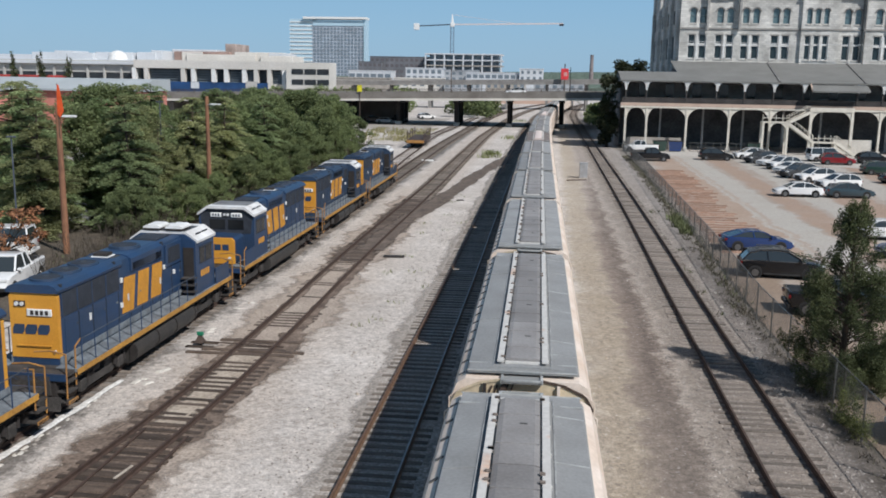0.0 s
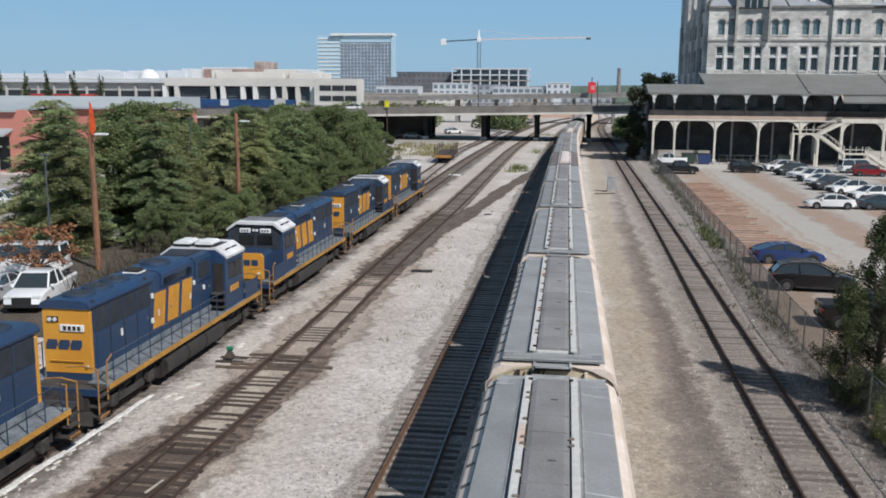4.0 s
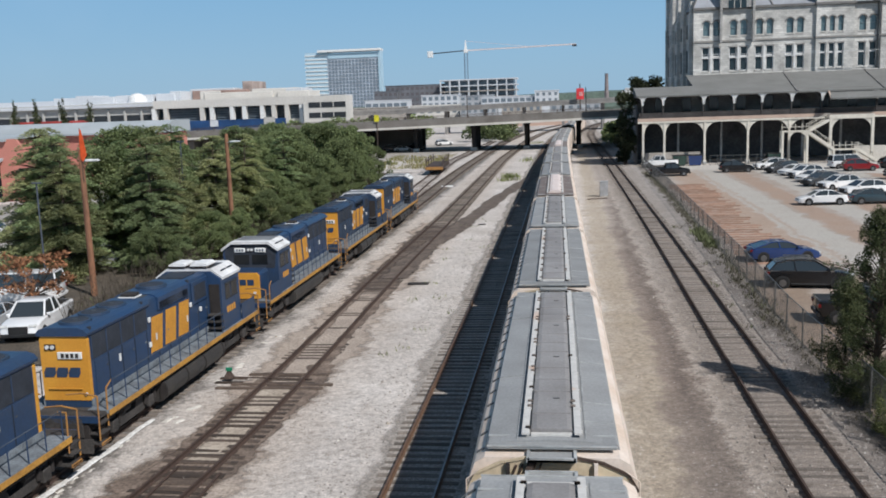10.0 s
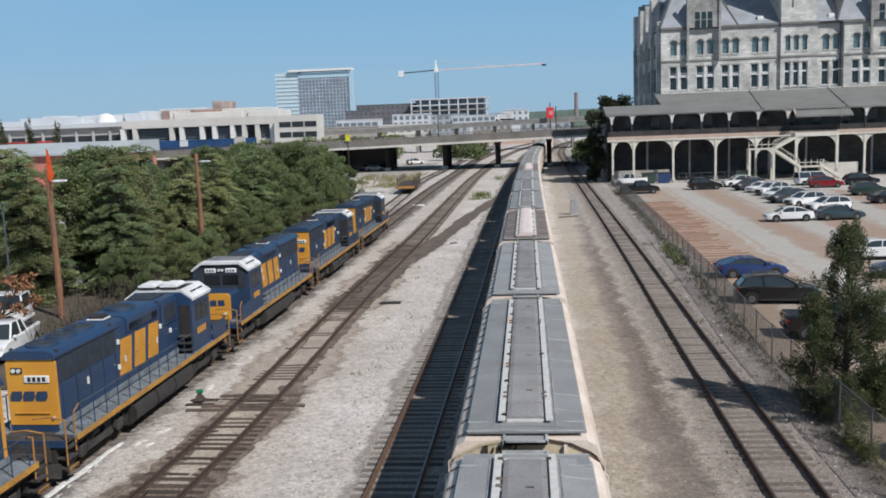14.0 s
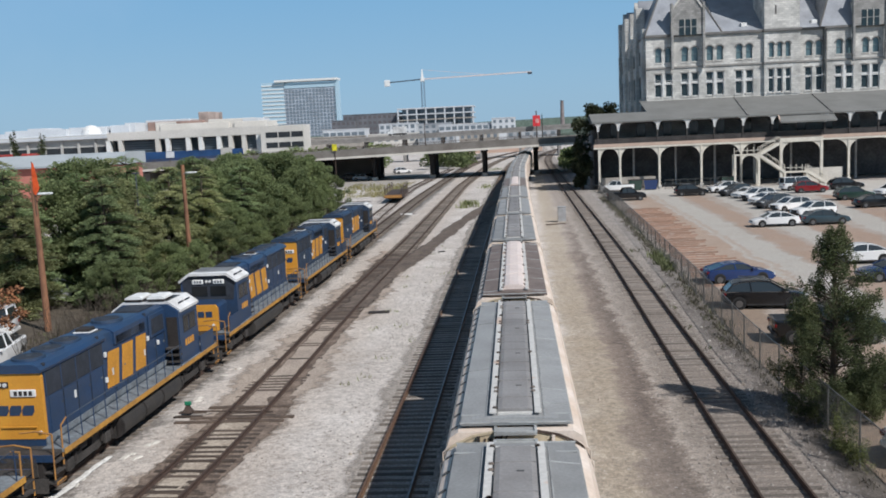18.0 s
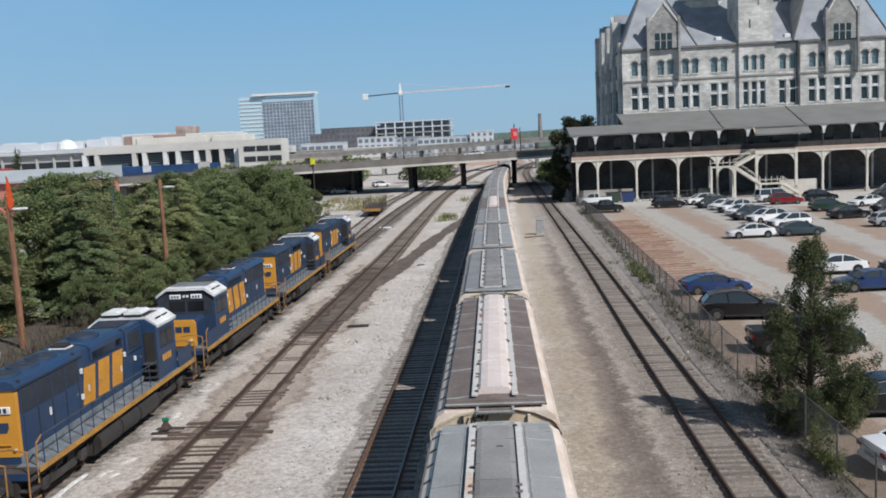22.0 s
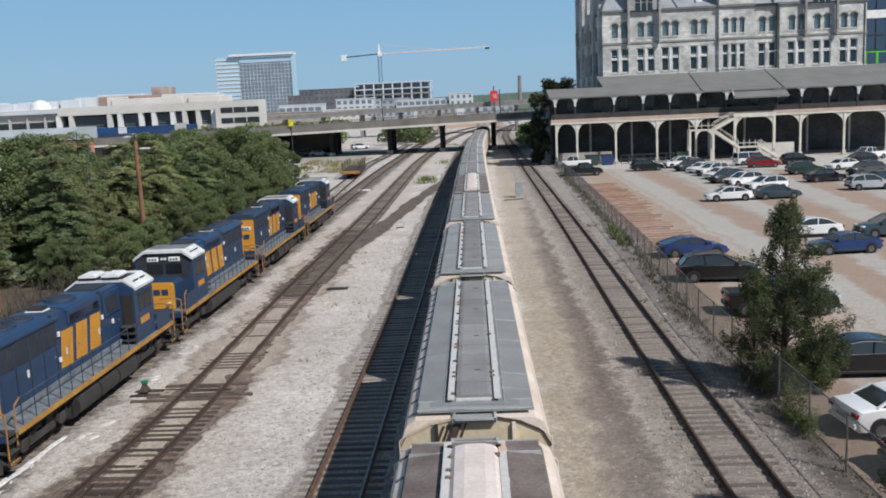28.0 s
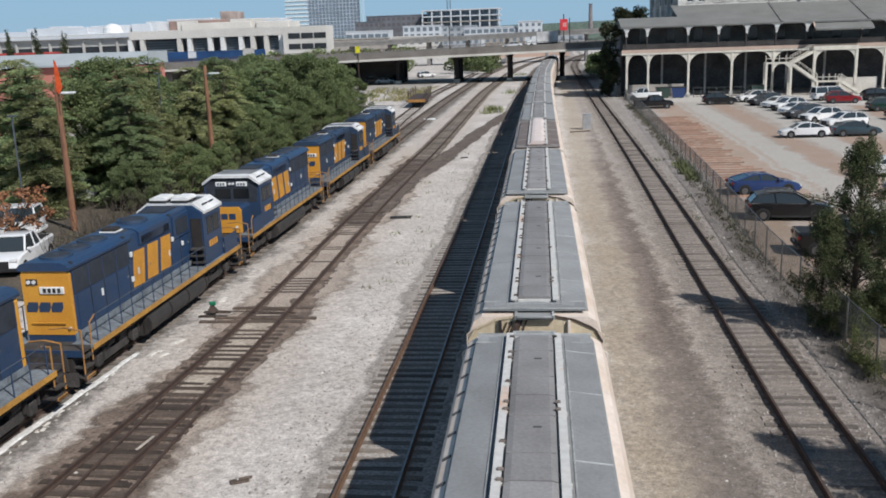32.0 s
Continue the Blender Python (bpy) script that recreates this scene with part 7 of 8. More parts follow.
part("porch_roof", Geo().prism([(CY - 2.4, 9.68), (CY - 2.4, 9.93), (CY + 0.5, 11.5), (CY + 0.5, 11.2)], 42.0, 50.6, "x"), M_SHED, canopy, "projecting grey porch roof")
part("porch_end", Geo().prism([(CY - 2.4, 9.68), (CY - 0.9, 11.0), (CY - 0.9, 10.9)], 41.9, 42.1, "x"), M_FASCIA, canopy)
part("eave_beam", Geo().box(12.9, 79, CY - 0.25, CY + 0.15, 10.72, 10.95), M_BLACKWOOD, canopy)
part("soffit", Geo().box(13.0, 79, CY + 0.2, FY - 0.05, 10.75, 10.9), M_GLOOM, canopy, "boarded soffit in a shade-dark tone")
part("deck", Geo().box(12.9, 79, CY - 0.3, FY - 0.05, 6.75, 7.25), M_GLOOM, canopy, "upper floor in a shade-dark tone")
part("fascia", Geo().box(12.8, 79, CY - 0.45, CY - 0.3, 7.05, 7.55), M_FASCIA, canopy, "buff painted fascia board")
part("fascia_band", Geo().box(12.8, 79, CY - 0.52, CY - 0.3, 6.75, 7.02), M_IVORY, canopy, "ivory fascia band")
part("back_wall", Geo().box(13.4, 79, FY - 0.12, FY - 0.02, 0, 6.8), M_SHADEW, canopy, "back wall darkened for the shade inside")
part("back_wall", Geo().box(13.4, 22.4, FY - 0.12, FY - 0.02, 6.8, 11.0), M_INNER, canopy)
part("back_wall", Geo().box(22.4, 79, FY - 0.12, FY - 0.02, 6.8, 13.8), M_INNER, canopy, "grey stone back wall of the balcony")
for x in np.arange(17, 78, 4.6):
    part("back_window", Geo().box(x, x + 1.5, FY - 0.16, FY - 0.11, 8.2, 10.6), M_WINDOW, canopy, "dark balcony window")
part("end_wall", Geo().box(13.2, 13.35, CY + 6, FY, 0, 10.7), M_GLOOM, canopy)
part("balustrade", Geo().box(13.0, 79, CY - 0.12, CY - 0.04, 7.55, 8.35), M_BLACKWOOD, canopy, "dark close-boarded balustrade")
part("hand_rail", Geo().box(13.0, 79, CY - 0.16, CY + 0.0, 8.35, 8.43), M_BLACKWOOD, canopy)


def bracket(x, z, reach, drop, y, t, side):
    """A curved bracket beside a post, its arch open below."""
    g = Geo()
    pts = [(x + side * reach * (1 - math.cos(math.pi / 2 * i / 6)), z - drop * (1 - math.sin(math.pi / 2 * i / 6))) for i in range(7)]
    for (a, za), (b, zb) in zip(pts, pts[1:]):
        g.add([(a, y, za), (b, y, zb), (b, y, z + 0.02), (a, y, z + 0.02), (a, y + t, za), (b, y + t, zb), (b, y + t, z + 0.02), (a, y + t, z + 0.02)], [(0, 1, 2, 3), (4, 7, 6, 5), (0, 4, 5, 1), (3, 2, 6, 7)])
    return g


LOWER = [13.65, 17.0, 23.3, 30.0, 36.3, 53.1, 60.1, 66.9, 73.5]
UPPER = [13.55, 16.8, 23.1, 27.8, 32.1, 36.6, 41.2, 49.4, 53.2, 57.7, 62.2, 66.9, 71.5]
for i, x in enumerate(LOWER):
    part("post", Geo().box(x - 0.17, x + 0.17, CY - 0.45, CY - 0.1, -0.06, 6.75, 0.03), M_IVORY, canopy, "ivory painted post")
    part("post_base", Geo().box(x - 0.3, x + 0.3, CY - 0.6, CY + 0.05, -0.06, 0.6, 0.04), M_TRIM, canopy)
    for s in (-1, 1):
        if 13 < x + s * 2 < 75:
            part("bracket", bracket(x + s * 0.17, 6.75, 2.0 if x > 18 else 1.3, 1.9, CY - 0.36, 0.14, s), M_IVORY, canopy, "curved ivory bracket")
for i, x in enumerate(UPPER):
    part("upper_post", Geo().box(x - 0.11, x + 0.11, CY - 0.22, CY + 0.0, 7.25, 10.6), M_BLACKWOOD, canopy)
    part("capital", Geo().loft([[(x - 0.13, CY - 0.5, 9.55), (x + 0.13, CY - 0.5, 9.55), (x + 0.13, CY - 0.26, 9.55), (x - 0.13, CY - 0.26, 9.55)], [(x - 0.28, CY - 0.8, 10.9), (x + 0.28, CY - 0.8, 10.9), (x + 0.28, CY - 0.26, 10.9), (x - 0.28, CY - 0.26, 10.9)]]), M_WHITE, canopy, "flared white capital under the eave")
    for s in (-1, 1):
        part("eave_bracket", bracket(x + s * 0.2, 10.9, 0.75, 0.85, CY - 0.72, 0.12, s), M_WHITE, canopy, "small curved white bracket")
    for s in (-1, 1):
        part("arch_bracket", bracket(x + s * 0.11, 10.9, 2.1 if x > 18 else 1.4, 1.5, CY - 0.2, 0.1, s), M_BLACKWOOD, canopy)
for x in (20, 27, 33.5, 40, 46, 56.5, 63.5):
    part("inner_post", Geo().box(x - 0.16, x + 0.16, CY + 6, CY + 6.3, 0, 6.8), M_INNER, canopy)
part("low_wall", Geo().box(14.2, 23.0, CY + 2.0, CY + 2.3, -0.06, 1.9), M_CONC, canopy, "low grey wall")
part("low_wall", Geo().box(46.4, 52.4, CY + 0.2, CY + 0.5, 0.0, 2.3), M_CONCP, canopy)
for x, y, mt, lab in ((19.2, 150.6, P_GREEN, "green steel waste container"), (33.9, 150.6, P_GREEN, "green steel waste container"), (21.6, 150.4, P_BLUE, "blue plastic bin cart")):
    d = thing("waste_bin", lab + " under the canopy edge", "bin", pose(x, y, LOT_Z))
    part("body", Geo().loft([[(-0.9, -0.6, 0.1), (0.9, -0.6, 0.1), (0.9, 0.6, 0.1), (-0.9, 0.6, 0.1)], [(-1.1, -0.75, 1.6), (1.1, -0.75, 1.6), (1.1, 0.75, 1.6), (-1.1, 0.75, 1.6)]]), mt, d)
    part("lid", Geo().box(-1.12, 1.12, -0.78, 0.78, 1.6, 1.72, 0.03), M_BLACKP, d)
    part("foot", Geo().box(-0.8, 0.8, -0.5, 0.5, 0, 0.12), M_BLACKP, d)

# outside stairs
st = thing("outdoor_stairs", "ivory painted timber stairs with two landings", "stairs", pose(0, 0, LOT_Z))
SY0, SY1 = CY - 3.0, CY - 1.5


def flight(xa, za, xb, zb):
    n = max(4, int(abs(zb - za) / 0.18))
    for i in range(n):
        f = (i + 0.5) / n
        x, z = xa + (xb - xa) * f, za + (zb - za) * f
        part("tread", Geo().box(x - 0.17, x + 0.17, SY0, SY1, z - 0.03, z + 0.03), M_IVORY, st)
    for y in (SY0, SY1):
        part("stringer", Geo().bar((xa, y, za - 0.08), (xb, y, zb - 0.08), 0.08, 0.46), M_IVORY, st)
        part("stair_rail", Geo().bar((xa, y, za + 0.95), (xb, y, zb + 0.95), 0.05, 0.07), M_IVORY, st)
        for k in range(5):
            f = k / 4
            x, z = xa + (xb - xa) * f, za + (zb - za) * f
            part("baluster", Geo().box(x - 0.025, x + 0.025, y - 0.025, y + 0.025, z, z + 0.95), M_IVORY, st)


def landing(xa, xb, z):
    part("landing", Geo().box(xa, xb, SY0, SY1, z - 0.2, z), M_IVORY, st)
    for x in (xa + 0.15, xb - 0.15):
        part("leg", Geo().box(x - 0.16, x + 0.16, SY0, SY0 + 0.3, 0, z - 0.2), M_IVORY, st)
        part("leg", Geo().box(x - 0.16, x + 0.16, SY1 - 0.3, SY1, 0, z - 0.2), M_IVORY, st)
    k = 5
    for i in range(k):
        x = xa + (xb - xa) * i / (k - 1)
        part("baluster", Geo().box(x - 0.045, x + 0.045, SY0 - 0.02, SY0 + 0.07, z, z + 1.1), M_IVORY, st)
    part("stair_rail", Geo().box(xa, xb, SY0 - 0.02, SY0 + 0.1, z + 0.55, z + 0.65), M_IVORY, st)


landing(34.6, 38.6, 5.1)
flight(38.6, 5.1, 41.6, 6.7)
flight(38.6, 4.9, 42.4, 2.2)
landing(42.3, 46.0, 2.1)
flight(46.0, 2.1, 49.0, 0.15)
for s, x in ((1, 35.7), (-1, 38.3)):
    part("bracket", bracket(x, 4.85, 1.1, 1.6, SY0 + 0.05, 0.14, s), M_IVORY, st)
for x in (41.9, 48.1):
    part("frame_post", Geo().box(x - 0.2, x + 0.2, SY0 + 0.1, SY0 + 0.5, 0, 7.0), M_IVORY, st)
part("frame_beam", Geo().box(41.7, 48.3, SY0 + 0.05, SY0 + 0.55, 6.75, 7.4), M_IVORY, st)
part("bridge_deck", Geo().box(41.7, 48.3, SY0 + 0.55, CY - 0.5, 6.9, 7.1), M_IVORY, st, "timber deck joining the stairs and the canopy")
for s, x in ((1, 42.1), (-1, 47.9)):
    part("bracket", bracket(x, 6.77, 1.7, 1.8, SY0 + 0.2, 0.14, s), M_IVORY, st)
# dark ivy and trees at the canopy end
M_YEW = leafy("yew_leaf", (0.06, 0.07, 0.032), (0.03, 0.038, 0.018))
ivy = thing("tree", "dark evergreen beside the end of a canopy", "tree", pose(11.3, 158, -0.1))
part("trunk", Geo().tube((0, 0, 0), (0, 0, 9), 0.3, 0.1), M_BARK, ivy)
part("crown", leaf_mesh("crown", [((rn.uniform(-1.0, 1.2), rn.uniform(-2.5, 2.5), rn.uniform(1.0, 11.6)), (0.9, 1.1, 1.0)) for _ in range(46)], 90, 0.30, 91, M_YEW), M_YEW, ivy, kind="stuff")
ivy = thing("tree", "round dark treetop above a canopy roof", "tree", pose(16.0, 172, -0.1))
part("trunk", Geo().tube((0, 0, 0), (0, 0, 13), 0.3, 0.15), M_BARK, ivy)
part("crown", leaf_mesh("crown", [((rn.uniform(-2.2, 2.2), rn.uniform(-2, 2), rn.uniform(11.0, 14.2)), (1.0, 1.0, 0.9)) for _ in range(26)], 90, 0.30, 92, M_YEW), M_YEW, ivy, kind="stuff")
single("hedge", leaf_mesh("hedge", [((rn.uniform(12.5, 17), rn.uniform(228, 262), rn.uniform(0.5, 4.2)), (1.6, 1.8, 1.3)) for _ in range(40)], 26, 0.5, 93, M_OAK), M_OAK, "green bushes on the bank past the bridge", "bushes", kind="stuff")
single("hedge", leaf_mesh("hedge", [((rn.uniform(-26, -14), rn.uniform(252, 300), rn.uniform(0.5, 5.0)), (2.2, 2.2, 1.6)) for _ in range(46)], 22, 0.55, 94, M_OAK), M_OAK, "green trees behind the road bridge", "trees", kind="stuff")
single("hedge", leaf_mesh("hedge", [((rn.uniform(-75, -38), rn.uniform(238, 300), rn.uniform(0.5, 6.5)), (2.6, 2.6, 1.9)) for _ in range(60)], 18, 0.6, 95, M_OAK), M_OAK, "green trees behind the road bridge", "trees", kind="stuff")

M_CABLE = mat("pale_cable", (0.7, 0.7, 0.7), 0.5, var=0.1, bump=0)
single("overhead_wire", Geo().rod([(23.6, 166.2, 17.8), (23.0, 163.5, 17.75), (34, 163.5, 17.6), (45, 163.5, 17.5), (56, 163.5, 17.46), (68, 163.5, 17.46), (69, 166.2, 17.5)], 0.035, n=5), M_CABLE, "thin pale cable strung along the station front", "cable")

# glazed building beyond the station
GB = thing("glass_building", "dark glazed building with a bright green band", "building", pose(0, 0, 0))
M_GREENP = mat("bright_green_panel", (0.10, 0.52, 0.06), 0.5, var=0.06, scale=0.3, fine=3, bump=0)
M_BLUEGL = glass("blue_black_glass", (0.03, 0.05, 0.085), 0.1)
part("core", Geo().box(89.5, 125, 216, 240, 0, 30), M_GUTTER, GB)
part("green_band", Geo().box(89.4, 125, 215.6, 216, 13.6, 18.3), M_GREENP, GB, "bright green band")
part("white_band", Geo().box(89.4, 125, 215.6, 216, 25.6, 27.4), M_WHITE, GB, "white floor band")
for z0, z1 in ((18.5, 21.6), (22.0, 25.4), (27.6, 29.8)):
    for k in range(14):
        part("window", Geo().box(89.6 + k * 2.5, 91.8 + k * 2.5, 215.7, 216, z0, z1), M_BLUEGL, GB)
for k in range(2):
    part("green_window", Geo().box(90.3 + k * 2.6, 92.2 + k * 2.6, 215.5, 215.6, 14.0, 18.0), M_BLUEGL, GB)

lf = thing("low_fence", "grey chain link fence in front of a station canopy", "fence", pose(0, 150.6, LOT_Z))
for k in range(11):
    part("post", Geo().tube((24 + k * 1.2, 0, 0), (24 + k * 1.2, 0, 1.5), 0.05, n=6), M_WIRE, lf)
for z in (0.1, 0.8, 1.48):
    part("rail", Geo().tube((24, 0, z), (36, 0, z), 0.03, n=5), M_WIRE, lf)

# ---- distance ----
# no mist is drawn: far colours are made paler and bluer for haze
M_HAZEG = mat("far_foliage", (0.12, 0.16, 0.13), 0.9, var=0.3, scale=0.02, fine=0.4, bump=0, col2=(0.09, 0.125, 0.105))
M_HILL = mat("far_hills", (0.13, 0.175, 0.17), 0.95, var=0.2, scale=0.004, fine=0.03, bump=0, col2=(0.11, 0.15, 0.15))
M_CREAM = mat("cream_wall", (0.62, 0.595, 0.55), 0.85, var=0.1, scale=0.1, fine=2, bump=0.05, col2=(0.52, 0.495, 0.45))
M_FARGLASS = glass("far_glass", (0.13, 0.16, 0.185), 0.3)
M_DECKIN = mat("deck_interior", (0.15, 0.17, 0.19), 0.8, var=0.25, scale=0.2, fine=1.5, bump=0, col2=(0.09, 0.105, 0.12))
M_DARKWIN = mat("shaded_window", (0.035, 0.04, 0.045), 0.5, var=0.2, scale=0.3, fine=2, bump=0)
M_BRICKWIN = mat("dull_window", (0.13, 0.12, 0.13), 0.6, var=0.1, bump=0)
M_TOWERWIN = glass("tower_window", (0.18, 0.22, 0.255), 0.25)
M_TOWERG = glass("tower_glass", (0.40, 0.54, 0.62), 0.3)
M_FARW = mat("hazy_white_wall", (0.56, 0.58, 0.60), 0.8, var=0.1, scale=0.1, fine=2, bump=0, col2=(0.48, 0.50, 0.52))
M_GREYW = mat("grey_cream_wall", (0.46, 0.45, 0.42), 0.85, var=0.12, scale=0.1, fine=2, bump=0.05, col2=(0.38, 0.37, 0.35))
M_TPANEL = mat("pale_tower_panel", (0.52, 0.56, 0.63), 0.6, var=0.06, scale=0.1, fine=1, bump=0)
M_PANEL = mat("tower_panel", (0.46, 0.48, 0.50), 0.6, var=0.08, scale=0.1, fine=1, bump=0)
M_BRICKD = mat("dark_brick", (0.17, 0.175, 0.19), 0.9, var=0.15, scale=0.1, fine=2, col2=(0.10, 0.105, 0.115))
M_BLUEF = mat("blue_hoarding", (0.018, 0.065, 0.18), 0.6, var=0.15, scale=0.3, fine=3)
M_REDR = mat("red_roof", (0.42, 0.06, 0.05), 0.8, var=0.15, scale=0.2, fine=2)
M_TERRA = mat("terracotta", (0.36, 0.25, 0.21), 0.85, var=0.15, scale=0.2, fine=2)


def ridge(y, x0, x1, base, amp, seed, step, material, name, label, thick=60):
    r = random.Random(seed)
    n = int((x1 - x0) / step)
    ph = [r.uniform(0, 6.28) for _ in range(6)]
    v, f = [], []
    for i in range(n + 1):
        x = x0 + step * i
        h = base + amp * sum(math.sin(x / (x1 - x0) * 6.28 * k * 2.3 + ph[k % 6]) / k for k in (1, 2, 3, 5, 9)) + r.uniform(-0.12, 0.12) * amp
        v += [(x, y, -1.0), (x, y + 2, h * 0.9), (x, y + thick, h), (x, y + 2 * thick, -1.0)]
        if i:
            a, b = 4 * (i - 1), 4 * i
            f += [(a + k, b + k, b + k + 1, a + k + 1) for k in range(3)]
    return single(name, Geo().add(v, f), material, label, "distance", kind="structure")


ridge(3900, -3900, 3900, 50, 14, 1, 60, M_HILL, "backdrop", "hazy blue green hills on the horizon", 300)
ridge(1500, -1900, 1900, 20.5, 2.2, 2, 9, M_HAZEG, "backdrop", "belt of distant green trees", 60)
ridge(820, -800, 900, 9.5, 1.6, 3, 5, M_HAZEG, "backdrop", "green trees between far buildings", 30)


def far_block(name, label, x0, x1, y0, y1, z1, wall, rows, cols, zb=0.0, win=M_FARGLASS, fill=0.7, wfill=0.7, roof=None):
    b = thing(name, label, "building", pose((x0 + x1) / 2, y0, -0.1))
    w = (x1 - x0) / 2
    part("wall", Geo().box(-w, w, 0, y1 - y0, 0, z1), wall, b)
    part("roof", Geo().box(-w - 0.3, w + 0.3, -0.3, y1 - y0 + 0.3, z1, z1 + 0.5), roof or wall, b)
    for i in range(rows):
        h = (z1 - zb) / rows
        for j in range(cols):
            c = 2 * w / cols
            xa, za = -w + c * (j + (1 - wfill) / 2), zb + h * (i + (1 - fill) / 2)
            part("window", Geo().box(xa, xa + c * wfill, -0.12, 0.02, za, za + h * fill), win, b)
    return b


# glass tower
tw = thing("office_tower", "tall glass office tower with a gridded facade", "building", pose(0, 0, 0))
TY = 900.0
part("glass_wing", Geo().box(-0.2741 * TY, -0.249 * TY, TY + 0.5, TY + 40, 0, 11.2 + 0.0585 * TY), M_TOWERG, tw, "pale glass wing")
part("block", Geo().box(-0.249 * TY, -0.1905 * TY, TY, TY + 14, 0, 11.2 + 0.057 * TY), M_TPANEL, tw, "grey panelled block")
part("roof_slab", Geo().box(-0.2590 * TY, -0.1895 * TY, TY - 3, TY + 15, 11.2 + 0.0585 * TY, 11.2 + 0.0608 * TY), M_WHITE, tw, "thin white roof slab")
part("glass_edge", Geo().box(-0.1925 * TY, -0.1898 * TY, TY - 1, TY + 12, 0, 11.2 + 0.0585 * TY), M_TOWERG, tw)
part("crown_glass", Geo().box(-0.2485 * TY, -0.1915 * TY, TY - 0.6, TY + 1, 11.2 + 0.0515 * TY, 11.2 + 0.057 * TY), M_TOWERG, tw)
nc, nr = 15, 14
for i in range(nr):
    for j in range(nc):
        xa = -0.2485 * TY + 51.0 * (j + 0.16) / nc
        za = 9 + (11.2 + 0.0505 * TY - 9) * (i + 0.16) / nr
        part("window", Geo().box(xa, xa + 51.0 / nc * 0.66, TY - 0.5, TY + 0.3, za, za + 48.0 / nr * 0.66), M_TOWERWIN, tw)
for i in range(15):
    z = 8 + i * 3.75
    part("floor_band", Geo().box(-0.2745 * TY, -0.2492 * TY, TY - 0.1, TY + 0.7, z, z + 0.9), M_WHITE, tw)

# long cream building with car decks
ML = thing("long_building", "long cream concrete building with open parking decks", "building", pose(0, 0, 0))
MY = 300.0
part("wall", Geo().box(-240, -136, MY + 4, MY + 60, 0, 14.6), M_GREYW, ML)
part("white_roof", Geo().prism([(MY + 2.5, 14.2), (MY + 60, 17.2), (MY + 60, 14.6), (MY + 2.5, 13.3)], -240, -137, "x"), M_FARW, ML, "white flat roof")
part("dome", Geo().loft([[(-150.7 + q * math.cos(6.283 * i / 14), MY + 20 + q * math.sin(6.283 * i / 14), z) for i in range(14)] for q, z in ((3.6, 15.0), (3.0, 16.9), (1.6, 18.0), (0.3, 18.3))]), M_WHITE, ML, "white roof dome")
for k, (x0, x1, z) in enumerate(((-183, -160, 17.4), (-175, -168, 18.0), (-160, -146, 17.7), (-145, -138, 17.9), (-140, -136, 18.6))):
    part("roof_plant", Geo().box(x0, x1, MY + 20 + k, MY + 32 + k, 14, z, 0.1), M_FARW, ML, "white roof plant")
for i in range(17):
    x = -238 + i * 6.0
    part("window_bay", Geo().box(x + 0.5, x + 5.6, MY + 3.85, MY + 4.1, 7.6, 10.6), M_DARKWIN, ML, "dark ribbon window")
    part("column", Geo().box(x - 0.35, x + 0.35, MY + 3.4, MY + 4.2, 0, 12.7), M_GREYW, ML)
part("wall", Geo().box(-136, -82, MY + 2, MY + 60, 0, 7.6), M_CREAM, ML)
part("deck_wall", Geo().box(-136, -82, MY, MY + 60, 12.3, 15.0), M_CREAM, ML, "cream upper deck wall")
# the open deck's shadow is put into this wall's dark colour
part("back_wall", Geo().box(-136, -82, MY + 6, MY + 60, 7.6, 12.3), M_DECKIN, ML, "shadowed parking deck")
for x in (-136, -131.8, -119, -115.5, -108.5, -104.2, -98, -94, -89.5, -84.5):
    part("column", Geo().box(x - 0.7, x + 0.7, MY + 0.1, MY + 1.8, 6, 12.4), M_WHITE if rnd.random() < 0.6 else M_CREAM, ML, "pale column")
for x0, x1 in ((-131, -119.5), (-114.5, -109), (-103.5, -94.5), (-89, -85)):
    for k in range(5):
        part("louvre", Geo().box(x0, x1, MY + 1.9, MY + 2.3, 7.9 + k * 0.8, 8.2 + k * 0.8), M_FARGLASS, ML)
part("office_wing", Geo().box(-82, -67.8, MY - 6, MY + 4, 0, 14.8), M_CREAM, ML, "cream office wing")
for z in (7.7, 11.0):
    for i in range(3):
        x = -80.2 + i * 4.2
        part("strip_window", Geo().box(x, x + 3.8, MY - 6.12, MY - 5.98, z, z + 1.7), M_DARKWIN, ML, "dark strip window")
M_PINKD = mat("pale_brick_drum", (0.42, 0.34, 0.30), 0.9, var=0.15, scale=0.3, fine=3)
for x0, x1, z, mt in ((-132, -124, 18.4, M_CREAM), (-130, -104, 17.6, M_CREAM), (-135, -114, 18.6, M_TERRA), (-116.5, -112.5, 21.6, M_PINKD), (-112, -95, 18.6, M_CREAM), (-102, -90, 17.4, M_CREAM), (-99, -93, 18.3, M_FARW), (-136, -119, 19.3, M_FARW), (-128, -124, 17.9, M_GREYW)):
    part("rooftop_block", Geo().box(x0, x1, MY + 14 + z, MY + 30 + z, 14.5, z, 0.15), mt, ML)
part("hoarding", Geo().box(-133, -84, MY - 20, MY - 19.7, 0, 8.2), M_BLUEF, ML, "blue construction hoarding")
for k, x in enumerate((-126, -108.5, -91)):
    part("hoarding_panel", Geo().box(x, x + 1.6 + k % 3, MY - 20.15, MY - 20, 5.2 + k % 2, 7.6 + 0.5 * (k % 3)), M_FARW if k % 2 else M_GREYW, ML, "pale patch on a hoarding")
single("red_canopy", Geo().box(-168, -147, 268, 276, 0, 9.5, 0.2), M_REDR, "row of low red roofs before a long building", "roof")
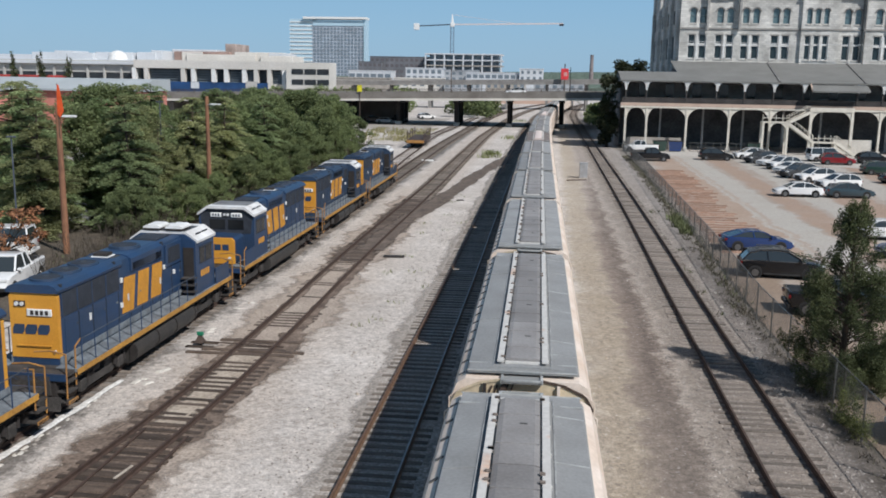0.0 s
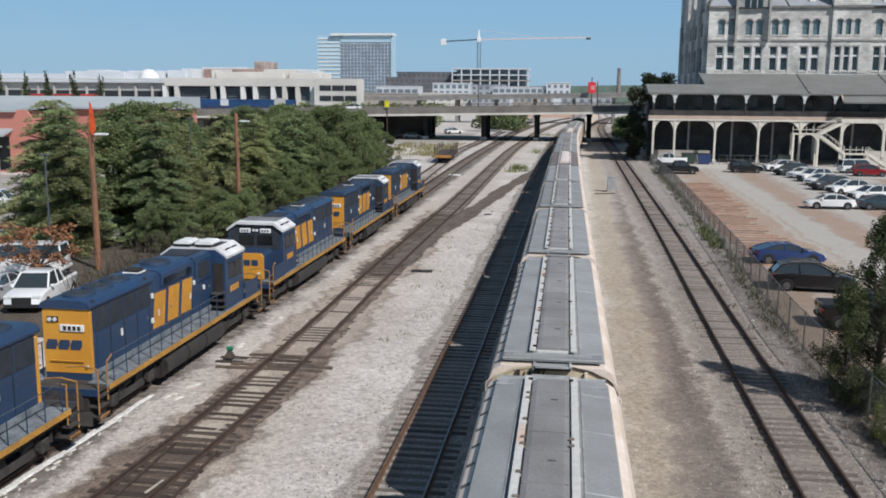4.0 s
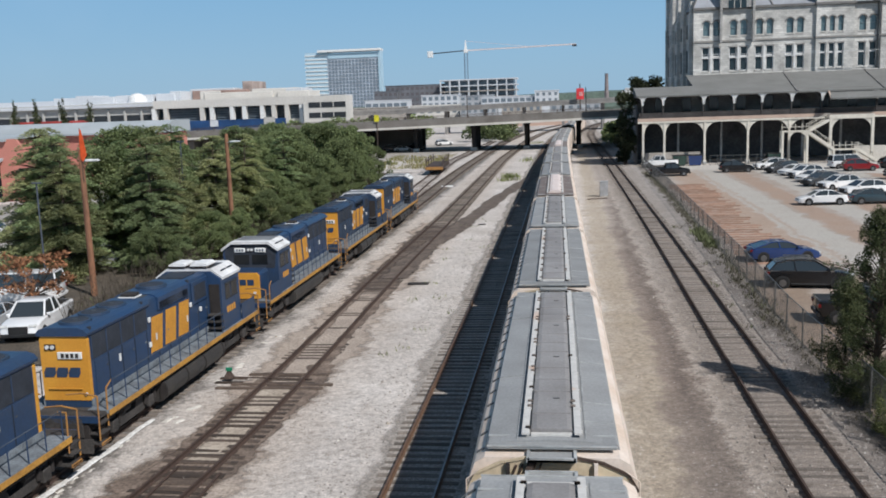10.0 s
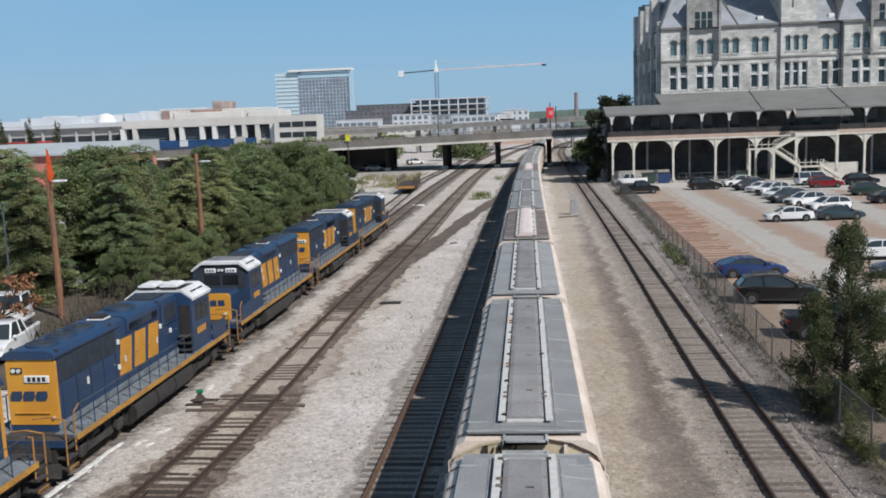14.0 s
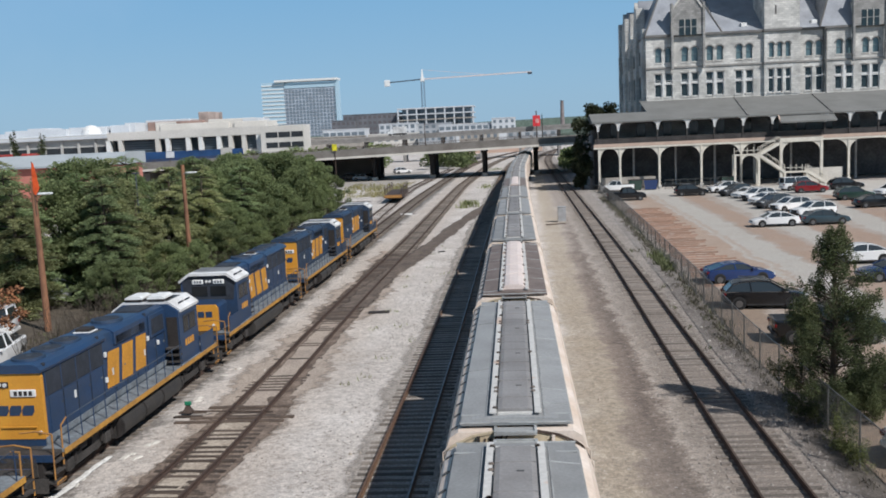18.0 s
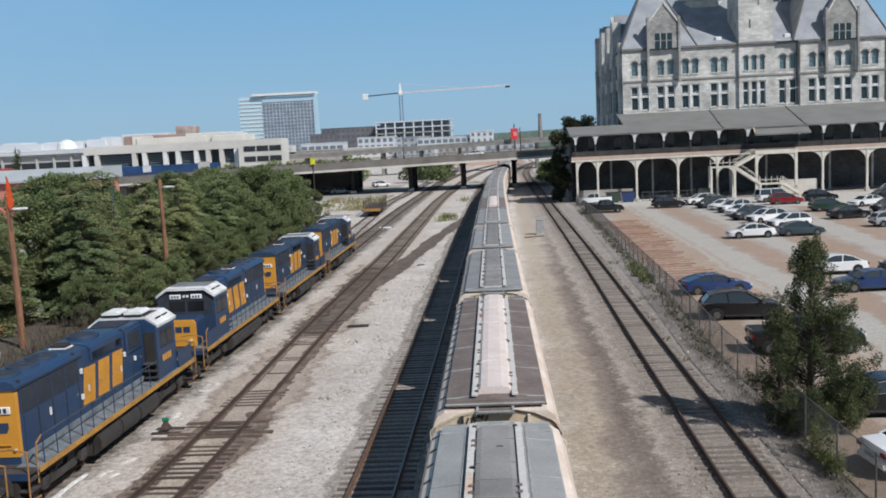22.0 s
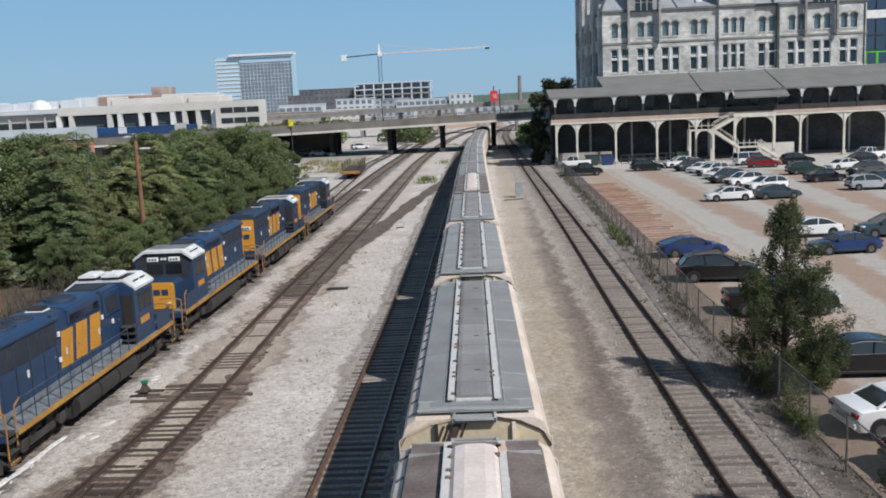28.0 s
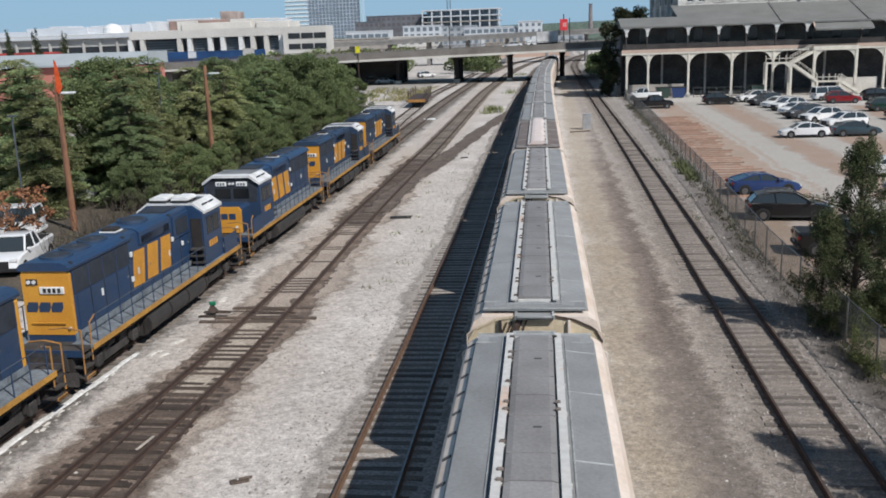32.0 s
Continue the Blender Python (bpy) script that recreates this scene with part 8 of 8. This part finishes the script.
for x, y, h in ((-171.6, 262, 17.5), (-162.8, 262, 16.2), (-155.7, 262, 16.6), (-147.3, 262, 16.8), (-138.9, 262, 15.6)):
    t = thing("tree", "narrow dark upright evergreen", "tree", pose(x, y, 0))
    part("trunk", Geo().tube((0, 0, -0.1), (0, 0, h), 0.2, 0.05), M_BARK, t)
    part("crown", leaf_mesh("crown", [((rnd.uniform(-0.7, 0.7), rnd.uniform(-0.7, 0.7), h * (0.35 + 0.6 * k / 14)), (1.5 - 1.2 * k / 14, 1.5 - 1.2 * k / 14, 1.0)) for k in range(15)], 110, 0.28, int(h * 10), M_NEARLEAF), M_NEARLEAF, t, kind="stuff")

# brick blocks, building under construction, low white buildings
S7 = 700.0
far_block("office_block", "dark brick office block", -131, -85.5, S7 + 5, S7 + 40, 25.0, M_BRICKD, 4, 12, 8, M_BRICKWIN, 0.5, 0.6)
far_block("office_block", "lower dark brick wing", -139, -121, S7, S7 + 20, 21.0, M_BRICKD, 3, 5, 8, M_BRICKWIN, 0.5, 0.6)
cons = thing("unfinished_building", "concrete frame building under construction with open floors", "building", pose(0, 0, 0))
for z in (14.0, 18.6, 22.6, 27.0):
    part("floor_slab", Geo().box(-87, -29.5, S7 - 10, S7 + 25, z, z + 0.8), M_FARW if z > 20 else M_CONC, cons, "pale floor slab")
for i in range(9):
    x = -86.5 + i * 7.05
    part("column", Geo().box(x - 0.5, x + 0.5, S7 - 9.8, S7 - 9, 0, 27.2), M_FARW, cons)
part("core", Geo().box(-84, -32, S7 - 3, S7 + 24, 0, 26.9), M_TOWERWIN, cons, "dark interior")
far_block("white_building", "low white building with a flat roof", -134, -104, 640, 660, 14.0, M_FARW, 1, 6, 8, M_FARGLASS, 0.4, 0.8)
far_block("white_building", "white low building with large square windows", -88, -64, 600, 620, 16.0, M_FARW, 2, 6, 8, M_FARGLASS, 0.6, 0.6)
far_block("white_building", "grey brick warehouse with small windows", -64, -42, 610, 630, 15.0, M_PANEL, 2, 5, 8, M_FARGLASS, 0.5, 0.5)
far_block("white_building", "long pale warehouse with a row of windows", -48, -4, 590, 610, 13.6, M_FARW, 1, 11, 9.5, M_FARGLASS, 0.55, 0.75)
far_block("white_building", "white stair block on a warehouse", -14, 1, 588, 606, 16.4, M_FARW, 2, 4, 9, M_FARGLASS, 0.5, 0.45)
for x0, x1, y, z, mt in ((-110, -80, 480, 9.5, M_CONC), (-75, -50, 470, 9.8, M_CREAM), (-48, -30, 460, 8.8, M_PANEL), (-28, -8, 470, 9.0, M_CONC), (-4, 22, 480, 8.5, M_PANEL)):
    far_block("warehouse", "low far warehouse with a flat roof", x0, x1, y, y + 15, z, mt, 1, 6, 5, M_FARGLASS, 0.5, 0.5)
# tower crane
M_MAST = mat("blue_grey_mast", (0.20, 0.28, 0.36), 0.6, var=0.1)
M_JIB = mat("pale_jib", (0.70, 0.64, 0.63), 0.6, var=0.1)
CRY = 760.0
crane = thing("tower_crane", "yellow and white tower crane over a building site", "crane", pose(-0.0967 * CRY, CRY, 0))
top = 11.2 + 0.053 * CRY
for sx in (-1, 1):
    for sy in (-1, 1):
        part("mast_leg", Geo().bar((sx * 1.3, sy * 1.3, 0), (sx * 1.3, sy * 1.3, top), 0.45, 0.45), M_MAST, crane)
for i in range(24):
    z = 4 + i * 2.0
    if z < top - 2:
        part("mast_brace", Geo().bar((-1.3, -1.3, z), (1.3, -1.3, z + 2.0), 0.3, 0.3), M_MAST, crane)
part("cab", Geo().box(-1.6, 1.6, -1.6, 1.6, top - 1, top + 2, 0.2), M_WHITE, crane, "white slewing cab")
part("apex", Geo().loft([[(-1.2, -1.2, top), (1.2, -1.2, top), (1.2, 1.2, top), (-1.2, 1.2, top)], [(-0.4, -0.2, top + 9), (0.2, -0.2, top + 9), (0.2, 0.2, top + 9), (-0.4, 0.2, top + 9)]]), M_WHITE, crane)
part("jib", Geo().bar((0, 0, top + 1), (89, 0, top + 2.6), 1.2, 1.1), M_JIB, crane, "long pale jib")
part("counter_jib", Geo().bar((0, 0, top + 1), (-30, 0, top - 0.6), 1.2, 0.8), M_GRILLE, crane)
part("counterweight", Geo().box(-31.5, -27, -1.2, 1.2, top - 3.5, top + 1.5, 0.2), M_WHITE, crane, "pale counterweight")
part("tie_rod", Geo().bar((-0.2, 0, top + 8.6), (52, 0, top + 2.2), 0.28, 0.28), M_JIB, crane)
part("trolley", Geo().box(86, 89.5, -0.8, 0.8, top + 0.8, top + 2.4), M_GRILLE, crane)
# chimney stack and red sign
CHY = 1000.0
# brick greyed in its colour for the haze before it
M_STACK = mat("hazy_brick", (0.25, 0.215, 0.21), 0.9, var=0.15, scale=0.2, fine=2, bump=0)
chim = thing("chimney_stack", "tall brown brick chimney stack on the horizon", "chimney", pose(0.052 * CHY, CHY, 0))
part("shaft", Geo().tube((0, 0, -0.5), (0, 0, 11.2 + 0.0242 * CHY), 2.6, 1.7, n=14), M_STACK, chim)
part("rim", Geo().tube((0, 0, 10.9 + 0.0242 * CHY), (0, 0, 11.6 + 0.0242 * CHY), 2.0, 2.0, n=14), M_BRICKD, chim)
sgn = thing("sign_post", "tall red sign board on a dark post", "sign", pose(7.9, 328, -0.1))
part("post", Geo().tube((0, 0, 0), (0, 0, 16.2), 0.22, 0.18), M_STEEL, sgn)
M_TERRAP = mat("faded_pink", (0.75, 0.35, 0.33), 0.6, var=0.1, bump=0)
M_SIGNRED = mat("sign_red", (0.75, 0.05, 0.06), 0.5, var=0.05, bump=0)
part("board", Geo().box(-1.3, 1.3, -0.4, -0.1, 10.8, 14.6, 0.1), M_SIGNRED, sgn, "red board")
part("pale_patch", Geo().box(-0.3, 0.9, -0.44, -0.4, 12.0, 13.4), M_TERRAP, sgn)
yl = thing("sign_post", "yellow sign beside the bridge road", "sign", pose(-41, 208, -0.1))
part("post", Geo().tube((0, 0, 0), (0, 0, 8.8), 0.1), M_STEEL, yl)
M_YSIGN = mat("sign_yellow", (0.75, 0.68, 0.03), 0.6, var=0.05, bump=0)
part("board", Geo().box(-0.55, 0.55, -0.2, -0.14, 7.5, 9.0, 0.03), M_YSIGN, yl, "bright yellow board")

# ---- small things by the tracks ----
fw = thing("flat_wagon", "small yellow flat wagon with dark stakes on a spur", "wagon", on_track(TRACK_SPUR, 150, 0.12))
part("deck", Geo().box(-1.35, 1.35, -6.5, 6.5, 0.95, 1.2, 0.03), M_STEEL, fw)
part("end_beam", Geo().box(-1.4, 1.4, -6.75, -6.4, 0.65, 1.1, 0.04), M_ENDRAIL, fw, "yellow end beam")
for y in (-6.0, -2.0, 2.0, 6.0):
    for s in (-1, 1):
        part("stake", Geo().box(s * 1.3 - 0.08, s * 1.3 + 0.08, y - 0.08, y + 0.08, 1.2, 2.5), M_STEEL, fw)
for s in (-1, 1):
    part("stake_rail", Geo().box(s * 1.3 - 0.05, s * 1.3 + 0.05, -6.0, 6.0, 1.9, 2.05), M_STEEL, fw)
    part("side_sill", Geo().box(s * 1.4 - 0.05, s * 1.4 + 0.05, -6.4, 6.4, 0.7, 1.0), M_STEEL, fw)
for y in (-4.5, 4.5):
    g = Geo()
    for s in (-1, 1):
        g.tube((s * 0.70, y, 0.45), (s * 0.83, y, 0.45), 0.42, n=14)
    part("wheelset", g, M_DARK, fw)
    part("axle_frame", Geo().box(-1.0, 1.0, y - 0.9, y + 0.9, 0.45, 0.95), M_DARK, fw)
bx = thing("relay_box", "pale metal relay box beside the main track", "box", pose(5.15, 106.5, -0.1))
part("cabinet", Geo().box(-0.45, 0.45, -0.4, 0.4, 0.1, 1.7, 0.03), M_DECK, bx)
part("lid", Geo().box(-0.5, 0.5, -0.45, 0.45, 1.7, 1.8, 0.03), M_DECK, bx)
part("plinth", Geo().box(-0.5, 0.5, -0.45, 0.45, 0, 0.12), M_CONC, bx)
single("pipe", Geo().tube((3.2, 103.5, -0.04), (5.4, 104.3, -0.04), 0.07), M_STEEL, "rusty pipe lying on the gravel", "pipe")
single("slab", Geo().box(-0.8, 0.8, -0.5, 0.5, 0, 0.12, 0.02), M_WHITE, "white concrete slab lying between tracks", "slab", pose(-15.0, 123.5, -0.11, 0, 0, 10))
M_GREEN = mat("green_enamel", (0.02, 0.22, 0.12), 0.4, var=0.1)
swt = thing("switch_stand", "rusty switch stand with a small green target", "switch", pose(-13.9, 35.6, -0.1))
part("base", Geo().box(-0.5, 0.7, -0.11, 0.11, 0.0, 0.07, 0.02), M_TIE, swt)
part("base", Geo().box(-0.5, 0.7, 0.5, 0.72, 0.0, 0.07, 0.02), M_TIE, swt)
part("stand", Geo().loft([[(-0.2, 0.1, 0.14), (0.2, 0.1, 0.14), (0.2, 0.5, 0.14), (-0.2, 0.5, 0.14)], [(-0.07, 0.25, 0.42), (0.07, 0.25, 0.42), (0.07, 0.35, 0.42), (-0.07, 0.35, 0.42)]]), M_STEEL, swt)
part("target", Geo().box(-0.13, 0.17, 0.27, 0.33, 0.42, 0.6, 0.03), M_GREEN, swt, "green target plate")
part("rod", Geo().tube((0.1, 0.3, 0.18), (3.6, 0.3, 0.1), 0.03), M_STEEL, swt)
for y, x0, x1 in ((-0.75, -0.2, 4.3), (-0.25, 0.3, 4.6), (1.15, 0.6, 4.1)):
    part("switch_tie", Geo().box(x0, x1, y - 0.11, y + 0.11, -0.06, 0.075, 0.012), M_TIE, swt, "long dark switch tie")
for x0, k, y1 in ((1.70, 0.0, -7.5), (3.24, -0.004, -9.5)):
    part("closure_rail", rail_geo(lambda y: x0 + k * y, 0.0, -24.0, y1, 3.0), M_RAIL, swt, "rusty rail of the straight route")
for k in range(24):
    y = -20.6 + k * 0.55 + rnd.uniform(-0.08, 0.08)
    x1 = 3.0 + 0.012 * k + rnd.uniform(-0.2, 0.35)
    part("switch_tie", Geo().box(0.4 + 0.035 * k, x1, y - 0.11, y + 0.11, -0.06, 0.058, 0.012), M_TIE, swt)
single("plank", Geo().box(-0.04, 0.04, -0.45, 0.45, 0, 0.04, 0.008), M_SAND, "pale splintered plank lying between rails", "plank", pose(-11.4, 23.3, 0.0, 0, 0, -8))
single("debris", Geo().box(-0.3, 0.2, -0.06, 0.06, 0, 0.07, 0.015).box(-0.05, 0.3, 0.12, 0.22, 0, 0.06, 0.015).box(-0.3, -0.1, 0.1, 0.2, 0.0, 0.05, 0.01), M_TIE, "dark heap of splintered tie wood on gravel", "debris", pose(-7.9, 21.3, -0.11, 0, 0, 25))
for x, y, s, tn in ((-8.9, 56.3, 1.2, 4), (-7.1, 84, 0.6, 30)):
    single("steel_plate", Geo().box(-0.55 * s, 0.55 * s, -0.25 * s, 0.25 * s, 0, 0.09, 0.01), M_DARK, "dark steel plate lying on gravel", "plate", pose(x, y, -0.11, 0, 0, tn))
r5 = random.Random(41)
M_WHITELINE = frayed(mat("white_lime", (0.78, 0.77, 0.74), 0.95, var=0.3, scale=2, fine=12, bump=0.2, col2=(0.5, 0.48, 0.45)), 0.5, 0.9)
# thin ragged white strip beside the locomotive track
ground_strip("lime_edge", strip(lambda y: -15.5 + 0.055 * max(0, y - 23) - 0.04 * max(0, 23 - y), 12, 31, 0.14, -0.02, 51, 0.25, 0.7), M_WHITELINE, "ragged white line along a gravel edge", "ground")
CHIP = [Geo().loft([[(-0.1, -0.07, 0), (0.09, -0.09, 0), (0.12, 0.06, 0), (-0.07, 0.1, 0)], [(-0.04, -0.03, h), (0.05, -0.05, h), (0.06, 0.03, h), (-0.02, 0.04, h)]]).mesh("stone", mt) for h, mt in ((0.09, M_CONCP), (0.07, M_CONC), (0.12, M_SAND))]
for i in range(46):
    y = r5.uniform(20, 80)
    x = r5.choice([r5.uniform(-9.3, -5.8), r5.uniform(1.8, 6.0), r5.uniform(-14.3, -12.4), r5.uniform(9.2, 10.4)])
    o = new("stone", CHIP[i % 3])
    o.matrix_basis = pose(x, y, -0.105, 0, 0, r5.uniform(0, 360)) @ Matrix.Diagonal((*[r5.uniform(0.35, 0.9)] * 3, 1))
    tagged(o, "pale broken stone lying on the gravel", "stone", "loose stones on the gravel")
for i in range(46):
    y = 20.5 + i * 0.22 + r5.uniform(-0.15, 0.15)
    o = new("litter", CHIP[i % 2])
    o.matrix_basis = pose(-15.18 + r5.uniform(-0.16, 0.16), y, -0.105, 0, 0, r5.uniform(-14, 14)) @ Matrix.Diagonal((r5.uniform(0.3, 0.8), r5.uniform(0.5, 2.2), 0.5, 1))
    tagged(o, "white scraps of litter beside the locomotives", "litter", "litter beside the locomotives")
for i in range(12):
    y = r5.uniform(26, 44)
    o = new("litter", CHIP[0])
    o.matrix_basis = pose(TRACK_LOCO(y) + 1.95 + r5.uniform(-0.15, 0.5), y, -0.105, 0, 0, r5.uniform(0, 360)) @ Matrix.Diagonal((r5.uniform(1, 3), r5.uniform(1, 2), 0.5, 1))
    tagged(o, "white scraps of litter beside the locomotives", "litter", "litter beside the locomotives")

for st, pnt, lab, x, y, turn in (("suv", P_BLACK, "black car parked under the road bridge", -39.5, 219.5, 10), ("sedan", P_SILVER, "silver car parked under the road bridge", -36.5, 216.8, 8), ("pickup", P_BLACK, "black pickup parked under the road bridge", -35.0, 224.5, 5), ("suv", P_WHITE, "white car beyond the road bridge", -30.0, 243.0, 30)):
    vehicle(st, pnt, lab, pose(x, y, -0.06, 0, 0, turn), "car")

# loose ballast stones on the shoulders of the tracks
M_CHIPS = mat("broken_ballast", (0.31, 0.285, 0.26), 0.95, var=0.2, scale=2, fine=20, bump=0.1, isl_var=0.45, col2=(0.22, 0.195, 0.175))
rs = np.random.RandomState(61)


def stones(n, fx, lo, hi, y0, y1, big):
    ys = y0 + (y1 - y0) * rs.rand(n) ** 1.5
    v, f = [], []
    for k, y in enumerate(ys):
        x = fx(float(y)) + float(rs.uniform(lo, hi))
        a, s = rs.uniform(0, 6.28), big * rs.uniform(0.5, 1.2)
        for j in range(4):
            q = s * rs.uniform(0.6, 1.0)
            v.append((x + q * math.cos(a + 1.57 * j), y + q * math.sin(a + 1.57 * j), -0.115))
        v.append((x + rs.uniform(-0.3, 0.3) * s, y + rs.uniform(-0.3, 0.3) * s, -0.105 + s * rs.uniform(0.5, 1.0)))
        b = 5 * k
        f += [(b, b + 1, b + 4), (b + 1, b + 2, b + 4), (b + 2, b + 3, b + 4), (b + 3, b, b + 4)]
    return Geo().add(v, f)


for n, fx, lo, hi, y0, y1, big, lab in (
    (2600, TRACK_RIGHT, 1.0, 2.3, 16, 95, 0.075, "grey ballast stones on the shoulder beside a fence"),
    (1700, TRACK_RIGHT, -2.4, -0.95, 16, 80, 0.065, "grey ballast stones on a track shoulder"),
    (900, TRACK_RIGHT, -0.7, 0.7, 16, 60, 0.06, "small ballast stones between the rails"),
    (1500, TRACK_LEAD, -2.6, 2.6, 14, 70, 0.06, "small stones scattered over an old track"),
    (1800, TRACK_MID, -3.4, -1.2, 15, 80, 0.065, "pale ballast stones beside a track"),
):
    single("ballast_stones", stones(n, fx, lo, hi, y0, y1, big), M_CHIPS, lab, "stones", kind="stuff")

# ---- pieces of the tracks ----
for me, parent, m in SPLIT:
    ob = new("tie", me)
    ob.parent = parent
    ob.matrix_basis = m


M_TRUCKBOX = mat("truck_box", (0.76, 0.75, 0.73), 0.5, var=0.06, scale=0.5, fine=4)


def road_pose(x, y, turn):
    return pose(x, y, deck_z(x) + 1.30, 0, -math.degrees(math.atan(SLOPE)) * (1 if turn == 0 else -1) if x > -95 else 0, turn)


van_a = vehicle("suv", P_WHITE, "white car driving across the road bridge", road_pose(-5.7, 213.5, 180))
van_b = vehicle("sedan", P_WHITE, "white sedan driving across the road bridge", road_pose(120, 213.5, 180))
van_c = vehicle("sedan", P_WHITE, "white sedan driving ahead of a box truck", road_pose(120, 213.5, 180))
lorry = thing("box_truck", "white box truck driving across the road bridge", "truck", road_pose(130, 213.5, 180))
part("cargo_box", Geo().box(-3.6, 1.2, -1.2, 1.2, 0.9, 3.3, 0.05), M_TRUCKBOX, lorry, "white cargo box")
part("cab", Geo().prism([(1.3, 0.6), (3.3, 0.6), (3.3, 1.4), (2.6, 1.6), (2.2, 2.4), (1.3, 2.5)], -1.05, 1.05), P_WHITE, lorry)
part("chassis", Geo().box(-3.5, 3.2, -0.9, 0.9, 0.45, 0.9), M_BLACKP, lorry)
part("windscreen", Geo().box(2.25, 2.62, -0.95, 0.95, 1.62, 2.3), M_CARGLASS, lorry)
for xw in (-2.4, 2.4):
    for s in (-1, 1):
        part("wheel", Geo().tube((xw, s * 0.8, 0.45), (xw, s * 1.1, 0.45), 0.45, n=16), M_TYRE, lorry)
for ob in (van_a, van_b, van_c, lorry):
    ob["group"] = "traffic on the road bridge"

far_lorry = copy_thing(lorry, pose(109, 334, 12))
tagged(far_lorry, "white box truck driving along a far elevated road", "truck", "traffic on the elevated road")


def far_pose(x):
    return pose(x, 334, float(np.interp(x, [-330, -62, 22, 170], [7.0, 7.6, 9.3, 12])) + 1.5, 0, 0, 180)


def drive(ob, rows):
    """Along the bridge road: seconds and x."""
    walk(ob, [(t, road_pose(x, 213.5, 180)) for t, x in rows])


def motions():
    drive(van_a, [(0, -5.7), (1, -17.4), (2, -28.9), (3, -39.4), (4, -50.5), (8, -93), (12, -140), (20, -230), (24, -260), (32, -262)])
    drive(van_b, [(0, 120), (13, 120), (16, 85), (20, 22), (23, -17), (26, -55), (29, -92), (32, -130)])
    drive(van_c, [(0, 140), (18, 140), (22, 120), (27, 60), (30, 19), (32, -6.4)])
    drive(lorry, [(0, 155), (18, 155), (22, 132), (27, 68), (30, 26.5), (32, 0.3)])
    walk(far_lorry, [(t, far_pose(x)) for t, x in ((0, 109), (5, 67), (11, 16.5), (12, 8.2), (13, 0.2), (13.5, -4.2), (15.5, -21.0), (16.5, -29.6), (17.5, -38.4), (18.5, -46.6), (25, -101), (32, -160))])
    for ob, y0 in CARS:
        walk(ob, [(t, on_track(TRACK_TRAIN, y0 - s)) for t, s in TRAVEL])


motions()
